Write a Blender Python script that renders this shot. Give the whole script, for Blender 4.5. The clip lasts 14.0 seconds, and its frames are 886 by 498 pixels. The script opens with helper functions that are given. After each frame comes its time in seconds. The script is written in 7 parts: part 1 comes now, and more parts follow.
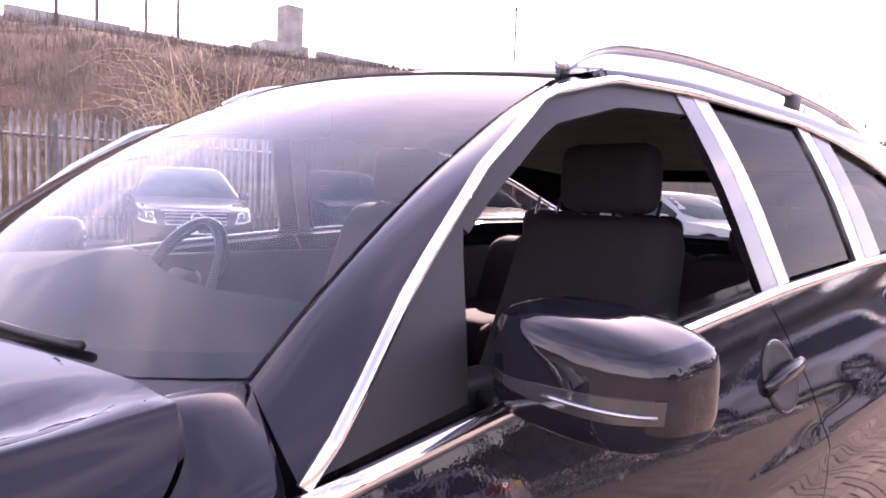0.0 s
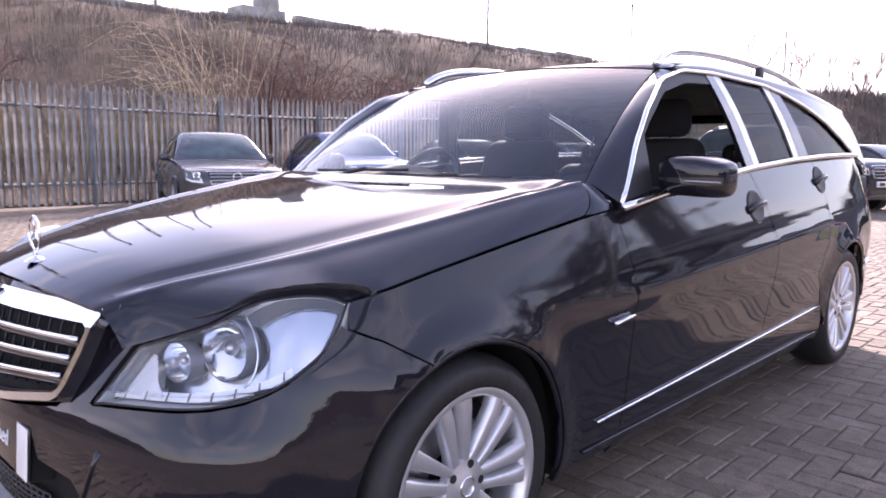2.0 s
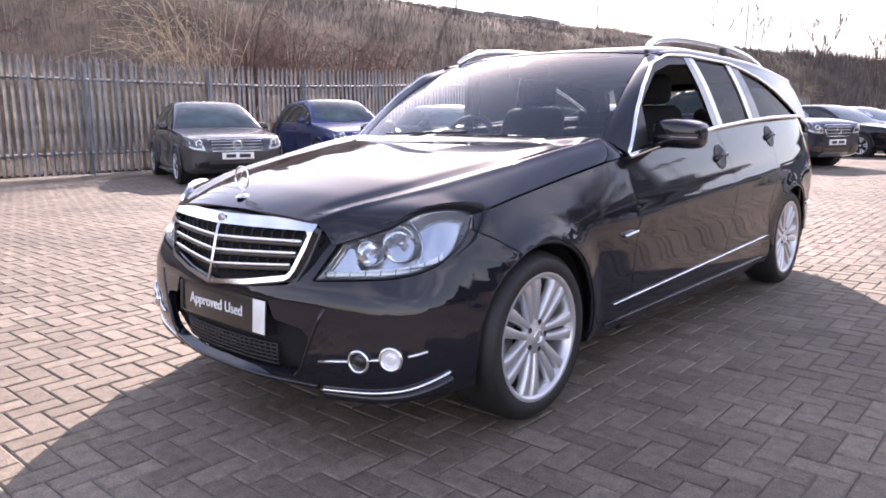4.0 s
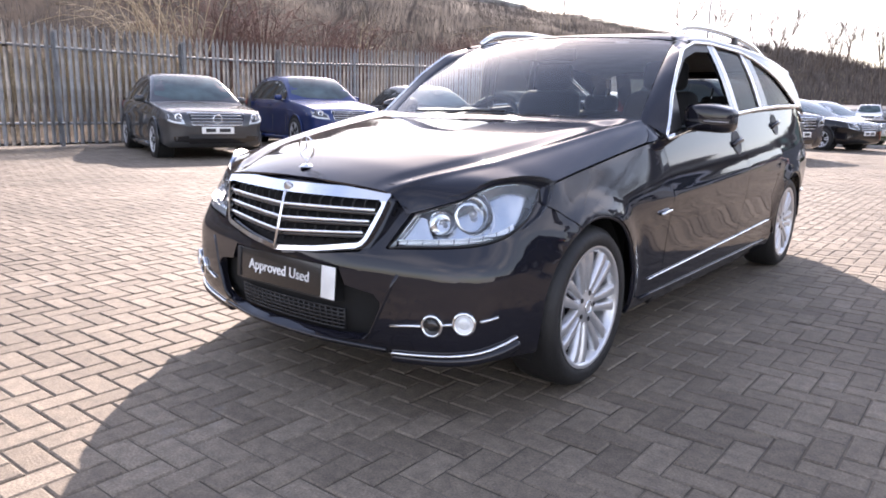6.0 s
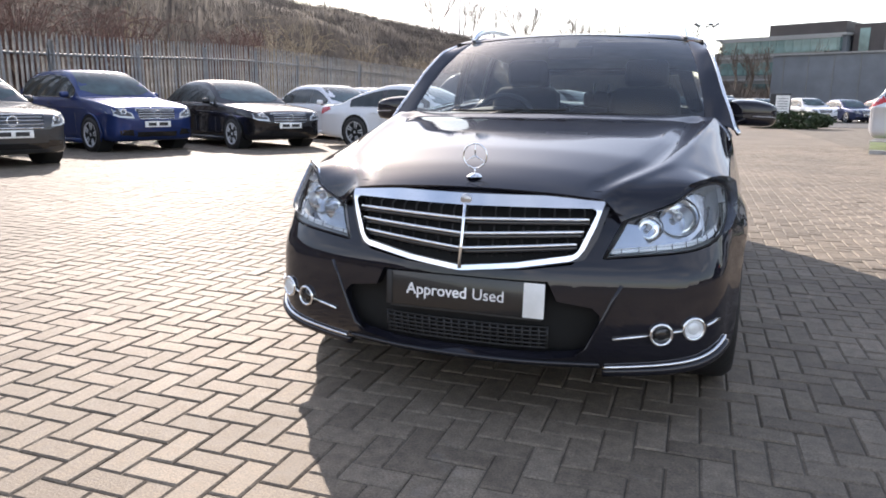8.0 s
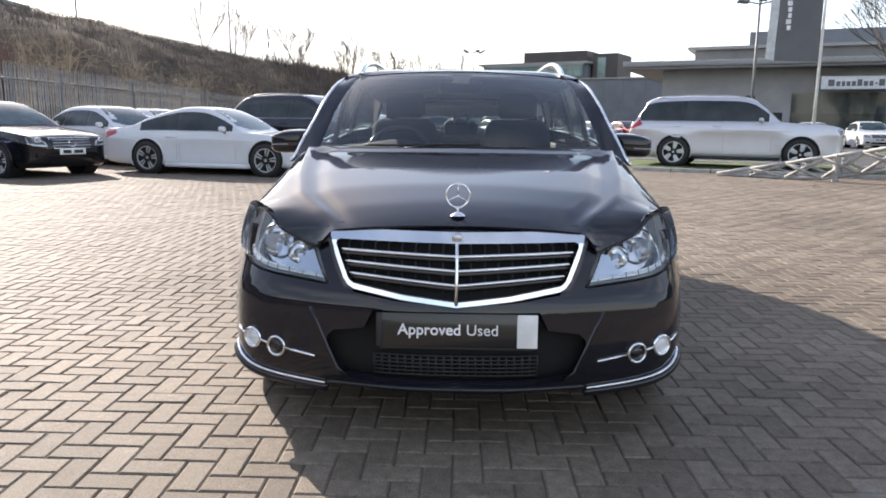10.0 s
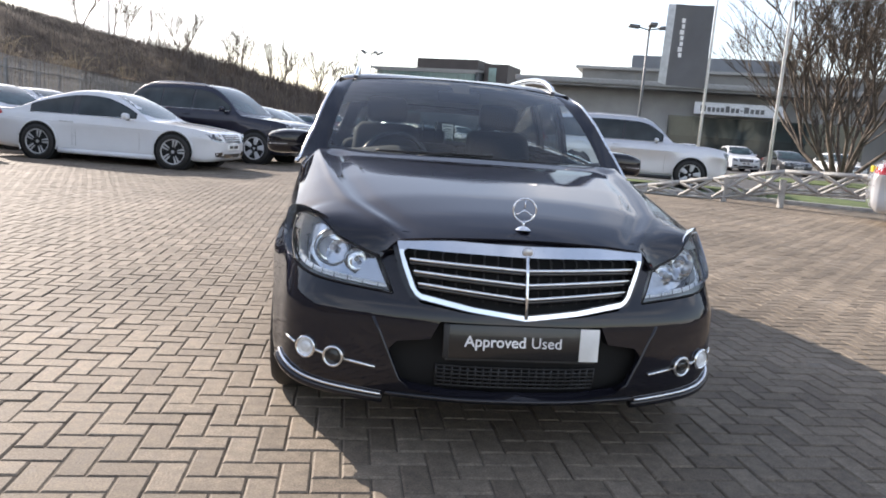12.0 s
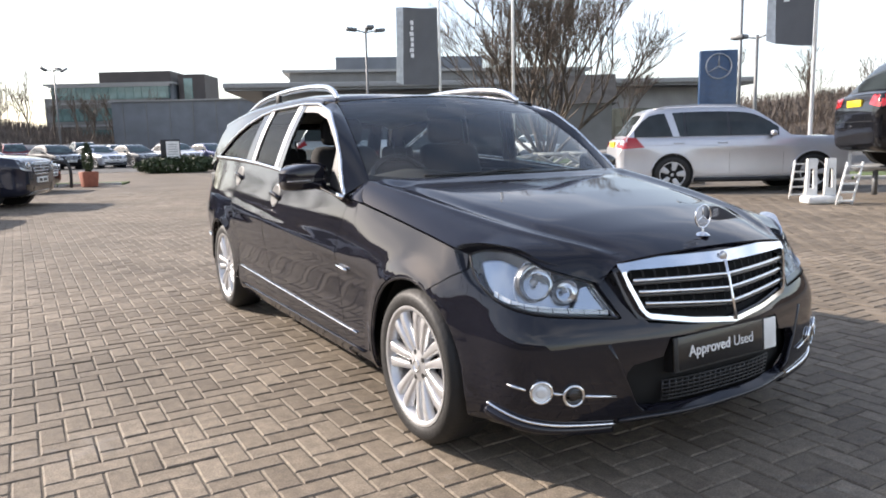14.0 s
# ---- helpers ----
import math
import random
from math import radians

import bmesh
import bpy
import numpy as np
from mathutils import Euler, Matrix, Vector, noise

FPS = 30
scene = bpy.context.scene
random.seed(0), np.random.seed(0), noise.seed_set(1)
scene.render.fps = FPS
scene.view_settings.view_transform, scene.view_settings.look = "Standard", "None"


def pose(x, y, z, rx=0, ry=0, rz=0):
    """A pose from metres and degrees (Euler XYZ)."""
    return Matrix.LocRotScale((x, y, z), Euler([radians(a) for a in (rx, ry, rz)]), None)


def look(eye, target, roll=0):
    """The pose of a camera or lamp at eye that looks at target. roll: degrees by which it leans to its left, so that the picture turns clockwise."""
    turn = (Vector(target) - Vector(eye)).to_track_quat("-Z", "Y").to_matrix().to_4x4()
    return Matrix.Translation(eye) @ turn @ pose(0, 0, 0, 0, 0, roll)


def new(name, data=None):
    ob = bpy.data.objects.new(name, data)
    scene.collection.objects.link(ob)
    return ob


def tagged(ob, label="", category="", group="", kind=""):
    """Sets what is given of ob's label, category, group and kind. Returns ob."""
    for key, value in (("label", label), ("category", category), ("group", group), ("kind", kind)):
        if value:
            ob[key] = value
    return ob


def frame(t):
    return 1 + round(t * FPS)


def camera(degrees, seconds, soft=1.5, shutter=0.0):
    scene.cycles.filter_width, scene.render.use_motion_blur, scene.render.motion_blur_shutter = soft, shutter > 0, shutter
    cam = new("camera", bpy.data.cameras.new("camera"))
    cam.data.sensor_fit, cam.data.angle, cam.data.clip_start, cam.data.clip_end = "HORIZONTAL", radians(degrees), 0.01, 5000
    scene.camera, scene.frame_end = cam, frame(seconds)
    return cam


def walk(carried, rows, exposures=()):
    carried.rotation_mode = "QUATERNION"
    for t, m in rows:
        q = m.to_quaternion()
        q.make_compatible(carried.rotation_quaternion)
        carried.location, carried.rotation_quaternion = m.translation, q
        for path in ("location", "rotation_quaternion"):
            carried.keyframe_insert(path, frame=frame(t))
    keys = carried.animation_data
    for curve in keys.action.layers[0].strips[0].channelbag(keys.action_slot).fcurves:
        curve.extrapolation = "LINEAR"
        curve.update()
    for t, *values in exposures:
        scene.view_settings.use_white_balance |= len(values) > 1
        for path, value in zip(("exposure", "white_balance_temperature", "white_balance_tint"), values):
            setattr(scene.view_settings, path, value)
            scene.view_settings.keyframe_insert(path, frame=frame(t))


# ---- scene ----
cam = camera(63.6, 14.0, 1.8)
PATH = [
    (0, (1.294, 1.105, 1.133), (-0.143, 2.488, 0.981), 2.3),
    (0.5, (1.414, 0.743, 1.055), (-0.029, 2.114, 0.856), -1.0),
    (1, (1.576, 0.363, 1.023), (0.121, 1.716, 0.797), -1.6),
    (1.5, (1.724, 0.023, 1.027), (0.281, 1.376, 0.729), -1.0),
    (2, (1.829, -0.329, 1.02), (0.453, 1.099, 0.762), 0.4),
    (2.5, (1.968, -0.638, 1.005), (0.597, 0.796, 0.754), 0.5),
    (3, (2.078, -0.897, 1.017), (0.738, 0.554, 0.703), -0.3),
    (5.3, (2.162, -1.297, 1.025), (0.882, 0.193, 0.649), -0.0),
    (5.5, (2.124, -1.314, 1.014), (0.845, 0.174, 0.627), 0.4),
    (6, (1.949, -1.493, 1.0), (0.74, 0.049, 0.602), 1.4),
    (6.5, (1.714, -1.666, 0.989), (0.618, -0.043, 0.581), 0.4),
    (7, (1.377, -1.771, 0.998), (0.43, -0.058, 0.587), -1.9),
    (7.2, (1.245, -1.819, 0.985), (0.344, -0.081, 0.573), -1.4),
    (9.3, (0.044, -2.166, 1.069), (-0.113, -0.206, 0.699), 1.0),
    (9.5, (0.04, -2.16, 1.072), (-0.069, -0.196, 0.71), 0.8),
    (10, (0.011, -2.154, 1.071), (-0.038, -0.185, 0.725), 0.7),
    (10.5, (-0.003, -2.156, 1.074), (-0.018, -0.185, 0.737), 0.7),
    (11, (-0.02, -2.149, 1.068), (-0.002, -0.177, 0.734), 1.3),
    (11.5, (-0.2, -2.141, 1.047), (-0.099, -0.172, 0.714), 5.1),
    (12, (-0.594, -2.122, 1.079), (-0.318, -0.169, 0.753), 4.3),
    (12.5, (-0.964, -1.998, 1.066), (-0.513, -0.075, 0.754), -0.1),
    (13, (-1.357, -1.88, 1.066), (-0.726, -0.006, 0.763), 0.8),
    (13.5, (-1.733, -1.728, 1.104), (-0.874, 0.054, 0.813), 0.3),
    (14, (-2.036, -1.467, 1.112), (-1.031, 0.236, 0.816), -1.3),
]
TRUE = 1.055  # the plan is drawn a little small: everything is brought to true size with the last lines
walk(cam, [(t, look(Vector(eye) * TRUE, Vector(target) * TRUE, roll)) for t, eye, target, roll in PATH],
     [(0.0, 2.6, 7300, 52), (1.0, 2.25, 6500, 41), (2.0, 2.08, 6600, 35), (3.0, 2.0, 6700, 31), (5.5, 2.08, 6750, 24), (6.5, 2.03, 6750, 20), (7.0, 1.92, 6750, 18), (9.5, 1.42, 6700, 14), (14.0, 1.42, 6750, 14)])

# ---- world, sun, exposure ----
world = bpy.data.worlds.new("sky")
scene.world = world
world.use_nodes = True
wnt = world.node_tree
sky = wnt.nodes.new("ShaderNodeTexSky")
sky.sky_type, sky.sun_disc = 'NISHITA', False
sky.sun_elevation, sky.sun_rotation = radians(27), radians(-36.9)
sky.air_density, sky.dust_density, sky.ozone_density = 1.0, 0.9, 1.2
# broken thin cloud over the whole sky
geo = wnt.nodes.new("ShaderNodeTexCoord")
stretch = wnt.nodes.new("ShaderNodeMapping")
stretch.inputs["Scale"].default_value = (1.2, 1.2, 4.0)
cloud = wnt.nodes.new("ShaderNodeTexNoise")
cloud.inputs["Scale"].default_value, cloud.inputs["Detail"].default_value = 2.2, 8.0
ramp = wnt.nodes.new("ShaderNodeValToRGB")
ramp.color_ramp.elements[0].position, ramp.color_ramp.elements[1].position = 0.46, 0.74
ramp.color_ramp.elements[0].color = (0.22, 0.22, 0.22, 1)
# the cloud lies thick towards the horizon and thins out overhead
high = wnt.nodes.new("ShaderNodeSeparateXYZ")
thin = wnt.nodes.new("ShaderNodeMapRange")
thin.interpolation_type = 'SMOOTHSTEP'
thin.inputs["From Min"].default_value, thin.inputs["From Max"].default_value = 0.22, 0.75
thin.inputs["To Min"].default_value, thin.inputs["To Max"].default_value = 1.0, 0.28
cover = wnt.nodes.new("ShaderNodeMath")
cover.operation = 'MULTIPLY'
mixc = wnt.nodes.new("ShaderNodeMixRGB")
mixc.inputs[2].default_value = (7.4, 7.7, 8.2, 1)
wnt.links.new(geo.outputs["Generated"], stretch.inputs[0])
wnt.links.new(stretch.outputs[0], cloud.inputs["Vector"])
wnt.links.new(cloud.outputs[0], ramp.inputs[0])
wnt.links.new(geo.outputs["Generated"], high.inputs[0])
wnt.links.new(high.outputs["Z"], thin.inputs["Value"])
wnt.links.new(ramp.outputs[0], cover.inputs[0])
wnt.links.new(thin.outputs[0], cover.inputs[1])
wnt.links.new(cover.outputs[0], mixc.inputs[0])
wnt.links.new(sky.outputs[0], mixc.inputs[1])
wnt.links.new(mixc.outputs[0], wnt.nodes["Background"].inputs[0])
wnt.nodes["Background"].inputs[1].default_value = 0.10
sun = new("sun", bpy.data.lights.new("sun", "SUN"))
sun.data.energy, sun.data.angle, sun.data.color = 3.7, radians(0.53), (1.0, 0.93, 0.84)
SUN_EL = radians(27)
sun.matrix_world = look((0, 0, 30), (0.6 * 10, -0.8 * 10, 30 - 10 * math.tan(SUN_EL)))

# ---- materials ----
def material(name):
    m = bpy.data.materials.new(name)
    m.use_nodes = True
    nt = m.node_tree
    return m, nt, nt.nodes["Principled BSDF"]


def node(nt, kind, **values):
    n = nt.nodes.new(kind)
    for key, v in values.items():
        n.inputs[key.replace("_", " ")].default_value = v
    return n


def noise_mix(nt, bsdf, c1, c2, scale, detail=6.0, fine=None, bump=0.0, bump_scale=60.0, coords="Object", lo=0.35, hi=0.65):
    """Two-scale colour variation and a fine relief."""
    tc = node(nt, "ShaderNodeTexCoord")
    n1 = node(nt, "ShaderNodeTexNoise", Scale=scale, Detail=detail)
    nt.links.new(tc.outputs[coords], n1.inputs["Vector"])
    r = node(nt, "ShaderNodeValToRGB")
    r.color_ramp.elements[0].position, r.color_ramp.elements[1].position = lo, hi
    r.color_ramp.elements[0].color, r.color_ramp.elements[1].color = (*c1, 1), (*c2, 1)
    nt.links.new(n1.outputs[0], r.inputs[0])
    last = r.outputs[0]
    if fine:
        n2 = node(nt, "ShaderNodeTexNoise", Scale=fine[0], Detail=4.0)
        nt.links.new(tc.outputs[coords], n2.inputs["Vector"])
        mul = node(nt, "ShaderNodeMixRGB")
        mul.blend_type = 'OVERLAY'
        mul.inputs[0].default_value = fine[1]
        nt.links.new(last, mul.inputs[1])
        nt.links.new(n2.outputs[0], mul.inputs[2])
        last = mul.outputs[0]
    if bsdf:
        nt.links.new(last, bsdf.inputs["Base Color"])
        if bump:
            nb = node(nt, "ShaderNodeTexNoise", Scale=bump_scale, Detail=5.0)
            nt.links.new(tc.outputs[coords], nb.inputs["Vector"])
            b = node(nt, "ShaderNodeBump", Strength=bump, Distance=0.01)
            nt.links.new(nb.outputs[0], b.inputs["Height"])
            nt.links.new(b.outputs[0], bsdf.inputs["Normal"])
    return last


def plain(name, colour, rough=0.5, metal=0.0, coat=0.0, vary=0.12, scale=8.0, bump=0.0, spec=0.5):
    m, nt, b = material(name)
    lo = tuple(c * (1 - vary) for c in colour)
    hi = tuple(min(1, c * (1 + vary)) for c in colour)
    noise_mix(nt, b, lo, hi, scale, fine=(90.0, 0.15), bump=bump)
    b.inputs["Roughness"].default_value, b.inputs["Metallic"].default_value = rough, metal
    b.inputs["Coat Weight"].default_value, b.inputs["Coat Roughness"].default_value = coat, 0.03
    b.inputs["Specular IOR Level"].default_value = spec
    return m


def car_paint(name, colour, metal=0.0, rough=0.45):
    """Lacquered paint with fine flake, light dust and a slight orange peel."""
    m, nt, b = material(name)
    k = 0.10 if max(colour) < 0.3 else 0.02
    noise_mix(nt, b, tuple(c * (1 - k) for c in colour), tuple(min(1, c * (1 + k)) for c in colour), 3.0, fine=(900.0, 2 * k))
    tc = node(nt, "ShaderNodeTexCoord")
    dust = node(nt, "ShaderNodeTexNoise", Scale=4.0, Detail=8.0)
    nt.links.new(tc.outputs["Object"], dust.inputs["Vector"])
    mr = node(nt, "ShaderNodeMapRange")
    mr.inputs["To Min"].default_value, mr.inputs["To Max"].default_value = 0.005, 0.03
    nt.links.new(dust.outputs[0], mr.inputs["Value"])
    nt.links.new(mr.outputs[0], b.inputs["Coat Roughness"])
    peel = node(nt, "ShaderNodeTexNoise", Scale=170.0, Detail=1.0)
    nt.links.new(tc.outputs["Object"], peel.inputs["Vector"])
    bp = node(nt, "ShaderNodeBump", Strength=0.012, Distance=0.004)
    nt.links.new(peel.outputs[0], bp.inputs["Height"])
    nt.links.new(bp.outputs[0], b.inputs["Coat Normal"])
    b.inputs["Metallic"].default_value, b.inputs["Roughness"].default_value = metal, rough
    b.inputs["Specular IOR Level"].default_value = 0.0
    b.inputs["Coat Weight"].default_value = 1.0
    return m


def glass(name, tint, gloss=1.0, ior=1.55):
    """Thin car glass: it lets light through straight and mirrors at a grazing look."""
    m = bpy.data.materials.new(name)
    m.use_nodes = True
    nt = m.node_tree
    nt.nodes.remove(nt.nodes["Principled BSDF"])
    tr = node(nt, "ShaderNodeBsdfTransparent", Color=(*tint, 1))
    gl = node(nt, "ShaderNodeBsdfGlossy", Roughness=0.02)
    fr = node(nt, "ShaderNodeFresnel", IOR=ior)
    mu = node(nt, "ShaderNodeMath")
    mu.operation, mu.inputs[1].default_value, mu.use_clamp = 'MULTIPLY', gloss, True
    mx = node(nt, "ShaderNodeMixShader")
    nt.links.new(fr.outputs[0], mu.inputs[0])
    nt.links.new(mu.outputs[0], mx.inputs[0])
    nt.links.new(tr.outputs[0], mx.inputs[1])
    nt.links.new(gl.outputs[0], mx.inputs[2])
    nt.links.new(mx.outputs[0], nt.nodes["Material Output"].inputs[0])
    return m


M = {}
M["paint"] = car_paint("navy_black_paint", (0.0105, 0.0105, 0.0155))
M["chrome"] = plain("chrome", (0.86, 0.87, 0.88), 0.09, 1.0, vary=0.05)
M["alu"] = plain("silver_wheel_lacquer", (0.60, 0.605, 0.62), 0.34, 0.72, coat=0.5, vary=0.08)
M["satin"] = plain("satin_metal", (0.5, 0.5, 0.52), 0.3, 0.9)
M["rubber"] = plain("tyre_rubber", (0.013, 0.0125, 0.0125), 0.6, bump=0.25, vary=0.3)
M["black"] = plain("black_plastic", (0.014, 0.014, 0.015), 0.5, vary=0.3)
M["gloss_black"] = plain("gloss_black_trim", (0.010, 0.010, 0.011), 0.12, coat=0.6)
# underbody colour, also on the discs that paint shade in at the wheels
M["dark"] = plain("underbody_and_shade_black", (0.006, 0.006, 0.006), 0.9)
M["seat"] = plain("dark_seat_fabric", (0.018, 0.018, 0.020), 0.9, scale=3.0)
M["dash"] = plain("dashboard_vinyl", (0.02, 0.02, 0.022), 0.65, scale=3.0)
M["roof_lining"] = plain("grey_roof_lining", (0.25, 0.25, 0.24), 0.9)
M["screen"] = glass("windscreen_glass", (0.74, 0.82, 0.81), 1.0, 1.85)
M["side_glass"] = glass("side_glass", (0.66, 0.72, 0.70), 0.4)
M["privacy"] = glass("privacy_glass", (0.17, 0.185, 0.185), 0.38)
M["lens"] = glass("lamp_lens", (0.95, 0.97, 0.985), 0.6)
M["lamp_shell"] = plain("silver_lamp_shell", (0.54, 0.57, 0.61), 0.13, 0.85, vary=0.06)
M["lamp_dark"] = plain("shaded_lamp_bezel", (0.30, 0.31, 0.33), 0.25, 0.7, vary=0.1)
M["drl"] = plain("clear_white_lamp_block", (0.85, 0.87, 0.88), 0.2, 0.1, coat=0.8, vary=0.04)
M["smoked"] = plain("smoked_lens", (0.035, 0.035, 0.037), 0.06, coat=1.0)
M["fog_bright"] = plain("whitened_fog_bowl", (0.90, 0.90, 0.90), 0.3, 0.25, coat=0.6)
M["red_lens"] = plain("red_lens", (0.42, 0.012, 0.015), 0.12, coat=0.8)
M["white_plastic"] = plain("white_plastic", (0.78, 0.78, 0.76), 0.45)
M["plate_black"] = plain("black_plate", (0.012, 0.012, 0.013), 0.25, coat=0.3)
M["plate_yellow"] = plain("yellow_plate", (0.75, 0.55, 0.03), 0.4)
M["letter"] = plain("white_lettering", (0.82, 0.82, 0.82), 0.5)
M["bar_black"] = plain("black_lettering", (0.02, 0.02, 0.02), 0.5)
M["mirror"] = plain("mirror_glass", (0.9, 0.9, 0.9), 0.02, 1.0, vary=0.01)
M["concrete"] = plain("concrete", (0.30, 0.29, 0.27), 0.85, bump=0.4, vary=0.25, scale=1.2)
M["kerbstone"] = plain("kerb_concrete", (0.36, 0.35, 0.33), 0.85, bump=0.3, vary=0.2)
M["galv"] = plain("galvanised_steel", (0.30, 0.305, 0.31), 0.72, 0.25, vary=0.3, scale=3.0)
M["pole"] = plain("white_painted_pole", (0.72, 0.72, 0.70), 0.4, vary=0.1)
M["grey_pole"] = plain("grey_lamp_post", (0.16, 0.165, 0.17), 0.5, 0.3)
M["flag"] = plain("dark_grey_flag_cloth", (0.13, 0.132, 0.138), 0.85, vary=0.06, scale=2.0)
M["flag_edge"] = plain("pale_flag_cloth", (0.55, 0.57, 0.58), 0.85)
M["totem"] = plain("blue_totem_panel", (0.02, 0.06, 0.14), 0.3, coat=0.3)
M["cladding"] = plain("grey_metal_cladding", (0.20, 0.20, 0.195), 0.5, 0.2, scale=0.6)
M["cladding_pale"] = plain("pale_render_wall", (0.34, 0.34, 0.33), 0.7, scale=0.5)
M["cladding_blue"] = plain("blue_grey_cladding", (0.17, 0.185, 0.205), 0.55, 0.1, scale=0.5)
M["roof_edge"] = plain("roof_fascia", (0.30, 0.30, 0.29), 0.5)
M["win_far"] = plain("dark_window_glass", (0.035, 0.05, 0.05), 0.08, vary=0.4, scale=0.3, coat=0.6)
M["brown_clad"] = plain("dark_brown_cladding", (0.060, 0.050, 0.047), 0.6, scale=0.6)
M["win_green"] = plain("green_tinted_glazing", (0.13, 0.21, 0.20), 0.1, vary=0.4, scale=0.3, coat=0.6)
M["fascia_sign"] = plain("pale_fascia_sign", (0.82, 0.84, 0.86), 0.4)
M["terracotta"] = plain("terracotta_planter", (0.30, 0.10, 0.06), 0.8, bump=0.2)
M["bark"] = plain("bare_bark", (0.095, 0.075, 0.060), 0.9, bump=0.5, vary=0.35, scale=4.0)
M["twig"] = plain("dead_stem", (0.34, 0.27, 0.18), 0.85, vary=0.35)
M["scrub"] = plain("brown_scrub", (0.122, 0.103, 0.090), 0.95, vary=0.5, scale=0.8)
M["russet"] = plain("russet_twigs", (0.13, 0.072, 0.058), 0.9, vary=0.4, scale=1.5)
M["straw"] = plain("dry_grass", (0.23, 0.19, 0.12), 0.95, vary=0.4, scale=0.7)
M["leaf"] = plain("evergreen_leaf", (0.035, 0.055, 0.02), 0.7, vary=0.4)
M["lawn"] = plain("mown_grass", (0.07, 0.10, 0.025), 0.95, bump=0.5, vary=0.4, scale=1.5)
M["asphalt"] = plain("asphalt", (0.055, 0.054, 0.053), 0.85, bump=0.4, vary=0.25, scale=2.0)


def hill_material():
    m, nt, b = material("scrubby_hillside")
    col = noise_mix(nt, b, (0.042, 0.031, 0.026), (0.12, 0.09, 0.065), 0.22, detail=10.0, fine=(6.0, 0.7), bump=1.0, bump_scale=5.0)
    b.inputs["Roughness"].default_value = 1.0
    b.inputs["Specular IOR Level"].default_value = 0.1
    return m


M["hill"] = hill_material()


def paver_material():
    m, nt, b = material("block_paver")
    geo = node(nt, "ShaderNodeNewGeometry")
    info = node(nt, "ShaderNodeObjectInfo")
    tc = node(nt, "ShaderNodeTexCoord")
    add = node(nt, "ShaderNodeMath")
    add.operation = 'ADD'
    nt.links.new(geo.outputs["Random Per Island"], add.inputs[0])
    nt.links.new(info.outputs["Random"], add.inputs[1])
    fr = node(nt, "ShaderNodeMath")
    fr.operation = 'FRACT'
    nt.links.new(add.outputs[0], fr.inputs[0])
    r = node(nt, "ShaderNodeValToRGB")
    e = r.color_ramp.elements
    e[0].position, e[0].color = 0.0, (0.136, 0.110, 0.083, 1)
    e[1].position, e[1].color = 1.0, (0.198, 0.163, 0.124, 1)
    mid = e.new(0.55)
    mid.color = (0.168, 0.137, 0.103, 1)
    nt.links.new(fr.outputs[0], r.inputs[0])
    big = node(nt, "ShaderNodeTexNoise", Scale=0.55, Detail=6.0)
    fine = node(nt, "ShaderNodeTexNoise", Scale=140.0, Detail=3.0)
    grit = node(nt, "ShaderNodeTexNoise", Scale=22.0, Detail=6.0)
    for n in (big, fine, grit):
        nt.links.new(geo.outputs["Position"], n.inputs["Vector"])
    last = r.outputs[0]
    for n, k in ((big, 0.55), (grit, 0.60), (fine, 0.70)):
        mul = node(nt, "ShaderNodeMixRGB")
        mul.blend_type, mul.inputs[0].default_value = 'OVERLAY', k
        nt.links.new(last, mul.inputs[1])
        nt.links.new(n.outputs[0], mul.inputs[2])
        last = mul.outputs[0]
    # pale lime bloom in patches, broken up by grit
    bloom = node(nt, "ShaderNodeTexNoise", Scale=1.1, Detail=9.0, Roughness=0.72)
    nt.links.new(geo.outputs["Position"], bloom.inputs["Vector"])
    edge = node(nt, "ShaderNodeValToRGB")
    edge.color_ramp.elements[0].position, edge.color_ramp.elements[1].position = 0.60, 0.74
    edge.color_ramp.elements[1].color = (0.55, 0.55, 0.55, 1)
    nt.links.new(bloom.outputs[0], edge.inputs[0])
    pale = node(nt, "ShaderNodeMixRGB")
    pale.inputs[2].default_value = (0.30, 0.285, 0.26, 1)
    nt.links.new(edge.outputs[0], pale.inputs[0])
    nt.links.new(last, pale.inputs[1])
    last = pale.outputs[0]
    nt.links.new(last, b.inputs["Base Color"])
    mr = node(nt, "ShaderNodeMapRange")
    mr.inputs["To Min"].default_value, mr.inputs["To Max"].default_value = 0.60, 0.92
    nt.links.new(grit.outputs[0], mr.inputs["Value"])
    nt.links.new(mr.outputs[0], b.inputs["Roughness"])
    bp = node(nt, "ShaderNodeBump", Strength=0.7, Distance=0.003)
    nt.links.new(fine.outputs[0], bp.inputs["Height"])
    nt.links.new(bp.outputs[0], b.inputs["Normal"])
    return m


M["paver"] = paver_material()
M["paver"].node_tree.nodes["Principled BSDF"].inputs["Specular IOR Level"].default_value = 0.30
M["joint"] = plain("joint_sand", (0.105, 0.088, 0.068), 0.95, vary=0.3, scale=3.0, bump=0.4)


# ---- mesh helpers ----
def part(name, bm, mat, parent=None, label="", smooth=True):
    """Links a bmesh as one mesh object, under a thing or a part."""
    for e in bm.edges:
        if len(e.link_faces) == 2 and e.calc_face_angle(0) > 1.08:
            e.smooth = False
    me = bpy.data.meshes.new(name)
    bm.to_mesh(me)
    bm.free()
    me.materials.append(M[mat] if isinstance(mat, str) else mat)
    if smooth:
        me.shade_smooth()
    ob = new(name, me)
    if parent:
        ob.parent = parent
    return tagged(ob, label) if label else ob


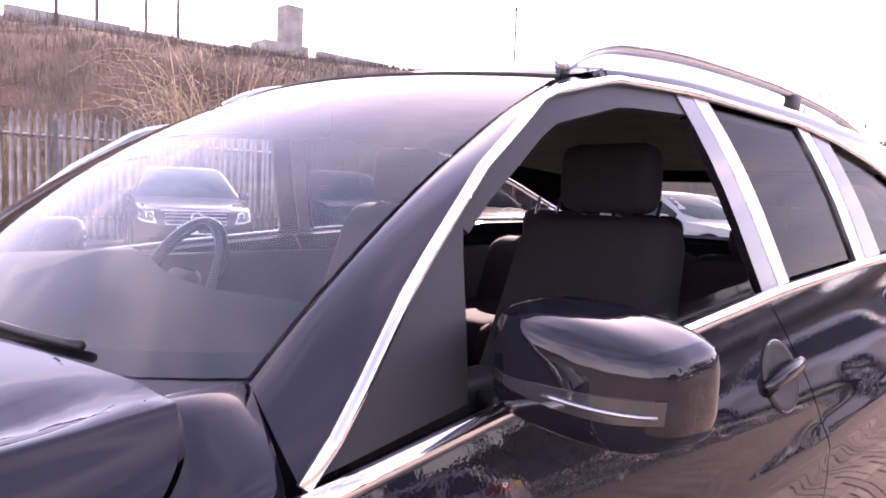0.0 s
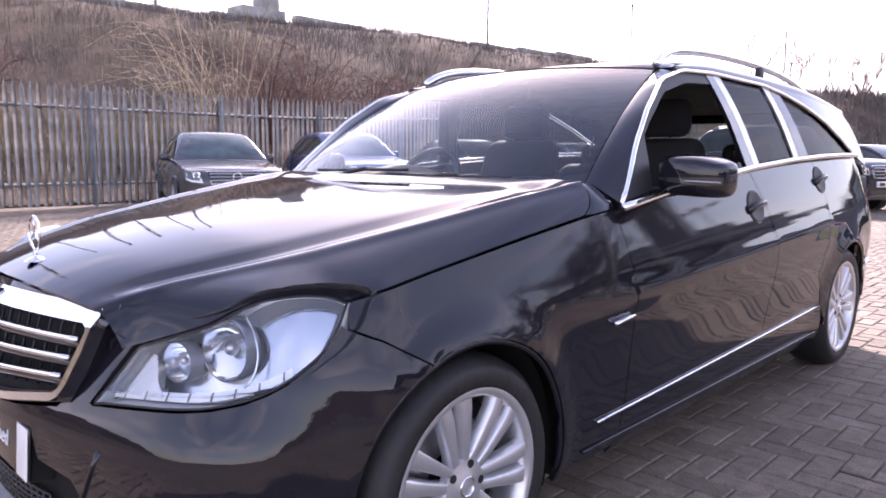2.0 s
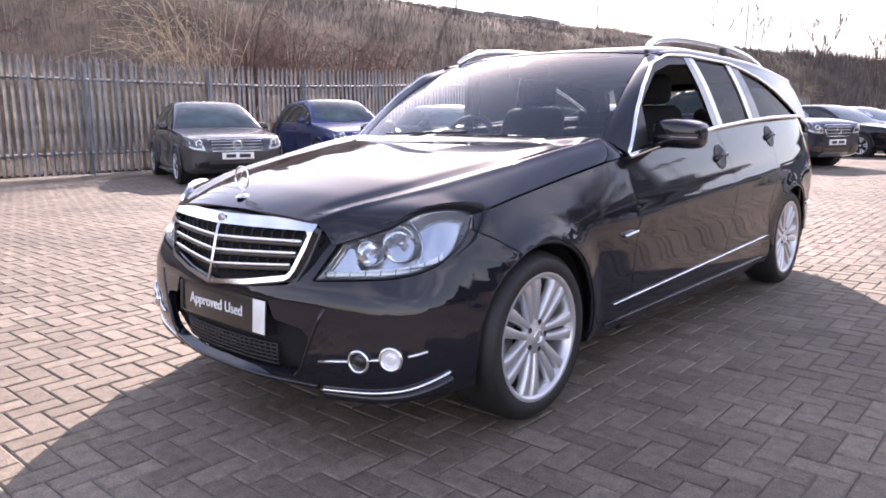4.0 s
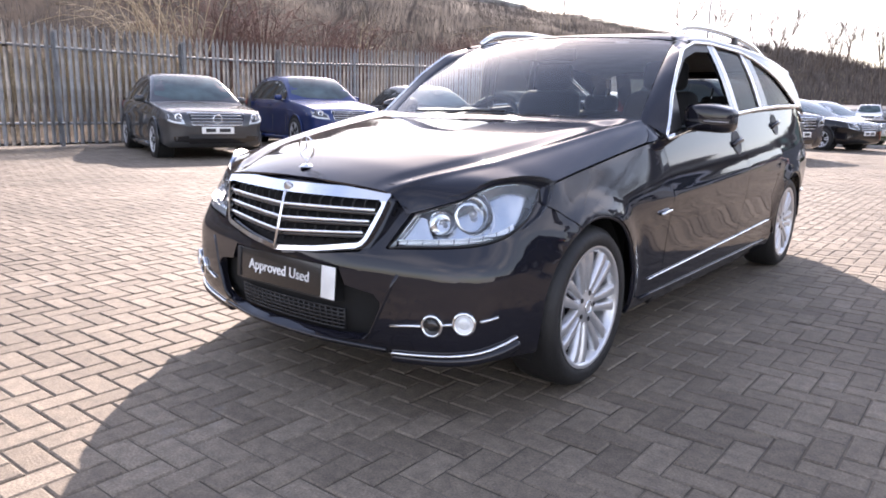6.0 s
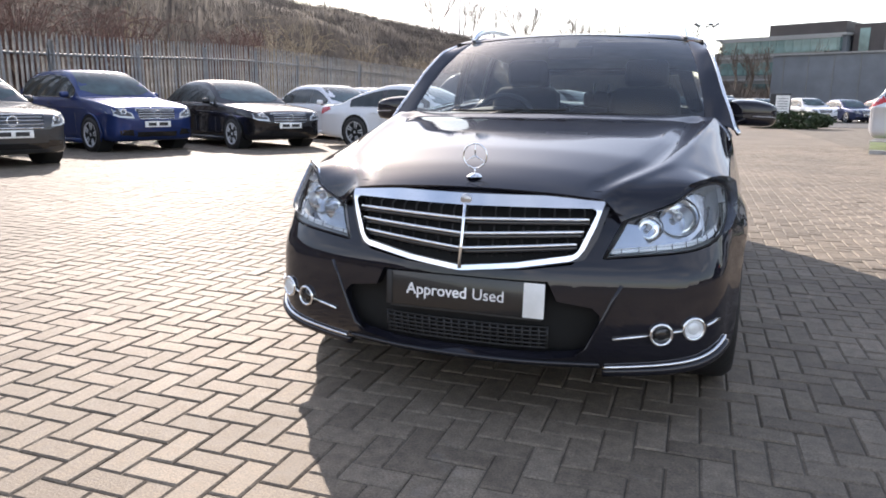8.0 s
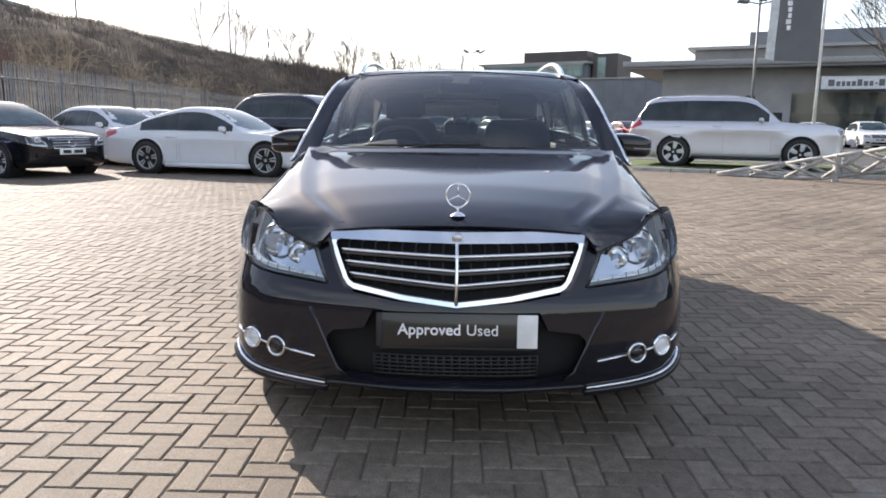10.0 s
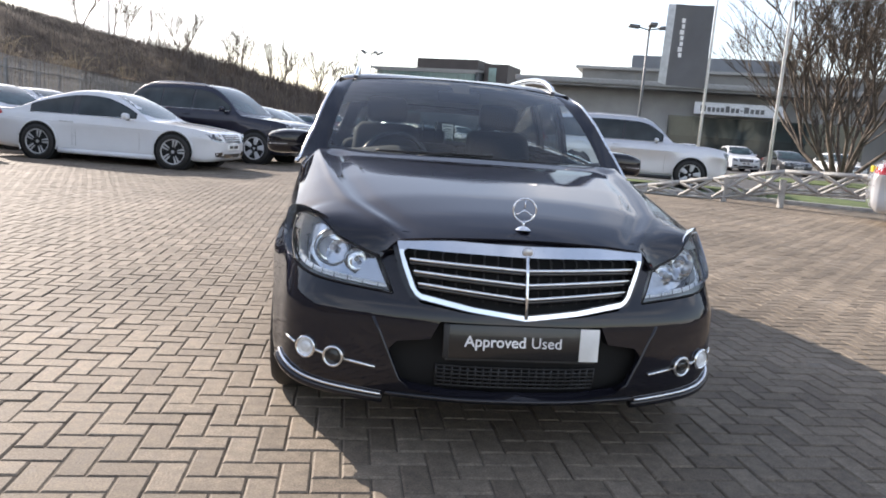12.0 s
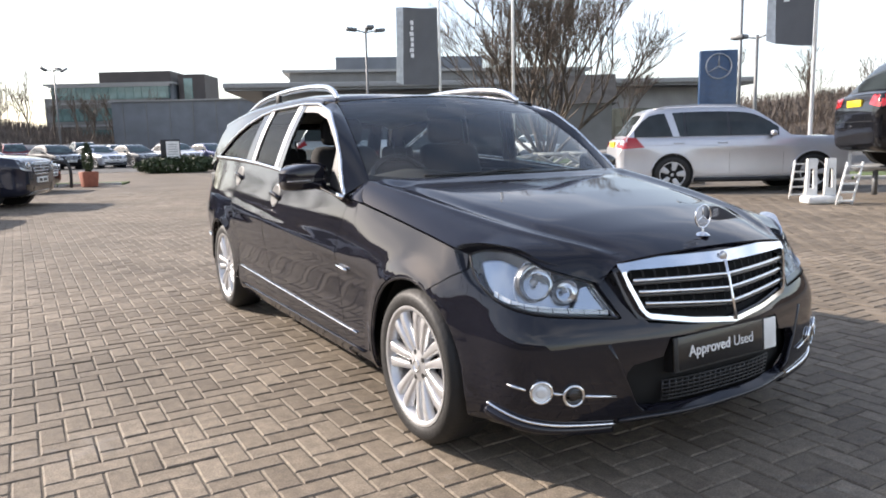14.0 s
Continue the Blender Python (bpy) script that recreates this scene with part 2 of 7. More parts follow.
def thing(name, label, category, at=(0, 0, 0), rz=0.0, group="", kind=""):
    ob = new(name)
    ob.empty_display_size = 0.1
    ob.matrix_world = pose(*at, 0, 0, rz)
    return tagged(ob, label, category, group, kind)


def cr(pts, n=6, closed=False):
    """Catmull-Rom through the points."""
    p = [Vector(q) for q in pts]
    out = []
    m = len(p)
    for i in range(m if closed else m - 1):
        a, b, c, d = (p[(i - 1) % m] if closed or i else p[0], p[i], p[(i + 1) % m], p[(i + 2) % m] if closed or i + 2 < m else p[-1])
        for k in range(n):
            t = k / n
            out.append(0.5 * ((2 * b) + (c - a) * t + (2 * a - 5 * b + 4 * c - d) * t * t + (3 * b - a - 3 * c + d) * t ** 3))
    if not closed:
        out.append(p[-1])
    return out


def box_bm(x0, x1, y0, y1, z0, z1, bevel=0.0, segs=2, bm=None):
    own = bmesh.new()
    bmesh.ops.create_cube(own, size=1)
    for v in own.verts:
        v.co = Vector((x0 + (v.co.x + .5) * (x1 - x0), y0 + (v.co.y + .5) * (y1 - y0), z0 + (v.co.z + .5) * (z1 - z0)))
    if bevel:
        bmesh.ops.bevel(own, geom=own.edges[:] + own.verts[:], offset=bevel, segments=segs, affect='EDGES', profile=0.5)
    if bm is None:
        return own
    me = bpy.data.meshes.new("tmp")
    own.to_mesh(me)
    own.free()
    bm.from_mesh(me)
    bpy.data.meshes.remove(me)
    return bm


def tube(pts, r, sides=8, flat=1.0, bm=None, up=(0, 0, 1), r_end=None, cap=True):
    """A bar of round or flattened section along the points."""
    bm = bm or bmesh.new()
    pts = [Vector(p) for p in pts]
    rings = []
    for i, p in enumerate(pts):
        d = (pts[min(i + 1, len(pts) - 1)] - pts[max(i - 1, 0)]).normalized()
        u = Vector(up)
        if abs(d.dot(u)) > 0.97:
            u = Vector((1, 0, 0))
        a = d.cross(u).normalized()
        b = a.cross(d).normalized()
        rad = r if r_end is None else r + (r_end - r) * i / (len(pts) - 1)
        rings.append([bm.verts.new(p + (a * math.cos(q) + b * math.sin(q) * flat) * rad) for q in [2 * math.pi * k / sides for k in range(sides)]])
    for A, B in zip(rings, rings[1:]):
        for k in range(sides):
            bm.faces.new((A[k], A[(k + 1) % sides], B[(k + 1) % sides], B[k]))
    if cap and sides > 2:
        bm.faces.new(rings[0][::-1])
        bm.faces.new(rings[-1])
    return bm


def lathe(profile, n=48, axis='x', bm=None, closed=True):
    """Turns (radius, along) pairs about an axis."""
    bm = bm or bmesh.new()
    rings = []
    for k in range(n):
        a = 2 * math.pi * k / n
        ring = []
        for r, h in profile:
            c, s = r * math.cos(a), r * math.sin(a)
            ring.append(bm.verts.new({'x': (h, c, s), 'y': (c, h, s), 'z': (c, s, h)}[axis]))
        rings.append(ring)
    m = len(profile)
    for k in range(n):
        A, B = rings[k], rings[(k + 1) % n]
        for i in range(m if closed else m - 1):
            j = (i + 1) % m
            bm.faces.new((A[i], A[j], B[j], B[i]))
    bmesh.ops.recalc_face_normals(bm, faces=bm.faces)
    return bm


def disc(centre, normal, r, n=24, depth=0.004, bm=None):
    """A short round plate whose face looks along normal."""
    bm = bm or bmesh.new()
    c, nn = Vector(centre), Vector(normal).normalized()
    a = nn.cross(Vector((0, 0, 1)) if abs(nn.z) < 0.9 else Vector((1, 0, 0))).normalized()
    b = nn.cross(a)
    f = [bm.verts.new(c + (a * math.cos(q) + b * math.sin(q)) * r) for q in [2 * math.pi * k / n for k in range(n)]]
    g = [bm.verts.new(v.co - nn * depth) for v in f]
    bm.faces.new(f)
    bm.faces.new(g[::-1])
    for k in range(n):
        bm.faces.new((f[k], g[k], g[(k + 1) % n], f[(k + 1) % n]))
    bmesh.ops.recalc_face_normals(bm, faces=bm.faces)
    return bm


def ring(centre, normal, r, thick, n=36, sides=8, bm=None, oval=1.0):
    c, nn = Vector(centre), Vector(normal).normalized()
    a = nn.cross(Vector((0, 0, 1)) if abs(nn.z) < 0.9 else Vector((1, 0, 0))).normalized()
    b = nn.cross(a)
    bm = bm or bmesh.new()
    rows = []
    for k in range(n):
        q = 2 * math.pi * k / n
        out = a * math.cos(q) + b * math.sin(q) * oval
        rows.append([bm.verts.new(c + out * r + (out * math.cos(w) + nn * math.sin(w)) * thick) for w in [2 * math.pi * j / sides for j in range(sides)]])
    for k in range(n):
        A, B = rows[k], rows[(k + 1) % n]
        for j in range(sides):
            bm.faces.new((A[j], A[(j + 1) % sides], B[(j + 1) % sides], B[j]))
    bmesh.ops.recalc_face_normals(bm, faces=bm.faces)
    return bm


def inset(poly, d):
    """Draws a closed 2D outline in by d."""
    p = [Vector(q[:2]) for q in poly]
    area = sum(a.x * b.y - b.x * a.y for a, b in zip(p, p[1:] + p[:1]))
    s = 1 if area > 0 else -1
    out = []
    for i, q in enumerate(p):
        e = (p[(i + 1) % len(p)] - p[i - 1])
        if e.length < 1e-9:
            out.append(q)
            continue
        e.normalize()
        out.append(q + Vector((-e.y, e.x)) * d * s)
    return out


def inside(poly, x, y):
    hit = False
    for a, b in zip(poly, poly[1:] + poly[:1]):
        if (a[1] > y) != (b[1] > y) and x < (b[0] - a[0]) * (y - a[1]) / (b[1] - a[1]) + a[0]:
            hit = not hit
    return hit


def sheet(outline, f, outward, step=(0.06, 0.05), depth=0.015, holes=(), gap=0.002):
    """A curved panel: a 2D outline is cut into a net, its holes taken out, laid on the surface f and given turned-in edges."""
    bm = bmesh.new()
    poly = []
    for q in inset(outline, gap) if gap else [Vector(q[:2]) for q in outline]:
        if not poly or (q - poly[-1]).length > 1e-4:
            poly.append(q)
    if (poly[0] - poly[-1]).length < 1e-4:
        poly.pop()
    bm.faces.new([bm.verts.new((q.x, q.y, 0)) for q in poly])

    def cut(co, no):
        bmesh.ops.bisect_plane(bm, geom=bm.verts[:] + bm.edges[:] + bm.faces[:], plane_co=co, plane_no=no, dist=1e-5)

    for n in (0, 1):
        lo, hi = min(q[n] for q in poly), max(q[n] for q in poly)
        k = max(1, round((hi - lo) / step[n]))
        for i in range(1, k):
            at = lo + (hi - lo) * i / k
            cut((at, 0, 0) if n == 0 else (0, at, 0), (1, 0, 0) if n == 0 else (0, 1, 0))
    for hole in holes:
        hole = [Vector(q[:2]) for q in hole]
        for a, b in zip(hole, hole[1:] + hole[:1]):
            e = b - a
            if e.length > 1e-6:
                cut((a.x, a.y, 0), (-e.y, e.x, 0))
        gone = [g for g in bm.faces if inside(hole, *g.calc_center_median()[:2])]
        bmesh.ops.delete(bm, geom=gone, context='FACES')
    bmesh.ops.triangulate(bm, faces=[g for g in bm.faces if len(g.verts) > 4])
    for v in bm.verts:
        v.co = f(v.co.x, v.co.y)
    bm.normal_update()
    flat = Vector((0, 0, 0))
    for g in bm.faces:
        flat += g.normal * g.calc_area()
    if flat.dot(Vector(outward)) < 0:
        bmesh.ops.reverse_faces(bm, faces=bm.faces)
        bm.normal_update()
    if depth:
        edges = [e for e in bm.edges if e.is_boundary]
        norm = {v: v.normal.copy() for e in edges for v in e.verts}
        co = {tuple(v.co): norm[v] for v in norm}
        made = bmesh.ops.extrude_edge_only(bm, edges=edges)
        for v in made["geom"]:
            if isinstance(v, bmesh.types.BMVert):
                v.co = v.co - co[tuple(v.co)] * depth
        for e in edges:
            e.smooth = False
    return bm


def lettering(text, size, mat, parent, m, name="lettering", bold=0.0, depth=0.001):
    cu = bpy.data.curves.new(name, 'FONT')
    cu.body, cu.size, cu.align_x, cu.align_y = text, size, 'LEFT', 'BOTTOM_BASELINE'
    cu.extrude, cu.offset = depth, bold
    tmp = new(name + "_tmp", cu)
    bpy.context.view_layer.update()
    me = bpy.data.meshes.new_from_object(tmp.evaluated_get(bpy.context.evaluated_depsgraph_get()))
    bpy.data.objects.remove(tmp)
    bpy.data.curves.remove(cu)
    me.materials.clear()
    me.materials.append(M[mat])
    ob = new(name, me)
    ob.parent = parent
    ob.matrix_local = m
    return ob


def smooth(a, b, x):
    t = min(1.0, max(0.0, (x - a) / (b - a)))
    return t * t * (3 - 2 * t)

# ---- ground ----
g = bmesh.new()
for v in [(-600, -600), (600, -600), (600, 900), (-600, 900)]:
    g.verts.new((*v, -0.0055))
g.faces.new(g.verts)
tagged(part("ground", g, "joint"), kind="structure")

# ---- the estate car in the middle of the yard ----
AXLE_F, AXLE_R, HUB = 0.79, 3.55, 0.295
PLAN = cr([(-0.2, 0.075), (0, 0.065), (0.2, 0.075), (0.4, 0.118), (0.55, 0.158), (0.66, 0.198), (0.735, 0.25), (0.785, 0.325), (0.812, 0.43), (0.826, 0.55),
           (0.834, 0.70), (0.838, 0.90), (0.842, 1.3), (0.845, 2.0), (0.846, 2.8), (0.842, 3.4), (0.832, 3.8), (0.806, 4.08), (0.745, 4.25), (0.60, 4.35),
           (0.35, 4.40), (0, 4.42), (-0.2, 4.415)], 10)[10:-10]
PLAN_S = [0.0]
for _a, _b in zip(PLAN, PLAN[1:]):
    PLAN_S.append(PLAN_S[-1] + (_b - _a).length)
PX, PY = [q.x for q in PLAN], [q.y for q in PLAN]
S_END = PLAN_S[-1]


def s_x(x):
    """Way along the plan from the nose to half-width x, at the front."""
    return float(np.interp(x, PX[:75], PLAN_S[:75]))


def s_y(y):
    """Way along the plan to the length y, on the flank."""
    return float(np.interp(y, PY[40:185], PLAN_S[40:185]))


S_CORNER, S_FLANK, S_TAIL = s_x(0.70), s_y(0.62), s_y(3.95)
Z_TAB = [0.14, 0.17, 0.20, 0.24, 0.30, 0.36, 0.45, 0.50, 0.55, 0.60, 0.65, 0.70, 0.75, 0.80, 0.85, 0.90, 0.95, 1.00, 1.05]
O_FRONT = [-0.11, -0.065, -0.028, -0.004, 0.004, 0.003, 0.0, -0.008, -0.032, -0.056, -0.080, -0.108, -0.14, -0.18, -0.22, -0.26, -0.30, -0.34, -0.38]
O_SIDE = [-0.075, -0.045, -0.024, -0.010, -0.003, 0.0, 0.003, 0.007, 0.013, 0.018, 0.021, 0.015, 0.003, -0.010, -0.025, -0.041, -0.057, -0.073, -0.088]
O_WING = [-0.075, -0.045, -0.024, -0.010, -0.003, 0.0, 0.001, 0.003, 0.006, 0.008, 0.009, 0.006, -0.001, -0.006, -0.011, -0.019, -0.031, -0.047, -0.066]
O_REAR = [-0.10, -0.06, -0.02, 0.0, 0.004, 0.004, 0.0, -0.005, -0.015, -0.025, -0.035, -0.045, -0.055, -0.065, -0.08, -0.10, -0.13, -0.17, -0.21]
_zz = np.linspace(0.14, 1.05, 183)
_k = np.hanning(15) / np.hanning(15).sum()


def _soft(tab):
    v = np.interp(_zz, Z_TAB, tab)
    return np.convolve(np.pad(v, 7, mode="edge"), _k, mode="valid")


T_FRONT, T_WING, T_SIDE, T_REAR = _soft(O_FRONT), _soft(O_WING), _soft(O_SIDE), _soft(O_REAR)


def lower(s, z):
    """The body below the belt line: a point s along the plan (negative: the other side), z up."""
    sg, s = (1, s) if s >= 0 else (-1, -s)
    s = min(s, S_END)
    x, y = np.interp(s, PLAN_S, PX), np.interp(s, PLAN_S, PY)
    x0, y0 = np.interp(max(0, s - 0.02), PLAN_S, PX), np.interp(max(0, s - 0.02), PLAN_S, PY)
    x1, y1 = np.interp(min(S_END, s + 0.02), PLAN_S, PX), np.interp(min(S_END, s + 0.02), PLAN_S, PY)
    l = math.hypot(x1 - x0, y1 - y0)
    nx, ny = (y1 - y0) / l, -(x1 - x0) / l
    wf = 1 - smooth(S_CORNER, S_FLANK, s)
    wr = smooth(S_TAIL, S_TAIL + 0.55, s)
    of, os_, orr = np.interp(z, _zz, T_FRONT), np.interp(z, _zz, T_SIDE), np.interp(z, _zz, T_REAR)
    lean_in = smooth(0.60, 1.15, y)
    os_ = os_ * lean_in + float(np.interp(z, _zz, T_WING)) * (1 - lean_in)
    os_ -= max(0, z - 0.60) * 0.30 * (1 - smooth(0.45, 1.45, y))
    off = of * wf + os_ * (1 - wf) * (1 - wr) + orr * wr
    if 0.3 < y < 4.2 and wf < 0.6:
        # shoulders over the wheels, a rising crease along the doors
        for ax in (AXLE_F, AXLE_R):
            r = math.hypot(y - ax, z - HUB)
            off += 0.019 * math.exp(-((r - 0.343) / 0.038) ** 2)
        zc = 0.60 + 0.062 * (y - 0.9)
        off += 0.007 * math.exp(-((z - zc) / 0.022) ** 2) * smooth(1.0, 1.5, y) * (1 - smooth(3.7, 4.1, y))
    return Vector((sg * (x + nx * off), y + ny * off, z))


def flank(sg):
    return lambda y, z: lower(sg * s_y(y), z)


# outline of the headlamp on the body: way along the plan, height
LAMP_LOW = [(0.446, 0.544), (0.55, 0.553), (0.66, 0.562), (0.74, 0.570), (0.81, 0.581), (0.86, 0.594), (0.90, 0.609), (0.962, 0.644), (0.995, 0.672), (1.022, 0.703), (1.045, 0.738)]
LAMP_TOP = [(1.045, 0.738), (1.02, 0.752), (0.965, 0.759), (0.90, 0.755), (0.842, 0.746), (0.76, 0.728), (0.686, 0.705), (0.60, 0.682), (0.516, 0.656)]
_brow = [lower(s, z) for s, z in LAMP_TOP[::-1]]
Y_FINE = np.linspace(0.08, 1.44, 341)


def _even(ys, vs, wide):
    v = np.interp(Y_FINE, ys, vs)
    k = np.hanning(wide) / np.hanning(wide).sum()
    return np.convolve(np.pad(v, wide // 2, mode="edge"), k, mode="valid")


Y_SEAM = Y_FINE
Z_SEAM = _even([0.08, 0.20] + [p.y for p in _brow] + [0.72, 1.0, 1.28, 1.40], [0.646, 0.652] + [p.z + 0.003 for p in _brow] + [0.778, 0.823, 0.865, 0.878], 11)
Y_BROW, X_BROW = Y_FINE, _even([0.08, 0.19] + [p.y for p in _brow] + [0.56], [0.43, 0.462] + [p.x for p in _brow] + [0.785], 9)
Y_TOP, Z_MID, Z_CREST, X_CREST = [0.10, 0.14, 0.2, 0.3, 0.5, 0.8, 1.1, 1.36], [0.722, 0.745, 0.772, 0.805, 0.848, 0.893, 0.930, 0.950], \
    [0.690, 0.708, 0.730, 0.762, 0.806, 0.860, 0.912, 0.950], [0.36, 0.385, 0.41, 0.47, 0.585, 0.655, 0.70, 0.735]


Z_MID, Z_CREST, X_CREST = _even(Y_TOP, Z_MID, 31), _even(Y_TOP, Z_CREST, 31), _even(Y_TOP, X_CREST, 41)
Y_TOP = Y_FINE


def seam_x(y):
    if y < 0.51:
        return float(np.interp(y, Y_BROW, X_BROW))
    return lower(s_y(y), float(np.interp(y, Y_SEAM, Z_SEAM))).x


X_REAR = seam_x(1.272) - 0.005
BONNET_REAR = [(X_REAR, 1.272), (X_REAR - 0.012, 1.312), (X_REAR - 0.040, 1.342), (0.70, 1.350), (0.55, 1.325), (0.30, 1.268), (0.0, 1.245)]


def across(y):
    """Half-widths of the bonnet at a length: to the crest, to the seam."""
    xc = float(np.interp(y, Y_TOP, X_CREST))
    return xc, max(seam_x(y), xc + 0.04)


def bonnet_net(q, y):
    """The bonnet: a shallow middle, a crease and a crest on each side (q = 1), and a fall to the wing (q = 2)."""
    a = min(abs(q), 2.1)
    zm, zk = (float(np.interp(y, Y_TOP, t)) for t in (Z_MID, Z_CREST))
    zs = float(np.interp(y, Y_SEAM, Z_SEAM))
    xc, xe = across(y)
    fade = smooth(0.16, 0.32, y)
    if a <= 1:
        x = a * xc
        z = zm + (zk - zm) * a ** 2.4 + fade * (0.006 * math.exp(-((a - 1) / 0.045) ** 2) - 0.010 * math.exp(-((a - 0.90) / 0.05) ** 2))
    else:
        u = a - 1
        x = xc + u * (xe - xc)
        z = zk + fade * 0.006 * math.exp(-(u / 0.14) ** 2) - (zk - zs) * (0.35 * u + 0.65 * u * u)
    # the rear edge turns up over the scuttle
    y_turn = float(np.interp(x, [0.0, 0.30, 0.55, 0.72, 0.78], [1.175, 1.185, 1.220, 1.280, 1.335]))
    y_end = float(np.interp(x, [p[0] for p in BONNET_REAR[::-1]], [p[1] for p in BONNET_REAR[::-1]]))
    if y > y_turn and y_end > y_turn + 0.01:
        f = min(1.0, (y - y_turn) / (y_end - y_turn))
        z += max(0.0, 0.957 - z) * f ** 1.2 * (1 - smooth(0.66, 0.77, x))
    return Vector((math.copysign(x, q), y, z))


def net_q(x, y):
    xc, xe = across(y)
    return x / xc if x <= xc else 1 + (x - xc) / (xe - xc)


def bonnet(x, y):
    return bonnet_net(math.copysign(net_q(abs(x), y), x), y)


def screen(u, v):
    """The windscreen, u across from -1 to 1, v up from 0 to 1."""
    bow = 0.045 * 4 * v * (1 - v) * (1 - 0.25 * u * u)
    bx, by, bz = 0.705 * u, 1.235 + 0.205 * u * u, 0.905 + 0.05 * u * u
    tx, ty, tz = 0.590 * u, 1.95 + 0.085 * u * u, 1.357 - 0.030 * u * u
    p = Vector((bx + (tx - bx) * v, by + (ty - by) * v, bz + (tz - bz) * v))
    return p + Vector((0.25 * u, -0.55, 0.8)).normalized() * bow


def house(y, z):
    """Half-width of the glass house at a height."""
    x = 0.797 - (z - 0.98) * 0.30 - max(0, z - 1.1) ** 2 * 0.55
    return x - 0.045 * smooth(3.2, 4.3, y) - 0.012 * (1 - smooth(1.4, 2.2, y)) * smooth(0.95, 1.1, z)


def side_up(sg):
    return lambda y, z: Vector((sg * house(y, z), y, z))


Y_ROOF, Z_ROOF = [1.90, 2.05, 2.4, 2.9, 3.3, 3.7, 4.0], [1.350, 1.376, 1.396, 1.396, 1.383, 1.352, 1.312]
Y_RAIL, Z_RAIL = [1.90, 2.05, 2.3, 2.8, 3.2, 3.6, 4.0], [1.300, 1.322, 1.338, 1.334, 1.318, 1.293, 1.255]


def roof(w, y):
    """The roof, w from -1 to 1 across, down to the top of the side windows."""
    zt, zr = float(np.interp(y, Y_RAIL, Z_RAIL)), float(np.interp(y, Y_ROOF, Z_ROOF))
    xe = house(y, zt)
    a = abs(w)
    return Vector((math.copysign(xe * math.sin(a * math.pi / 2) ** 0.92, w) if a else 0, y, zt + (zr - zt) * (1 - a ** 3.2)))


BELT = [(1.40, 0.880), (1.69, 0.917), (2.10, 0.956), (2.40, 0.983), (2.80, 1.008), (3.2, 1.026), (3.6, 1.034), (3.90, 1.036)]


def belt(y):
    return float(np.interp(y, [p[0] for p in BELT], [p[1] for p in BELT]))


def line(*pts):
    return [Vector(p) for p in pts]


def arch(axle, a0, a1, r=0.335, n=22):
    return [Vector((axle + r * math.cos(radians(a0 + (a1 - a0) * k / n)), HUB + r * math.sin(radians(a0 + (a1 - a0) * k / n)))) for k in range(n + 1)]


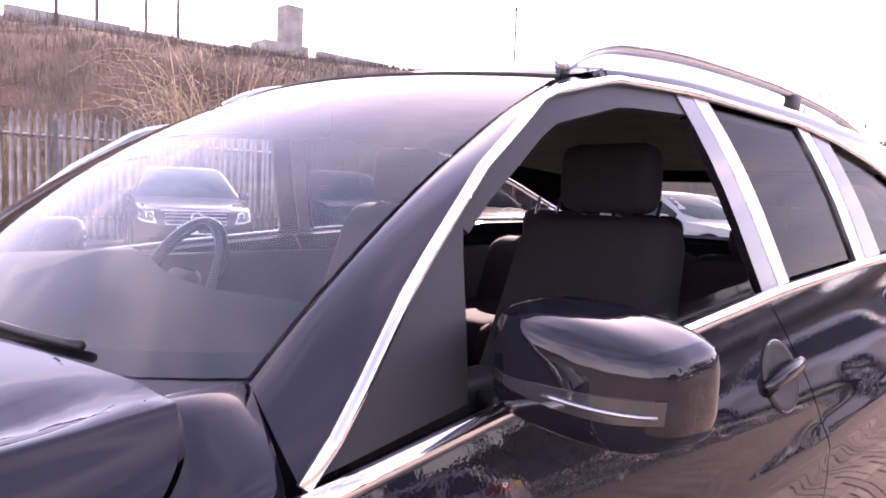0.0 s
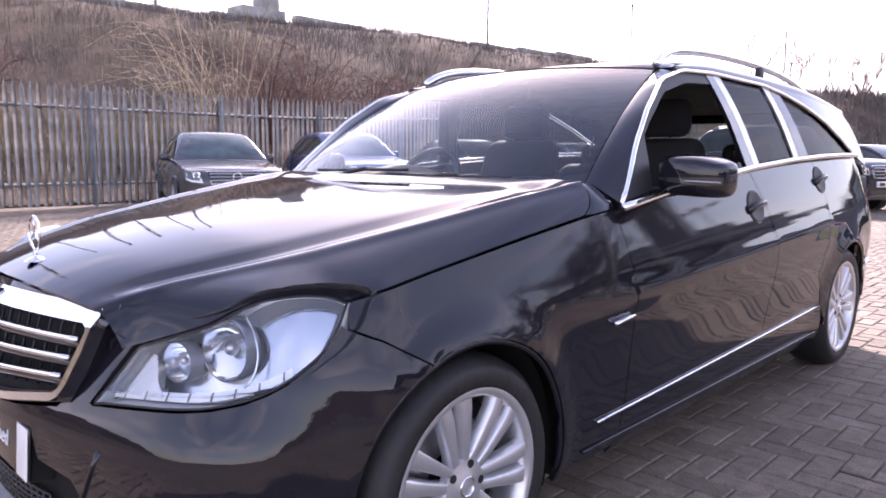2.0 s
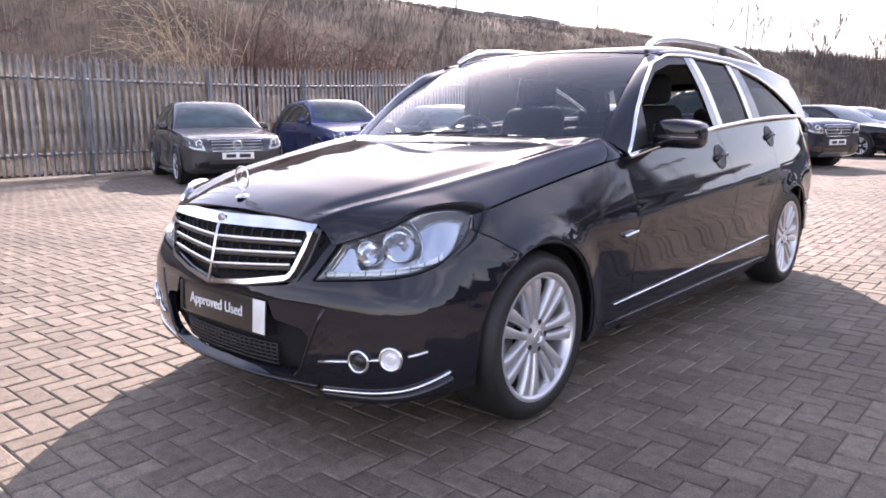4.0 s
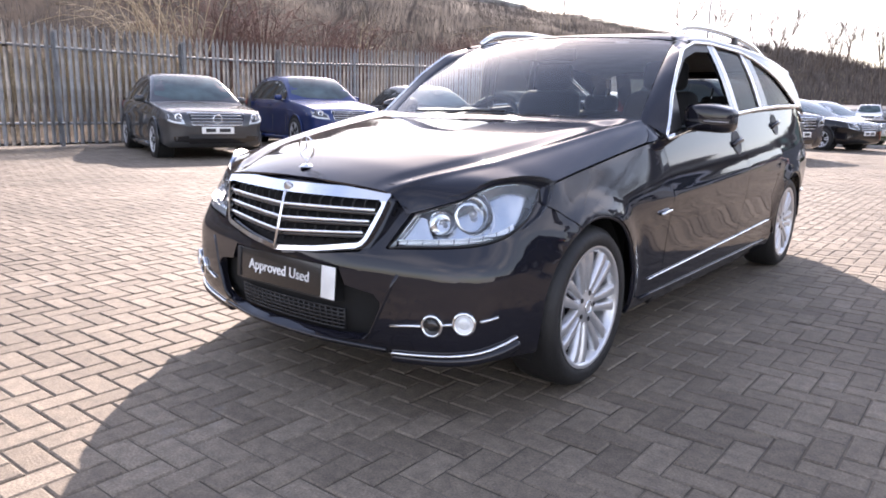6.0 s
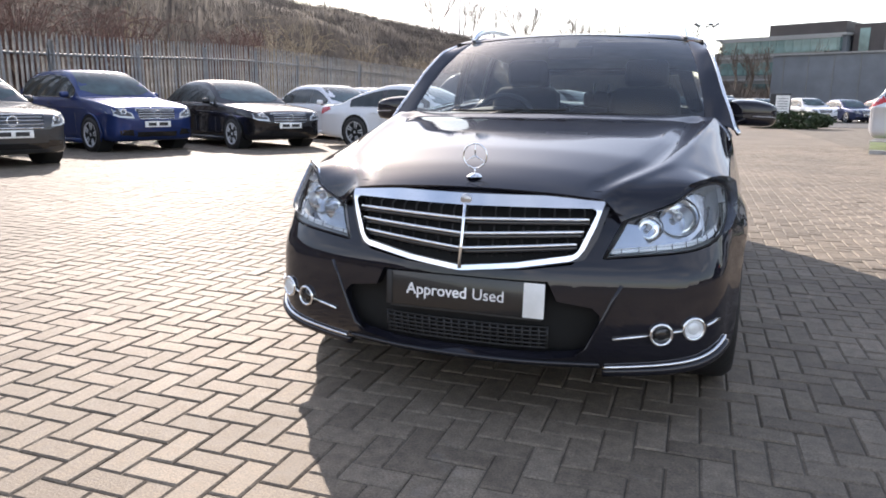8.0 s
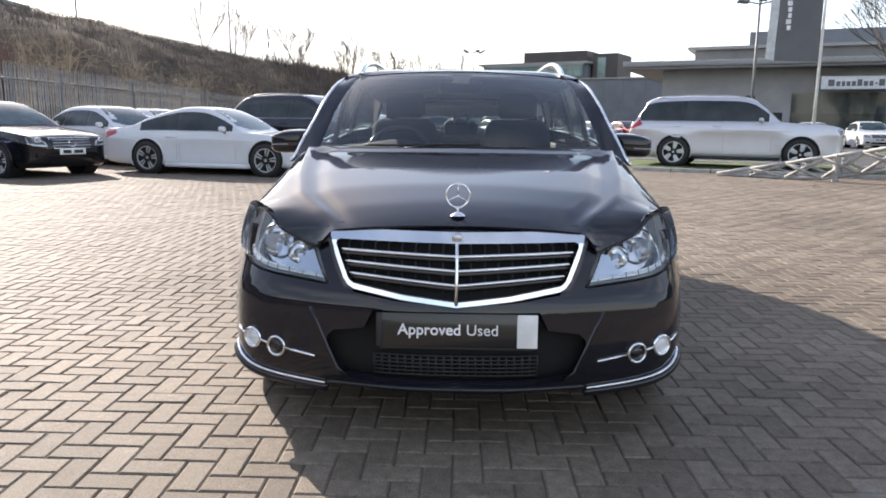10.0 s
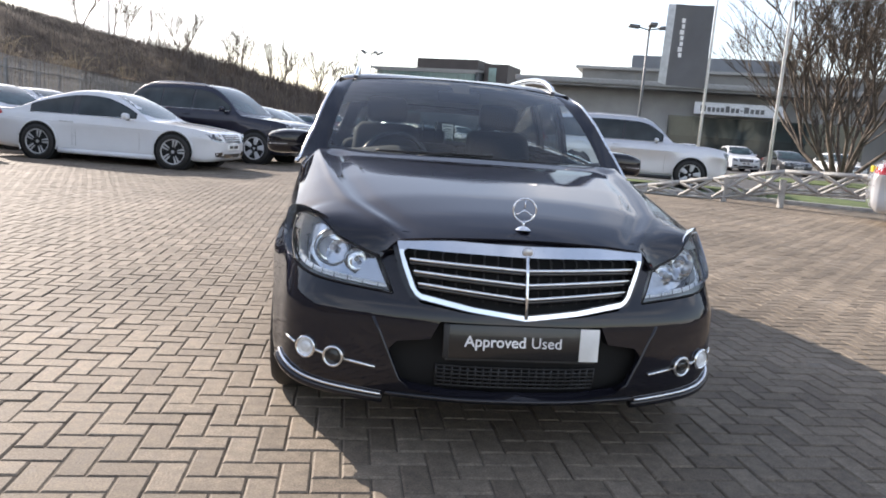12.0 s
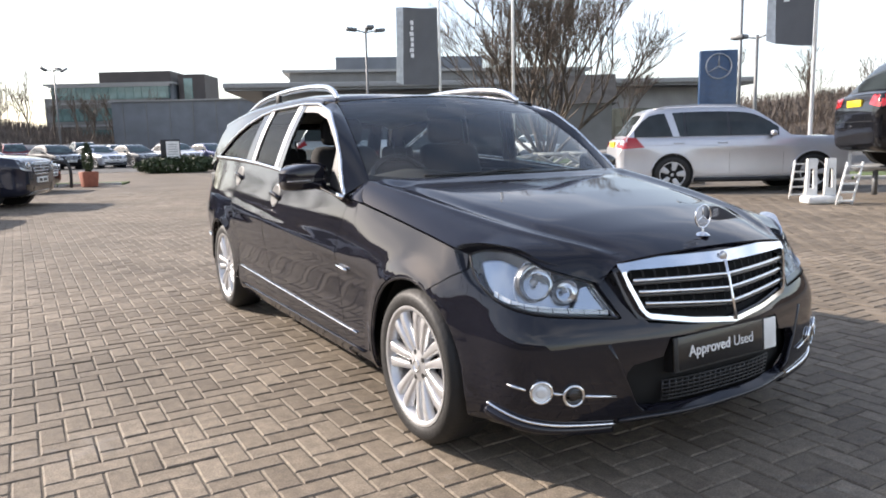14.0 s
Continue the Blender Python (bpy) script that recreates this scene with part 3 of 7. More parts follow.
def road_wheel(parent, at, sg, rim_mat="alu", R=0.295, rim=0.220, width=0.205, spokes=7, twin=True, name="wheel"):
    """A wheel with its axle along x; sg is the side that it faces."""
    hub = new(name)
    hub.parent = parent
    hub.matrix_local = pose(*at)
    hub.empty_display_size = 0.05
    h = width / 2
    tyre = lathe([(rim - 0.006, -h + 0.012), (rim + 0.012, -h), (rim + 0.045, -h - 0.004), (R - 0.022, -h + 0.004), (R - 0.006, -h + 0.022), (R, -h + 0.05), (R, h - 0.05),
                  (R - 0.006, h - 0.022), (R - 0.022, h - 0.004), (rim + 0.045, h + 0.004), (rim + 0.012, h), (rim - 0.006, h - 0.012)], 64)
    part("tyre", tyre, "rubber", hub, "black low-profile rubber tyre")
    f = sg * h
    bm = lathe([(rim, f * 0.93), (rim + 0.005, f * 0.99), (rim - 0.004, f * 1.0), (rim - 0.014, f * 0.93), (rim - 0.020, f * 0.5), (rim - 0.026, -f * 0.9), (rim - 0.012, -f * 0.95), (rim - 0.008, f * 0.4)], 64)
    part("rim", bm, rim_mat, hub, "silver alloy rim")
    # near-black disc: shade between the spokes, put in as colour
    part("spoke_shade_disc", disc((f * 0.15, 0, 0), (sg, 0, 0), rim - 0.03, 40, 0.03), "dark", hub, "black disc standing for the shade behind the spokes")
    part("brake_disc", lathe([(0.07, f * 0.30), (0.145, f * 0.30), (0.145, f * 0.2), (0.07, f * 0.2)], 40), "satin", hub)
    # one spoke, turned round the hub
    sp = bmesh.new()
    pair = (-1, 1) if twin else (0,)
    for k in pair:
        rows = []
        for r, wd, xx, off in ((0.046, 0.0125, 0.78, 0.0150), (0.09, 0.0135, 0.85, 0.0200), (0.14, 0.0165, 0.90, 0.0250), (rim - 0.045, 0.0190, 0.93, 0.0290), (rim - 0.010, 0.0225, 0.90, 0.0330)):
            wd = wd if twin else wd * 3.2
            c = k * off
            rows.append([sp.verts.new((f * (xx - dip), c + o, r)) for o, dip in ((-wd, 0.30), (-wd * 0.92, 0.03), (-wd * 0.62, 0.0), (wd * 0.62, 0.0), (wd * 0.92, 0.03), (wd, 0.30))])
        for A, B in zip(rows, rows[1:]):
            for j in range(5):
                sp.faces.new((A[j], A[j + 1], B[j + 1], B[j]))
    bmesh.ops.recalc_face_normals(sp, faces=sp.faces)
    if sum(g.normal.x for g in sp.faces) * sg < 0:
        bmesh.ops.reverse_faces(sp, faces=sp.faces)
    me = bpy.data.meshes.new("spoke")
    sp.to_mesh(me)
    sp.free()
    me.materials.append(M[rim_mat])
    me.shade_smooth()
    for k in range(spokes):
        o = new("spoke", me)
        o.parent = hub
        o.matrix_local = pose(0, 0, 0, 360 / spokes * k + 12)
    part("hub_cap", lathe([(0.0, f * 0.87), (0.026, f * 0.865), (0.031, f * 0.84), (0.060, f * 0.80), (0.066, f * 0.6), (0.0, f * 0.6)], 32, closed=False), rim_mat, hub)
    part("hub_badge", ring((f * 0.87, 0, 0), (1, 0, 0), 0.022, 0.003, 24, 6), "chrome", hub)
    if R < 0.3:
        for k in range(5):
            a = 2 * math.pi * k / 5
            part("wheel_nut", disc((f * 0.83, 0.05 * math.cos(a), 0.05 * math.sin(a)), (sg, 0, 0), 0.010, 8, 0.012), "black", hub)
    return hub


def estate_car():
    car = thing("estate_car", "dark navy black estate car with chrome grille parked on block paving", "car")
    out = {1: (1, 0, 0), -1: (-1, 0, 0)}
    SILL = lambda y: 0.305 + 0.028 * (y - 1.3)
    door_front = cr([(1.402, 0.878), (1.425, 0.80), (1.447, 0.68), (1.456, 0.50), (1.452, 0.40), (1.44, SILL(1.44))], 4)
    door_mid = cr([(2.40, belt(2.40)), (2.455, 0.90), (2.515, 0.78), (2.535, 0.66), (2.52, 0.50), (2.48, 0.38), (2.46, SILL(2.46))], 4)
    door_rear = cr([(3.14, belt(3.14)), (3.205, 0.93), (3.235, 0.82), (3.20, 0.70), (3.145, 0.60), (3.10, 0.50)], 4)
    top_edge = lambda y0, y1: [Vector((y, belt(y))) for y in np.linspace(y0, y1, 12)]
    wing_top = [Vector((y, float(np.interp(y, Y_SEAM, Z_SEAM)))) for y in np.linspace(0.515, 1.385, 14)]
    for sg in (1, -1):
        F = flank(sg)
        # front wing: seam, door edge, sill, arch, bumper seam, lamp edge
        wing = wing_top + door_front + line((1.43, 0.20), (1.20, 0.19)) + arch(AXLE_F, -17, 113) + line((0.564, 0.662), (0.497, 0.693), (0.508, 0.736))
        w = part("front_wing", sheet(wing, F, out[sg], (0.035, 0.025)), "paint", car)
        d = part("front_door", sheet(door_front[::-1] + top_edge(1.41, 2.39) + door_mid + [Vector((y, SILL(y))) for y in np.linspace(2.40, 1.50, 8)], F, out[sg], (0.05, 0.022)), "paint", car)
        d2 = part("rear_door", sheet(door_mid[::-1] + top_edge(2.41, 3.13) + door_rear + line((3.145, 0.45), (3.16, SILL(3.16))) + [Vector((y, SILL(y))) for y in np.linspace(3.08, 2.50, 6)], F, out[sg], (0.05, 0.022)), "paint", car)
        part("sill", sheet([Vector((y, SILL(y) - 0.002)) for y in np.linspace(1.44, 3.17, 14)] + line((3.19, 0.20), (3.18, 0.165), (1.43, 0.165), (1.43, 0.2)), F, out[sg], (0.12, 0.03)), "paint", car)
        quarter = door_rear[::-1] + [Vector((y, belt(min(y, 3.9)) - 0.4 * max(0, y - 3.95) ** 1.3)) for y in np.linspace(3.16, 4.16, 12)] + cr([(4.16, 0.97), (4.14, 0.80), (4.10, 0.68), (4.02, 0.58), (3.95, 0.52), (3.885, 0.47)], 4)[1:] + \
            arch(AXLE_R, 30, 180)[1:] + line((3.192, 0.30), (3.163, 0.357), (3.147, 0.45))
        part("rear_quarter", sheet(quarter, F, out[sg], (0.06, 0.04)), "paint", car)
        # arch lips and liners
        for ax in (AXLE_F, AXLE_R):
            lip = [F(p.x, p.y) for p in arch(ax, -10 if ax == AXLE_F else -8, 186, 0.331, 30)]
            part("arch_lip", tube([p - Vector((sg * 0.008, 0, 0)) for p in lip], 0.008, 6), "paint", car)
            bm = bmesh.new()
            rows = [[bm.verts.new((sg * x, ax + 0.35 * math.cos(radians(a)), HUB + 0.35 * math.sin(radians(a)))) for a in range(-20, 201, 10)] for x in (0.80, 0.45)]
            for i in range(len(rows[0]) - 1):
                bm.faces.new((rows[0][i], rows[0][i + 1], rows[1][i + 1], rows[1][i]))
            bm.faces.new([bm.verts.new((sg * 0.47, ax + 0.35 * math.cos(radians(a)), HUB + 0.35 * math.sin(radians(a)))) for a in range(-20, 201, 10)])
            part("wheel_arch_liner", bm, "dark", car)
        # sill trim, mouldings
        part("sill_trim", tube([F(y, SILL(y) + 0.004) + Vector((sg * 0.004, 0, 0)) for y in np.linspace(1.30, 3.15, 30)], 0.0052, 6, 0.8), "chrome", car, "thin chrome sill strip")
        part("sill_ledge", tube([F(y, 0.235) + Vector((sg * 0.003, 0, 0)) for y in np.linspace(1.25, 3.15, 20)], 0.006, 6), "paint", car)
        part("belt_trim", tube([side_up(sg)(y, belt(y) + 0.004) + Vector((sg * 0.012, 0, 0.0)) for y in np.linspace(1.405, 3.93, 40)], 0.0115, 8, 1.0), "chrome", car, "bright chrome waistline strip")
        # door handles in their cups
        for y, z, owner in ((2.385, 0.842, d), (3.20, 0.925, d2)):
            c, along, rise = F(y, z), (F(y + 0.05, z) - F(y - 0.05, z)).normalized(), F(y, z + 0.05) - F(y, z - 0.05)
            n = along.cross(rise).normalized()
            n = n if n.x * sg > 0 else -n
            rise = n.cross(along).normalized()
            cup = lathe([(0.0, 0.0015), (0.030, 0.0015), (0.052, 0.003), (0.060, 0.0045), (0.064, 0.001)], 24, closed=False)
            hd = part("door_handle", cup, "black", owner, "dark handle cup with chrome edge")
            hd.matrix_local = Matrix.Translation(c) @ Matrix((n, along * 1.1, rise)).transposed().to_4x4()
            part("handle_grip", tube([c + n * h + along * dy + Vector((0, 0, dz)) for dy, dz, h in ((-0.072, -0.016, 0.004), (-0.045, -0.004, 0.012), (0, 0.006, 0.016), (0.045, 0.010, 0.013), (0.080, 0.010, 0.004))], 0.011, 8, 1.3), "paint", owner)
            part("grip_trim", ring(c + n * 0.002, n, 0.062, 0.0014, 28, 6), "satin", owner)
        # wing badge
        part("wing_badge", tube([F(y, 0.584 + (y - 1.38) * 0.10) + Vector((sg * 0.006, 0, 0)) for y in (1.335, 1.36, 1.40, 1.425)], 0.012, 8, 0.55), "chrome", car, "small chrome wing badge")
        # side windows: front, rear, quarter, behind one chrome line
        S = side_up(sg)
        top = lambda y: float(np.interp(y, [1.42, 1.55, 1.70, 1.86, 2.05, 2.3, 2.8, 3.0, 3.2, 3.45, 3.7, 3.90], [0.895, 1.03, 1.165, 1.272, 1.318, 1.330, 1.322, 1.298, 1.262, 1.198, 1.115, 1.045]))
        inner = lambda y: top(y) - 0.018
        spans = ((1.62, 2.36, "front_window", "side_glass", 0.0), (2.47, 2.90, "rear_window", "privacy", 0.0), (3.06, 3.86, "quarter_window", "privacy", 0.0))
        for y0, y1, nm, gm, _ in spans:
            lean = {"front_window": (0.0, -0.12), "rear_window": (-0.10, -0.10), "quarter_window": (-0.12, 0.0)}[nm]
            lo = [Vector((y, belt(y) + 0.014)) for y in np.linspace(y0, y1 - (0.03 if nm == "quarter_window" else 0), 10)]
            hi = [Vector((y, inner(y))) for y in np.linspace(y1 + lean[1], max(y0 + lean[0], y0 + lean[0]), 14)]
            if nm == "front_window":
                # wound down: a low edge of the glass stands over the door
                lo = [Vector((y, belt(y) + 0.004)) for y in np.linspace(1.62, 2.36, 10)]
                hi = [Vector((y, belt(y) + 0.030)) for y in np.linspace(2.355, 1.62, 10)]
            g = part(nm, sheet(lo + hi, lambda y, z: S(y, z) - Vector((sg * 0.008, 0, 0)), out[sg], (0.12, 0.08), 0.0, gap=0), gm, car, "front window wound down into the door" if nm == "front_window" else "dark tinted side glass")
            g.visible_shadow = False
        part("mirror_corner", sheet(line((1.425, 0.898), (1.61, 0.926), (1.66, 1.118), (1.60, 1.068), (1.52, 0.992)), lambda y, z: S(y, z), out[sg], (0.05, 0.05), 0.01, gap=0), "black", car)
        band = [Vector((y, top(y) - 0.006)) for y in np.linspace(1.645, 2.30, 16)] + [Vector((y, top(y) - 0.042)) for y in np.linspace(2.29, 1.665, 16)]
        part("window_frame", sheet(band, lambda y, z: S(y, z) - Vector((sg * 0.003, 0, 0)), out[sg], (0.05, 0.05), 0.012, gap=0), "black", car, "dark frame round the open window")
        # pillars between the windows; pale satin imitates sky mirrored in black gloss
        for ya, yb, ta, tb, mm, nm in ((2.355, 2.425, 2.245, 2.305, "gloss_black", "door_pillar"), (2.428, 2.482, 2.308, 2.365, "satin", "door_pillar"), (2.885, 2.95, 2.785, 2.85, "satin", "door_pillar"), (2.955, 3.075, 2.855, 2.955, "paint", "rear_pillar")):
            pl = line((ya, belt(ya) + 0.008), (yb, belt(yb) + 0.008)) + line((tb, top(tb) - 0.008), (ta, top(ta) - 0.008))
            part(nm, sheet(pl, S, out[sg], (0.08, 0.06), 0.015, gap=0), mm, car)
        part("window_trim", tube([S(y, top(y)) + Vector((sg * 0.004, 0, 0)) for y in np.linspace(1.412, 3.905, 70)], 0.0072, 8, 1.0), "chrome", car, "chrome line over the side windows")
        # cant rail and rear pillar skin
        rail = [Vector((y, top(y) + 0.006)) for y in np.linspace(2.02, 3.90, 34)] + line((4.0, 1.02), (4.14, 0.985), (4.10, 1.09), (4.02, 1.20), (3.94, 1.262)) + [Vector((y, float(np.interp(y, Y_RAIL, Z_RAIL)) + 0.012)) for y in np.linspace(3.85, 2.02, 20)]
        part("rear_pillar", sheet(rail, S, out[sg], (0.07, 0.05), 0.01, gap=0), "paint", car)
        # windscreen pillar, lofted from the screen's edge to the window line
        bm = bmesh.new()
        n = 20
        A = [screen(sg * 0.985, k / n) for k in range(n + 1)]
        yy = [1.412 + (2.03 - 1.412) * (k / n) ** 1.02 for k in range(n + 1)]
        B = [S(y, top(y)) for y in yy]
        rows = []
        for k in range(n + 1):
            mid = (A[k] + B[k]) / 2 + Vector((sg * 0.7, -0.6, 0.3)).normalized() * 0.004
            rows.append([bm.verts.new(A[k] + Vector((0, 0, -0.004)))] + [bm.verts.new((1 - t) ** 2 * A[k] + 2 * t * (1 - t) * (2 * mid - (A[k] + B[k]) / 2) + t * t * B[k]) for t in (0.15, 0.35, 0.55, 0.75, 0.9, 1.0)])
        pillar_foot = [v.co.copy() for v in rows[0]]
        for P, Q in zip(rows, rows[1:]):
            for j in range(6):
                bm.faces.new((P[j], P[j + 1], Q[j + 1], Q[j]))
        bmesh.ops.recalc_face_normals(bm, faces=bm.faces)
        part("windscreen_pillar", bm, "paint", car)
        # the corner of the wing at the pillar's foot
        bm = bmesh.new()
        shut = [bonnet(sg * x, y) for x, y in cr(BONNET_REAR[:4], 4)]
        foot = pillar_foot[::-1]
        rows = []
        for k in range(7):
            t = k / 6
            row = []
            for j in range(13):
                a = shut[j] + Vector((0, 0.003, -0.002))
                f = j / 12 * (len(foot) - 1)
                b = foot[int(f)].lerp(foot[min(int(f) + 1, len(foot) - 1)], f - int(f))
                y_e = 1.272 + 0.136 * t
                edge = lower(sg * s_y(y_e), float(np.interp(y_e, Y_SEAM, Z_SEAM)) + 0.003)
                low = shut[0].lerp(foot[0], t)
                row.append(bm.verts.new(a.lerp(b, t) + (edge - low) * (1 - j / 12) ** 2 * smooth(0, 0.25, t) + Vector((sg * 0.7, -0.3, 0.4)).normalized() * 0.006 * 4 * t * (1 - t)))
            rows.append(row)
        for P, Q in zip(rows, rows[1:]):
            for j in range(12):
                bm.faces.new((P[j], P[j + 1], Q[j + 1], Q[j]))
        bmesh.ops.recalc_face_normals(bm, faces=bm.faces)
        part("wing_corner", bm, "paint", car)
        # door mirror
        mc = Vector((sg * 0.902, 1.69, 0.968))

        def shell(q):
            """A point of the mirror's housing from a point of a rounded cube."""
            back = (q.y + 1) / 2
            up = 0.056 + 0.010 * back - 0.012 * smooth(0.0, 1.0, q.x * sg) * smooth(0.0, 1.0, q.z)
            return mc + Vector((q.x * (0.104 + 0.008 * back), q.y * 0.072 + abs(q.x) ** 2.5 * 0.026 * (1 - back), q.z * up - 0.004 * q.x * sg))

        bm = bmesh.new()
        bmesh.ops.create_cube(bm, size=2)
        bmesh.ops.subdivide_edges(bm, edges=bm.edges, cuts=8, use_grid_fill=True)
        for v in bm.verts:
            q = v.co
            v.co = shell(q / (abs(q.x) ** 4.2 + abs(q.y) ** 4.2 + abs(q.z) ** 4.2) ** (1 / 4.2))
        mi = part("door_mirror", bm, "paint", car, "dark door mirror with indicator strip")
        face = lambda a, b: shell(Vector((a * sg, -max(0.0, 1 - abs(a) ** 4.2 - abs(b) ** 4.2) ** (1 / 4.2), b)))
        strip = line((-0.80, -0.30), (0.1, -0.40), (0.6, -0.40), (0.93, -0.34), (0.94, 0.02), (0.6, 0.0), (0.1, -0.06), (-0.78, -0.16))
        part("indicator_strip", sheet(strip, lambda a, b: face(a, b) + Vector((sg * 0.0015 * abs(a), -0.002, 0)), (0, -1, 0), (0.08, 0.1), 0.004, gap=0), "smoked", mi, "smoked clear indicator strip")
        part("indicator_bar", tube([face(a, -0.22) + Vector((sg * 0.002 * abs(a), -0.004, 0)) for a in np.linspace(0.0, 0.9, 10)], 0.0020, 5), "satin", mi)
        part("mirror_foot", tube([mc + Vector((-sg * 0.05, 0.0, -0.045)), mc + Vector((-sg * 0.10, 0.02, -0.055)), Vector((sg * 0.79, 1.66, 0.912))], 0.024, 8, 0.6), "black", mi)
        part("mirror_glass", disc(mc + Vector((0, 0.082, 0)), (0, 1, 0), 0.052, 24), "mirror", mi)
        # roof rail
        rr = cr([(sg * 0.575, 2.045, 1.345), (sg * 0.565, 2.12, 1.385), (sg * 0.555, 2.25, 1.415), (sg * 0.55, 2.55, 1.436), (sg * 0.548, 3.0, 1.436), (sg * 0.545, 3.4, 1.412), (sg * 0.54, 3.65, 1.375), (sg * 0.54, 3.76, 1.345)], 8)
        rail_ob = part("roof_rail", tube(rr, 0.013, 8, 1.4), "chrome", car, "polished roof rail")
        part("rail_foot", box_bm(sg * 0.55 - 0.012, sg * 0.55 + 0.012, 3.04, 3.10, 1.375, 1.43, 0.006), "black", rail_ob)
        # headlamp
        poly = cr(LAMP_LOW, 3) + cr(LAMP_TOP, 3)[1:] + line((0.494, 0.62), (0.470, 0.582))
        poly = [Vector((q[0], q[1])) for q in poly]
        LB = lambda dp: (lambda s, z: (lambda p: p + Vector((-sg * 0.35, 1.0, -0.1)).normalized() * dp)(lower(sg * s, z)))
        fwd = (sg * 0.4, -1, 0.2)
        hl = part("headlamp", sheet(poly, LB(0.074), fwd, (0.05, 0.04), -0.070, gap=0.002), "lamp_shell", car, "clear headlamp with round bright reflectors")
        ln = part("lamp_cover", sheet(poly, LB(0.002), fwd, (0.05, 0.03), 0.012, gap=0.003), "lens", hl)
        ln.visible_shadow = False
        part("lamp_gasket", tube([LB(0.003)(q.x, q.y) for q in inset(poly, 0.003)] + [LB(0.003)(poly[0].x, poly[0].y + 0.003)], 0.0028, 5), "black", hl)

        # side wall of the lamp, from the cover's edge back to the shell
        bm = bmesh.new()
        rows = [[bm.verts.new(LB(dp)(q.x, q.y)) for q in inset(poly, d_in)] for dp, d_in in ((0.004, 0.001), (0.030, 0.002), (0.073, 0.003))]
        for P, Q in zip(rows, rows[1:]):
            for k in range(len(P)):
                bm.faces.new((P[k], P[(k + 1) % len(P)], Q[(k + 1) % len(P)], Q[k]))
        part("lamp_wall", bm, "drl", hl, "pale side wall inside the lamp")

        def bowl_lamp(x, z, r, deep):
            """One round reflector: a bowl, a broad polished ring, a bulb with its shade."""
            c = lower(sg * s_x(x), z) + Vector((-sg * 0.024, 0.054, 0))
            nrm = Vector((sg * 0.22, -1, 0.06)).normalized()
            a = nrm.cross(Vector((0, 0, 1))).normalized()
            b = a.cross(nrm)

            def turn(profile, nm, mt, lab=""):
                bm = bmesh.new()
                rows = [[bm.verts.new(c + (a * math.cos(q) + b * math.sin(q)) * rr_ + nrm * dp) for q in [2 * math.pi * k / 32 for k in range(32)]] for rr_, dp in profile]
                for P, Q in zip(rows, rows[1:]):
                    for k in range(32):
                        bm.faces.new((P[k], P[(k + 1) % 32], Q[(k + 1) % 32], Q[k]))
                bmesh.ops.recalc_face_normals(bm, faces=bm.faces)
                return part(nm, bm, mt, hl, lab)

            turn([(r, 0.020), (r * 0.93, 0.002), (r * 0.72, -0.012), (r * 0.4, -0.012 - deep), (0.004, -0.016 - deep)], "reflector", "chrome", "bowl-shaped chrome reflector")
            turn([(r * 1.12, -0.010), (r * 1.10, 0.016), (r * 1.05, 0.021), (r, 0.018), (r * 0.97, 0.008)], "reflector_ring", "lamp_dark", "broad grey ring")
            bulb = bmesh.new()
            bmesh.ops.create_uvsphere(bulb, u_segments=14, v_segments=8, radius=r * 0.24)
            bmesh.ops.translate(bulb, verts=bulb.verts, vec=c + nrm * 0.002)
            part("bulb", bulb, "satin", hl)

        bowl_lamp(0.700, 0.656, 0.058, 0.016)
        bowl_lamp(0.592, 0.626, 0.038, 0.010)
        # smooth inner panel, running-light blocks along the foot, arcs beside the large bowl
        part("lamp_panel", sheet([Vector(q) for q in ((0.462, 0.562), (0.60, 0.572), (0.575, 0.600), (0.555, 0.640), (0.520, 0.645), (0.490, 0.60))], LB(0.024), fwd, (0.04, 0.03), 0.02, gap=0.001), "lamp_shell", hl, "smooth silver inner panel")
        foot_z = lambda u, d: float(np.interp(u, [q[0] for q in LAMP_LOW], [q[1] for q in LAMP_LOW])) + d
        us_ = np.linspace(0.470, 0.900, 16)
        strip_ = [Vector((u, foot_z(u, 0.009))) for u in us_] + [Vector((u, foot_z(u, 0.026))) for u in us_[::-1]]
        part("running_light", sheet(strip_, LB(0.026), fwd, (0.03, 0.02), 0.016, gap=0.001), "drl", hl, "pale running-light strip")
        for u in np.linspace(0.50, 0.88, 8):
            part("strip_rib", tube([LB(0.0245)(u + du, foot_z(u + du, d)) for du, d in ((0.0, 0.010), (0.003, 0.025))], 0.0016, 5), "lamp_dark", hl)
        for lead, w in ((0.086, 0.0022),):
            c = Vector((s_x(0.705), 0.660))
            arc = [Vector((c.x + 1.15 * lead * math.cos(radians(q)), c.y + lead * math.sin(radians(q)) * 0.9)) for q in range(-48, 66, 8)]
            arc = [q for q in arc if inside(poly, q.x, q.y)]
            if len(arc) > 3:
                part("lamp_arc", tube([LB(0.022)(q.x, q.y) for q in arc], w, 6), "chrome", hl)
        # fog lamps, their bar, the lip trim
        for piece in (((0.47, 0.300), (0.52, 0.308), (0.572, 0.315)), ((0.640, 0.326), (0.667, 0.331)), ((0.737, 0.342), (0.755, 0.348), (0.772, 0.354))):
            part("fog_lamp_bar", tube([lower(sg * s_x(x), z) + Vector((0, -0.004, 0)) for x, z in piece], 0.005, 6), "chrome", car, "thin chrome bar beside the fog lamps")
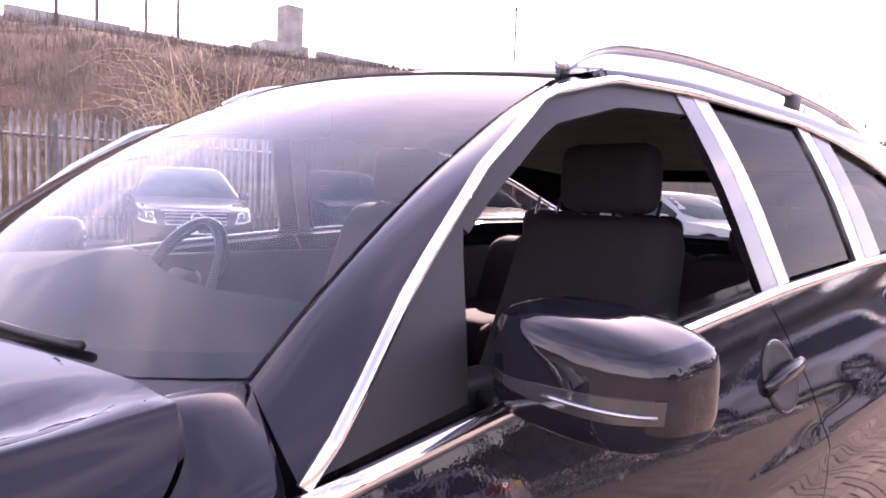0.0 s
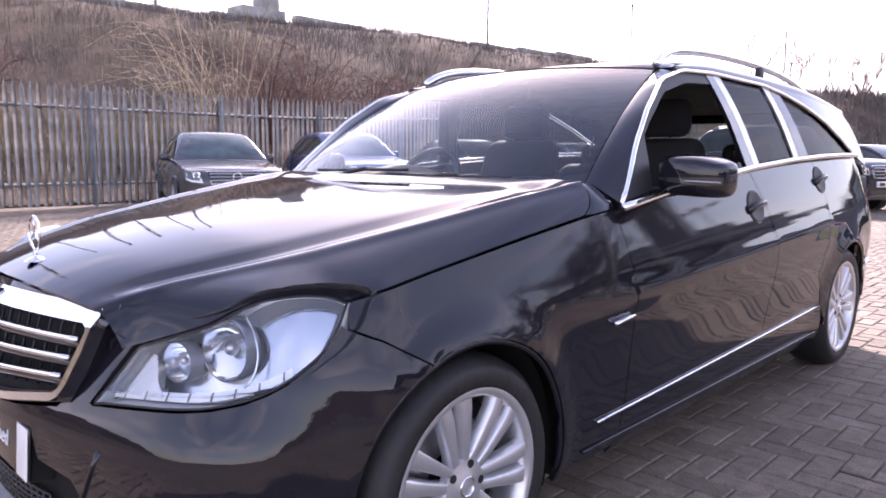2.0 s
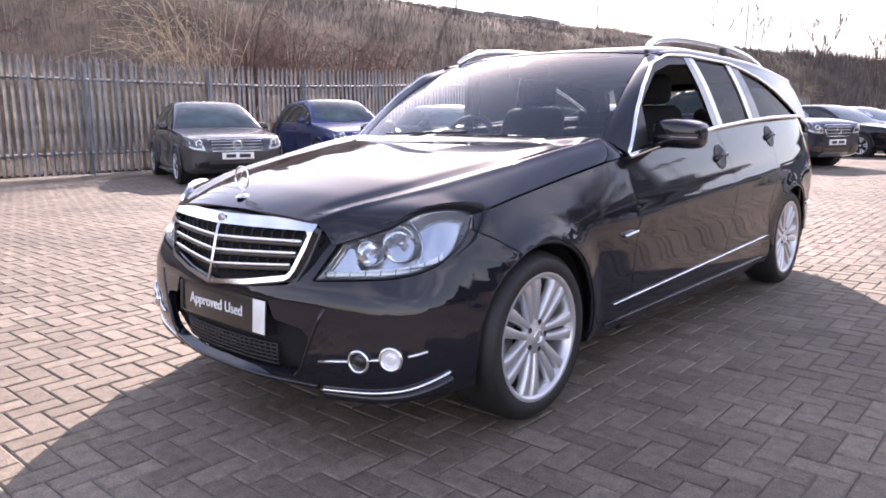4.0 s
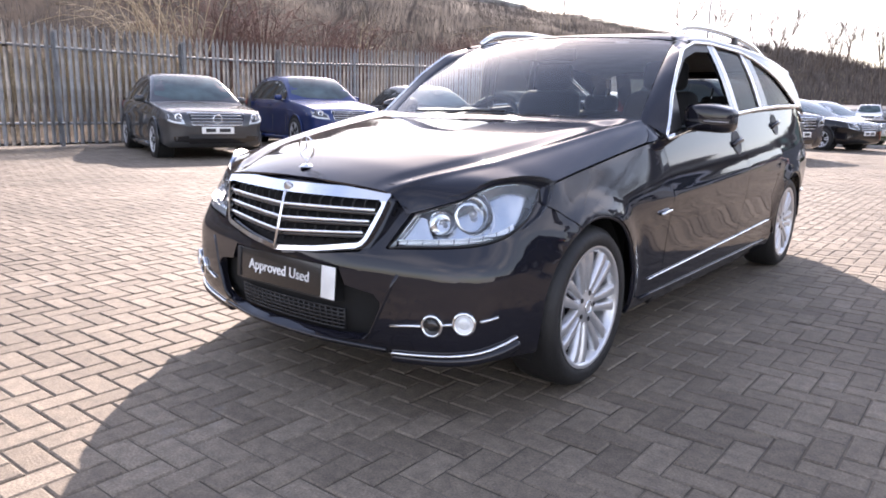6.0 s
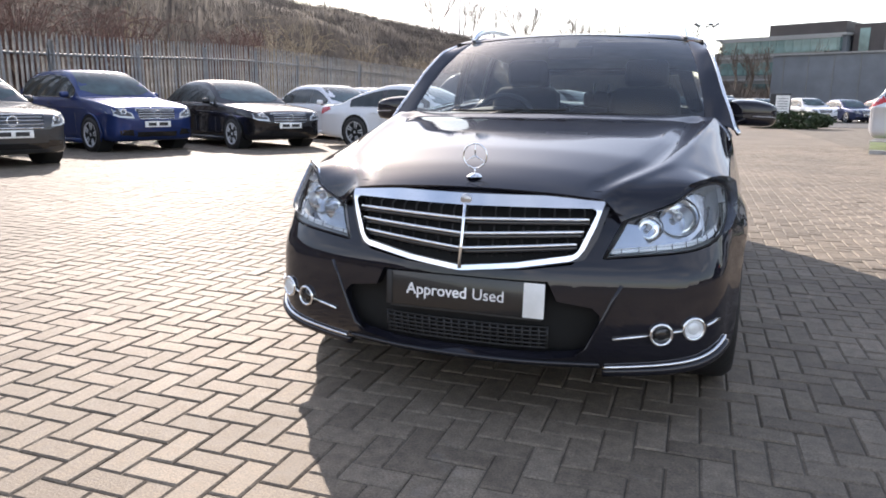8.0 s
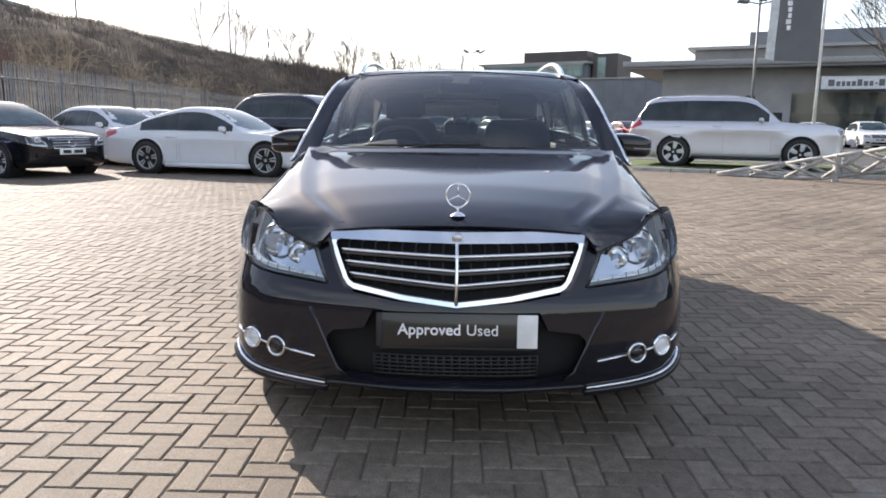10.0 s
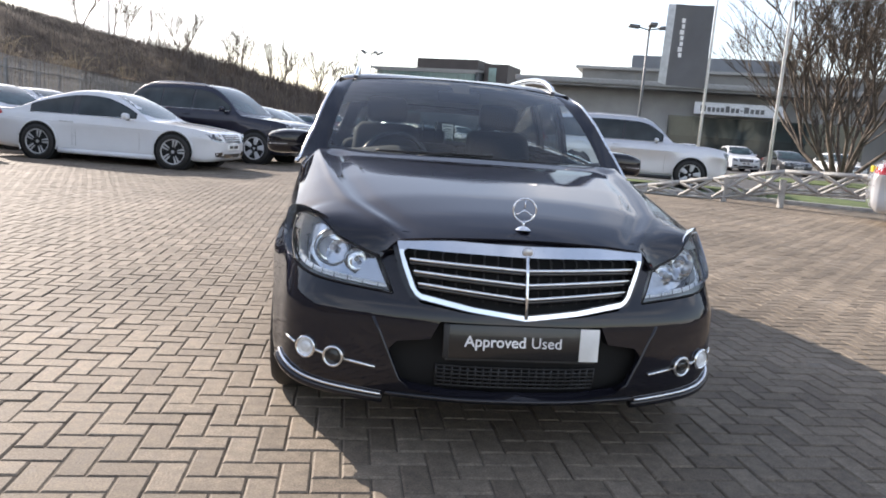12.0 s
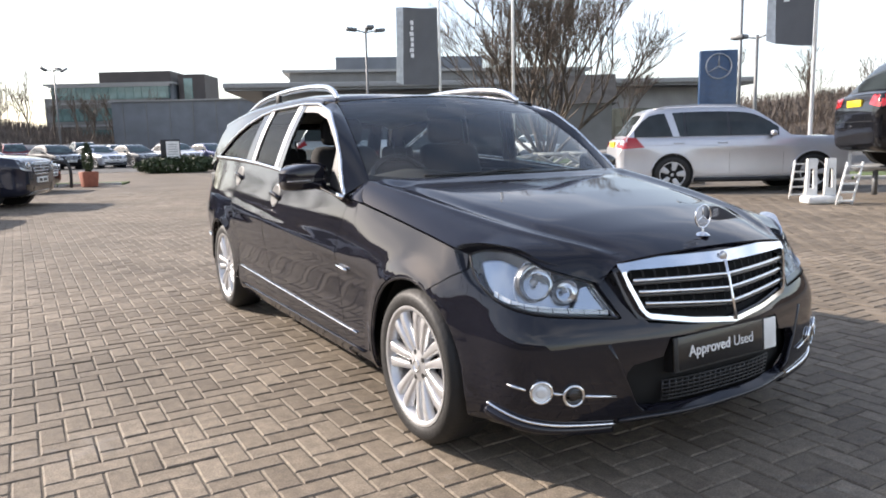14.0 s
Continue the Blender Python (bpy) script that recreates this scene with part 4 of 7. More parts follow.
        # outer bowl is whitened: its shine is put into the colour
        for x, z, r, mt in ((0.607, 0.320, 0.032, "gloss_black"), (0.698, 0.336, 0.033, "fog_bright")):
            c = lower(sg * s_x(x), z)
            nrm = Vector((sg * (0.35 if x < 0.65 else 0.5), -1, 0)).normalized()
            fg = part("fog_lamp", lathe([(r * 0.98, 0.012), (r * 1.06, 0.004), (r * 1.0, -0.03), (r * 0.6, -0.035)], 32, 'z', closed=False), "chrome", car, "round chrome-ringed fog lamp")
            fg.matrix_local = Matrix.Translation(c) @ nrm.to_track_quat('Z', 'Y').to_matrix().to_4x4()
            bowl = lathe([(r * 0.97, 0.0105), (r * 0.80, 0.0065), (r * 0.58, 0.0045), (r * 0.50, 0.0085), (r * 0.30, 0.0095), (0.001, 0.010)], 28, 'z', closed=False)
            part("reflector", bowl, mt, fg)
            lens_ = lathe([(r * 0.97, 0.008), (r * 0.7, 0.013), (r * 0.35, 0.0155), (0.001, 0.016)], 28, 'z', closed=False)
            part("lamp_glass", lens_, "lens", fg).visible_shadow = False
            part("fog_ring", ring((0, 0, 0.006), (0, 0, 1), r, 0.005, 32, 8), "chrome", fg)
        lip = cr([(s_x(0.45), 0.196), (s_x(0.56), 0.208), (s_x(0.66), 0.221), (s_x(0.735), 0.238), (s_x(0.775), 0.258), (s_y(0.37), 0.280)], 6)
        part("bumper_trim", tube([lower(sg * q.x, q.y) + Vector((sg * 0.002, -0.005, 0)) for q in lip], 0.007, 8, 0.8), "chrome", car, "chrome lip strip")
        part("bumper_lip", tube([lower(sg * q.x, q.y - 0.022) + Vector((sg * 0.004, -0.004, 0)) for q in lip], 0.020, 8, 0.9), "paint", car)
        # blade beside the lower intake
        part("intake_blade", tube([lower(sg * s_x(x), z) + Vector((0, 0.006, 0)) for x, z in ((0.485, 0.468), (0.462, 0.42), (0.43, 0.345), (0.395, 0.262), (0.365, 0.235))], 0.011, 8, 0.7), "paint", car)
        for y in (AXLE_F, AXLE_R):
            road_wheel(car, (sg * 0.742, y, HUB), sg)
    # bumper, one skin round both corners, with the lower intake cut out
    half = [(0.0, 0.182), (s_x(0.3), 0.184), (s_x(0.6), 0.188), (s_x(0.76), 0.196), (s_y(0.45), 0.205)] + [(s_y(q.x), q.y) for q in arch(AXLE_F, 195, 113, n=14)] + [(1.103, 0.662), (1.034, 0.692)] + [(a, b - 0.001) for a, b in LAMP_LOW[-2::-1]] + \
           [(0.438, 0.544), (0.470, 0.60), (0.506, 0.658), (0.490, 0.690),
            (s_x(0.42), 0.70), (s_x(0.40), 0.62), (s_x(0.372), 0.555), (s_x(0.34), 0.525), (s_x(0.2), 0.506), (0.0, 0.490)]
    outline = [Vector(q) for q in half] + [Vector((-q[0], q[1])) for q in half[-2:0:-1]]
    hole_h = [(0, 0.212), (s_x(0.25), 0.218), (s_x(0.36), 0.232), (s_x(0.395), 0.258), (s_x(0.43), 0.335), (s_x(0.428), 0.372), (s_x(0.405), 0.395), (s_x(0.30), 0.412), (s_x(0.272), 0.472), (0, 0.474)]
    hole = hole_h + [(-a, b) for a, b in hole_h[-2:0:-1]]
    bumper = part("front_bumper", sheet(outline, lower, (0, -1, 0), (0.05, 0.03), 0.03, [hole]), "paint", car)
    back = [(s_x(0.49), 0.19), (s_x(0.49), 0.48), (-s_x(0.49), 0.48), (-s_x(0.49), 0.19)]
    intake = part("intake_mesh", sheet(back, lambda s, z: lower(s, z) + Vector((0, 0.055, 0)), (0, -1, 0), (0.1, 0.1), 0.0), "dark", bumper, "black mesh of the lower intake")
    net = bmesh.new()
    for z in np.linspace(0.250, 0.318, 6):
        tube([lower(s, z) + Vector((0, 0.035, 0)) for s in np.linspace(-s_x(0.27), s_x(0.27), 15)], 0.0035, 5, bm=net)
    for x in np.linspace(-0.27, 0.27, 22):
        tube([lower(math.copysign(s_x(abs(x)), x), z) + Vector((0, 0.036, 0)) for z in (0.248, 0.285, 0.32)], 0.004, 5, bm=net)
    part("intake_grid", net, "black", bumper)
    part("splitter", tube([lower(s, 0.205) + Vector((0, -0.002, 0)) for s in np.linspace(-s_x(0.44), s_x(0.44), 30)], 0.009, 8), "paint", bumper)
    # grille
    gy = lambda x, z: 0.052 + 0.20 * abs(x) ** 1.4 * (1 + 0.3 * abs(x)) + 0.26 * (z - 0.50) + 0.45 * max(0.0, z - 0.690)
    G = lambda x, z: Vector((x, gy(x, z), z))
    go = [(0, 0.726), (0.25, 0.727), (0.395, 0.728), (0.416, 0.722), (0.420, 0.708), (0.400, 0.640), (0.372, 0.572), (0.355, 0.549), (0.335, 0.538), (0.18, 0.512), (0, 0.494)]
    gi = [(0, 0.692), (0.25, 0.693), (0.386, 0.694), (0.397, 0.688), (0.399, 0.678), (0.381, 0.632), (0.357, 0.574), (0.350, 0.564), (0.338, 0.555), (0.17, 0.526), (0, 0.509)]
    mir = lambda q: q + [(-a, b) for a, b in q[-2:0:-1]]
    grille = part("grille", sheet([Vector(q) for q in mir(go)], G, (0, -1, 0), (0.05, 0.02), 0.03, [mir(gi)], gap=0), "chrome", car, "chrome-framed grille with three bright bars")
    part("grille_backing", sheet([Vector(q) for q in mir(gi)], lambda x, z: G(x, z) + Vector((0, 0.045, 0)), (0, -1, 0), (0.1, 0.05), 0, gap=-0.01), "dark", grille)
    for x in np.linspace(-0.36, 0.36, 17):
        part("grille_slat", tube([G(x, z) + Vector((0, 0.032, 0)) for z in (0.525 + abs(x) * 0.09, 0.60, 0.69)], 0.0035, 5), "black", grille)
    for zc, slope, xm in ((0.651, 0.026, 0.378), (0.606, 0.050, 0.364), (0.561, 0.075, 0.348)):
        bm = bmesh.new()
        tube([G(x, zc + slope * abs(x)) + Vector((0, 0.004, 0)) for x in np.linspace(-xm, xm, 25)], 0.0075, 8, 0.8, bm=bm)
        part("grille_bar", bm, "chrome", grille)
        tube_bm = tube([G(x, zc - 0.013 + slope * abs(x)) + Vector((0, 0.018, 0)) for x in np.linspace(-xm, xm, 25)], 0.010, 6)
        part("grille_louvre", tube_bm, "gloss_black", grille)
    part("grille_post", tube([G(0, z) + Vector((0, -0.002, 0)) for z in (0.50, 0.58, 0.64, 0.695)], 0.006, 8), "chrome", grille)
    part("grille_badge", lathe([(0.0, 0.005), (0.014, 0.005), (0.018, 0.002), (0.018, -0.004)], 24, 'y', closed=False), "satin", grille).matrix_local = Matrix.Translation(G(0, 0.708) + Vector((0, -0.002, 0))) @ Matrix.Rotation(math.pi, 4, 'Z')
    part("grille_surround", sheet([Vector(q) for q in mir([(0, 0.737), (0.40, 0.742), (0.438, 0.728), (0.432, 0.69), (0.405, 0.60), (0.372, 0.538), (0.2, 0.508), (0, 0.480)])], lambda x, z: G(x, z) + Vector((0, 0.018, 0)), (0, -1, 0), (0.06, 0.03), 0.05, [mir(gi)], gap=0), "paint", car)
    # bonnet
    rear = cr(BONNET_REAR, 6)
    seam = [Vector((seam_x(y) - 0.004, y)) for y in np.linspace(0.53, 1.262, 16)]
    front = cr([(0.0, 0.138), (0.2, 0.145), (0.37, 0.170), (0.425, 0.185)], 4) + [Vector((seam_x(y), y)) for y in np.linspace(0.200, 0.512, 22)]
    right = [Vector((net_q(q.x, q.y), q.y)) for q in front + seam + rear]
    bo = part("bonnet", sheet(right + [Vector((-q.x, q.y)) for q in right[-2:0:-1]], bonnet_net, (0, 0, 1), (0.04, 0.022), 0.008), "paint", car, "long dark bonnet mirroring the sky")
    orn = new("bonnet_star")
    orn.parent, orn.matrix_local = bo, pose(0, 0.200, bonnet(0, 0.2).z)
    part("star_base", lathe([(0.0, 0.012), (0.012, 0.010), (0.022, 0.004), (0.026, 0.0)], 20, 'z', closed=False), "chrome", orn)
    part("star_stem", tube([(0, 0, 0.008), (0, 0, 0.028)], 0.004, 8), "chrome", orn)
    part("star_ring", ring((0, 0, 0.066), (0, 1, 0), 0.039, 0.0028, 36, 8), "chrome", orn)
    for a in (90, 210, 330):
        part("star_spoke", tube([(0, 0, 0.066), (0.038 * math.cos(radians(a)), 0, 0.066 + 0.038 * math.sin(radians(a)))], 0.0032, 6, r_end=0.0012), "chrome", orn)
    # number plate carrier with the dealer's wording
    plate = part("show_plate", box_bm(-0.262, 0.262, -0.004, 0.004, 0.352, 0.466, 0.003), "plate_black", car, "black show plate with white wording")
    plate.matrix_local = Matrix.Translation((0.003, 0.030 + 0.05, 0.0)) @ Matrix.Rotation(radians(-4), 4, 'X') @ Matrix.Translation((0, -0.02, 0))
    part("plate_block", box_bm(0.196, 0.262, -0.007, -0.0045, 0.354, 0.464, 0.001), "white_plastic", plate, "white end block")
    part("plate_edge", box_bm(-0.262, -0.243, -0.0065, -0.0045, 0.354, 0.464, 0.001), "black", plate)
    lettering("Approved", 0.051, "letter", plate, pose(-0.192, -0.0060, 0.394, 90), bold=0.0007)
    lettering("Used", 0.051, "letter", plate, pose(0.030, -0.0060, 0.394, 90))
    part("plate_bracket", box_bm(-0.25, 0.25, 0.004, 0.05, 0.345, 0.46), "black", plate)
    # windscreen, scuttle, wipers
    us = np.linspace(-0.985, 0.985, 25)
    bm = bmesh.new()
    grid = [[bm.verts.new(screen(u, v)) for u in us] for v in np.linspace(0.0, 1.0, 15)]
    for a in range(14):
        for b in range(24):
            bm.faces.new((grid[a][b], grid[a][b + 1], grid[a + 1][b + 1], grid[a + 1][b]))
    ws = part("windscreen", bm, "screen", car, "raked windscreen")
    ws.visible_shadow = False
    # dark band round the glass
    bm = bmesh.new()
    for k, (uv0, uv1) in enumerate((((-0.985, 0.96), (0.985, 1.0)), ((-0.985, 0.0), (0.985, 0.05)))):
        A = [bm.verts.new(screen(u, uv0[1]) - Vector((0, -0.004, 0.004))) for u in us]
        B = [bm.verts.new(screen(u, uv1[1]) - Vector((0, -0.004, 0.004))) for u in us]
        for i in range(24):
            bm.faces.new((A[i], A[i + 1], B[i + 1], B[i]))
    part("glass_band", bm, "black", ws)
    part("screen_sensor", sheet(line((-0.09, 0.96), (0.09, 0.96), (0.07, 0.80), (-0.07, 0.80)), lambda u, v: screen(u, v) + Vector((0, 0.006, -0.006)), (0, -1, 0.5), (0.1, 0.1), 0.0, gap=0), "dark", ws)
    part("screen_gasket", tube([screen(u, 0.998) + Vector((0, 0.002, 0.000)) for u in us], 0.004, 6), "black", ws)
    bm = bmesh.new()
    A = [bm.verts.new(bonnet(x, float(np.interp(abs(x), [0, 0.3, 0.55, 0.72, 0.78], [1.20, 1.23, 1.295, 1.335, 1.33]))) - Vector((0, 0, 0.022))) for x in np.linspace(-0.76, 0.76, 25)]
    B = [bm.verts.new(screen(u, 0.02) + Vector((0, 0, -0.010))) for u in us]
    for i in range(24):
        bm.faces.new((A[i], A[i + 1], B[i + 1], B[i]))
    part("scuttle", bm, "black", car, "black plastic scuttle under the windscreen")
    for pts, nm in (([(-0.66, 0.055), (-0.42, 0.078), (-0.15, 0.098), (0.14, 0.104)], "wiper"), ([(0.04, 0.080), (0.22, 0.074), (0.45, 0.060), (0.70, 0.036)], "wiper")):
        wp = part(nm, tube([screen(u, v) + Vector((0, -0.006, 0.008)) for u, v in cr(pts, 5)], 0.006, 6), "black", car, "black wiper blade lying at the foot of the glass")
        a, b = pts[1], pts[2]
        part("wiper_arm", tube([screen(a[0], a[1] - 0.03) + Vector((0, -0.005, 0.004)), screen((a[0] + b[0]) / 2, a[1] - 0.01) + Vector((0, -0.008, 0.012)), screen(b[0], b[1]) + Vector((0, -0.008, 0.012))], 0.007, 6), "black", wp)
    # roof
    bm = bmesh.new()
    ws_ = np.linspace(-1, 1, 33)
    grid = []
    for k in range(36):
        row = []
        for w in ws_:
            u = max(-1, min(1, roof(w, 2.0).x / 0.59))
            e = screen(u, 1.0)
            back = (k / 35) ** 1.5 * (3.97 - e.y)
            p = roof(w, e.y + 0.004 + back)
            lip = math.exp(-back / 0.05)
            p.z += (e.z + 0.004 - p.z) * lip * (1 - smooth(0.80, 0.97, abs(w)))
            row.append(bm.verts.new(p))
        grid.append(row)
    for A, B in zip(grid, grid[1:]):
        for j in range(32):
            bm.faces.new((A[j], A[j + 1], B[j + 1], B[j]))
    part("roof", bm, "paint", car, "dark roof")
    bm = bmesh.new()
    grid = [[bm.verts.new(roof(w * 0.97, y) - Vector((0, 0, 0.045))) for w in np.linspace(-1, 1, 17)] for y in np.linspace(2.0, 3.95, 14)]
    for A, B in zip(grid, grid[1:]):
        for j in range(16):
            bm.faces.new((A[j], B[j], B[j + 1], A[j + 1]))
    part("roof_lining", bm, "roof_lining", car)
    # tail: tailgate, glass, rear bumper, lamps
    tg = lambda x, v: Vector((x * (1 - 0.16 * v), 4.30 - 0.36 * max(0, v) ** 1.2 - 0.10 * abs(x) ** 2.5, 0.95 + 0.34 * v))
    gl = part("tailgate_glass", sheet(line((-0.60, 0.12), (0.60, 0.12), (0.58, 0.86), (-0.58, 0.86)), tg, (0, 1, 0.5), (0.12, 0.1), 0, gap=0), "side_glass", car, "tailgate window")
    gl.visible_shadow = False
    tail = part("tailgate", sheet(line((-0.72, -0.02), (0.72, -0.02), (0.70, 0.98), (-0.70, 0.98)), tg, (0, 1, 0.5), (0.12, 0.1), 0.02, [[(-0.60, 0.12), (0.60, 0.12), (0.58, 0.86), (-0.58, 0.86)]], gap=0), "paint", car)
    s0 = s_y(4.10)
    part("tail_panel", sheet([Vector(q) for q in ((s0, 0.62), (S_END - 0.01, 0.62), (S_END - 0.01, 0.96), (s0, 0.965))], lower, (0, 1, 0), (0.08, 0.06), 0.02), "paint", car)
    part("tail_panel", sheet([Vector(q) for q in ((-s0, 0.62), (-S_END + 0.01, 0.62), (-S_END + 0.01, 0.96), (-s0, 0.965))], lower, (0, 1, 0), (0.08, 0.06), 0.02), "paint", car)
    for sg in (1, -1):
        part("rear_bumper", sheet([Vector((sg * a, b)) for a, b in ((s_y(3.90), 0.30), (S_END - 0.005, 0.22), (S_END - 0.005, 0.615), (s_y(4.12), 0.615), (s_y(4.0), 0.56), (s_y(3.885), 0.46))], lower, (0, 1, 0), (0.06, 0.05), 0.02), "paint", car)
        tl = part("tail_lamp", sheet([Vector((sg * a, b)) for a, b in ((s_y(4.12), 0.72), (s_y(4.14) + 0.22, 0.70), (s_y(4.14) + 0.22, 0.86), (s_y(4.14), 0.90), (s_y(4.11), 0.86))], lambda s, z: lower(s, z) + (lower(s, z) - Vector((0, 3.6, z))).normalized() * 0.006, (sg, 1, 0), (0.05, 0.05), 0.02), "red_lens", car, "red tail lamp")
        part("bumper_strip", tube([lower(sg * s, 0.47) + Vector((sg * 0.004, 0.004, 0)) for s in np.linspace(s_y(3.95), s_y(4.12) + 0.3, 14)], 0.008, 6), "chrome", car)
    # what lies inside
    part("underbody", box_bm(-0.40, 0.40, 0.22, 4.2, 0.17, 0.62, 0, bm=box_bm(-0.77, 0.77, 1.20, 3.12, 0.165, 0.60, 0, bm=box_bm(-0.70, 0.70, 3.95, 4.25, 0.22, 0.6))), "dark", car)
    part("engine_bay", box_bm(-0.42, 0.42, 0.20, 1.25, 0.45, 0.70), "dark", car)
    part("bulkhead", box_bm(-0.70, 0.70, 1.24, 1.32, 0.5, 0.86), "dark", car)
    part("floor_pan", box_bm(-0.76, 0.76, 1.3, 4.2, 0.58, 0.62), "seat", car)
    for sg in (1, -1):
        part("door_lining", box_bm(sg * 0.755 - 0.02, sg * 0.755 + 0.02, 1.5, 4.1, 0.55, 0.93, 0.015), "dash", car)
    dash = part("dashboard", sheet(line((-0.70, 1.36), (-0.4, 1.31), (0, 1.29), (0.4, 1.31), (0.70, 1.36), (0.70, 1.72), (0.3, 1.74), (0.1, 1.68), (-0.15, 1.70), (-0.6, 1.74), (-0.70, 1.72)),
                lambda x, y: Vector((x, y, 0.895 + 0.055 * smooth(1.3, 1.55, y) + 0.035 * math.exp(-((x + 0.34) / 0.16) ** 2) * smooth(1.5, 1.65, y))), (0, 0, 1), (0.08, 0.05), 0.28, gap=0), "dash", car, "dark dashboard behind the windscreen")
    part("dash_paper", box_bm(0.42, 0.50, 1.36, 1.39, 0.917, 0.919), "white_plastic", dash)
    sw = new("steering_wheel")
    sw.parent, sw.matrix_local = car, pose(-0.335, 1.80, 0.885, 62, 0, 0)
    part("wheel_rim", ring((0, 0, 0), (0, 0, 1), 0.178, 0.016, 40, 10), "gloss_black", sw)
    part("wheel_boss", box_bm(-0.075, 0.075, -0.06, 0.06, -0.03, 0.01, 0.025), "black", sw)
    part("wheel_spokes", box_bm(-0.17, 0.17, -0.02, 0.015, -0.02, -0.005, 0.006), "satin", sw)

    def seat(x, y, rear_seat=False):
        s = new("seat")
        s.parent, s.matrix_local = car, pose(x, y, 0)
        part("cushion", box_bm(-0.24, 0.24, -0.05, 0.45, 0.58, 0.74, 0.06, 3), "seat", s)
        b = box_bm(-0.235, 0.235, 0.36, 0.50, 0.66, 1.10 if not rear_seat else 0.98, 0.06, 3)
        for v in b.verts:
            v.co.y += (v.co.z - 0.66) * 0.30
            v.co.x *= 1 - 0.18 * smooth(0.85, 1.12, v.co.z)
        part("backrest", b, "seat", s)
        hr = box_bm(-0.125, 0.125, 0.535, 0.625, 1.105 if not rear_seat else 0.97, 1.265 if not rear_seat else 1.09, 0.04, 3)
        part("headrest", hr, "seat", s)
        for px in (-0.05, 0.05):
            part("headrest_post", tube([(px, 0.53, 1.02), (px, 0.57, 1.14)], 0.006, 6), "chrome", s)

    for x in (-0.36, 0.36):
        seat(x, 1.95)
    for x in (-0.42, 0.0, 0.42):
        seat(x, 2.75, True)
    part("rear_view_mirror", box_bm(-0.12, 0.12, 1.90, 1.93, 1.235, 1.30, 0.015), "black", car)
    return car


estate = estate_car()

from mathutils.bvhtree import BVHTree

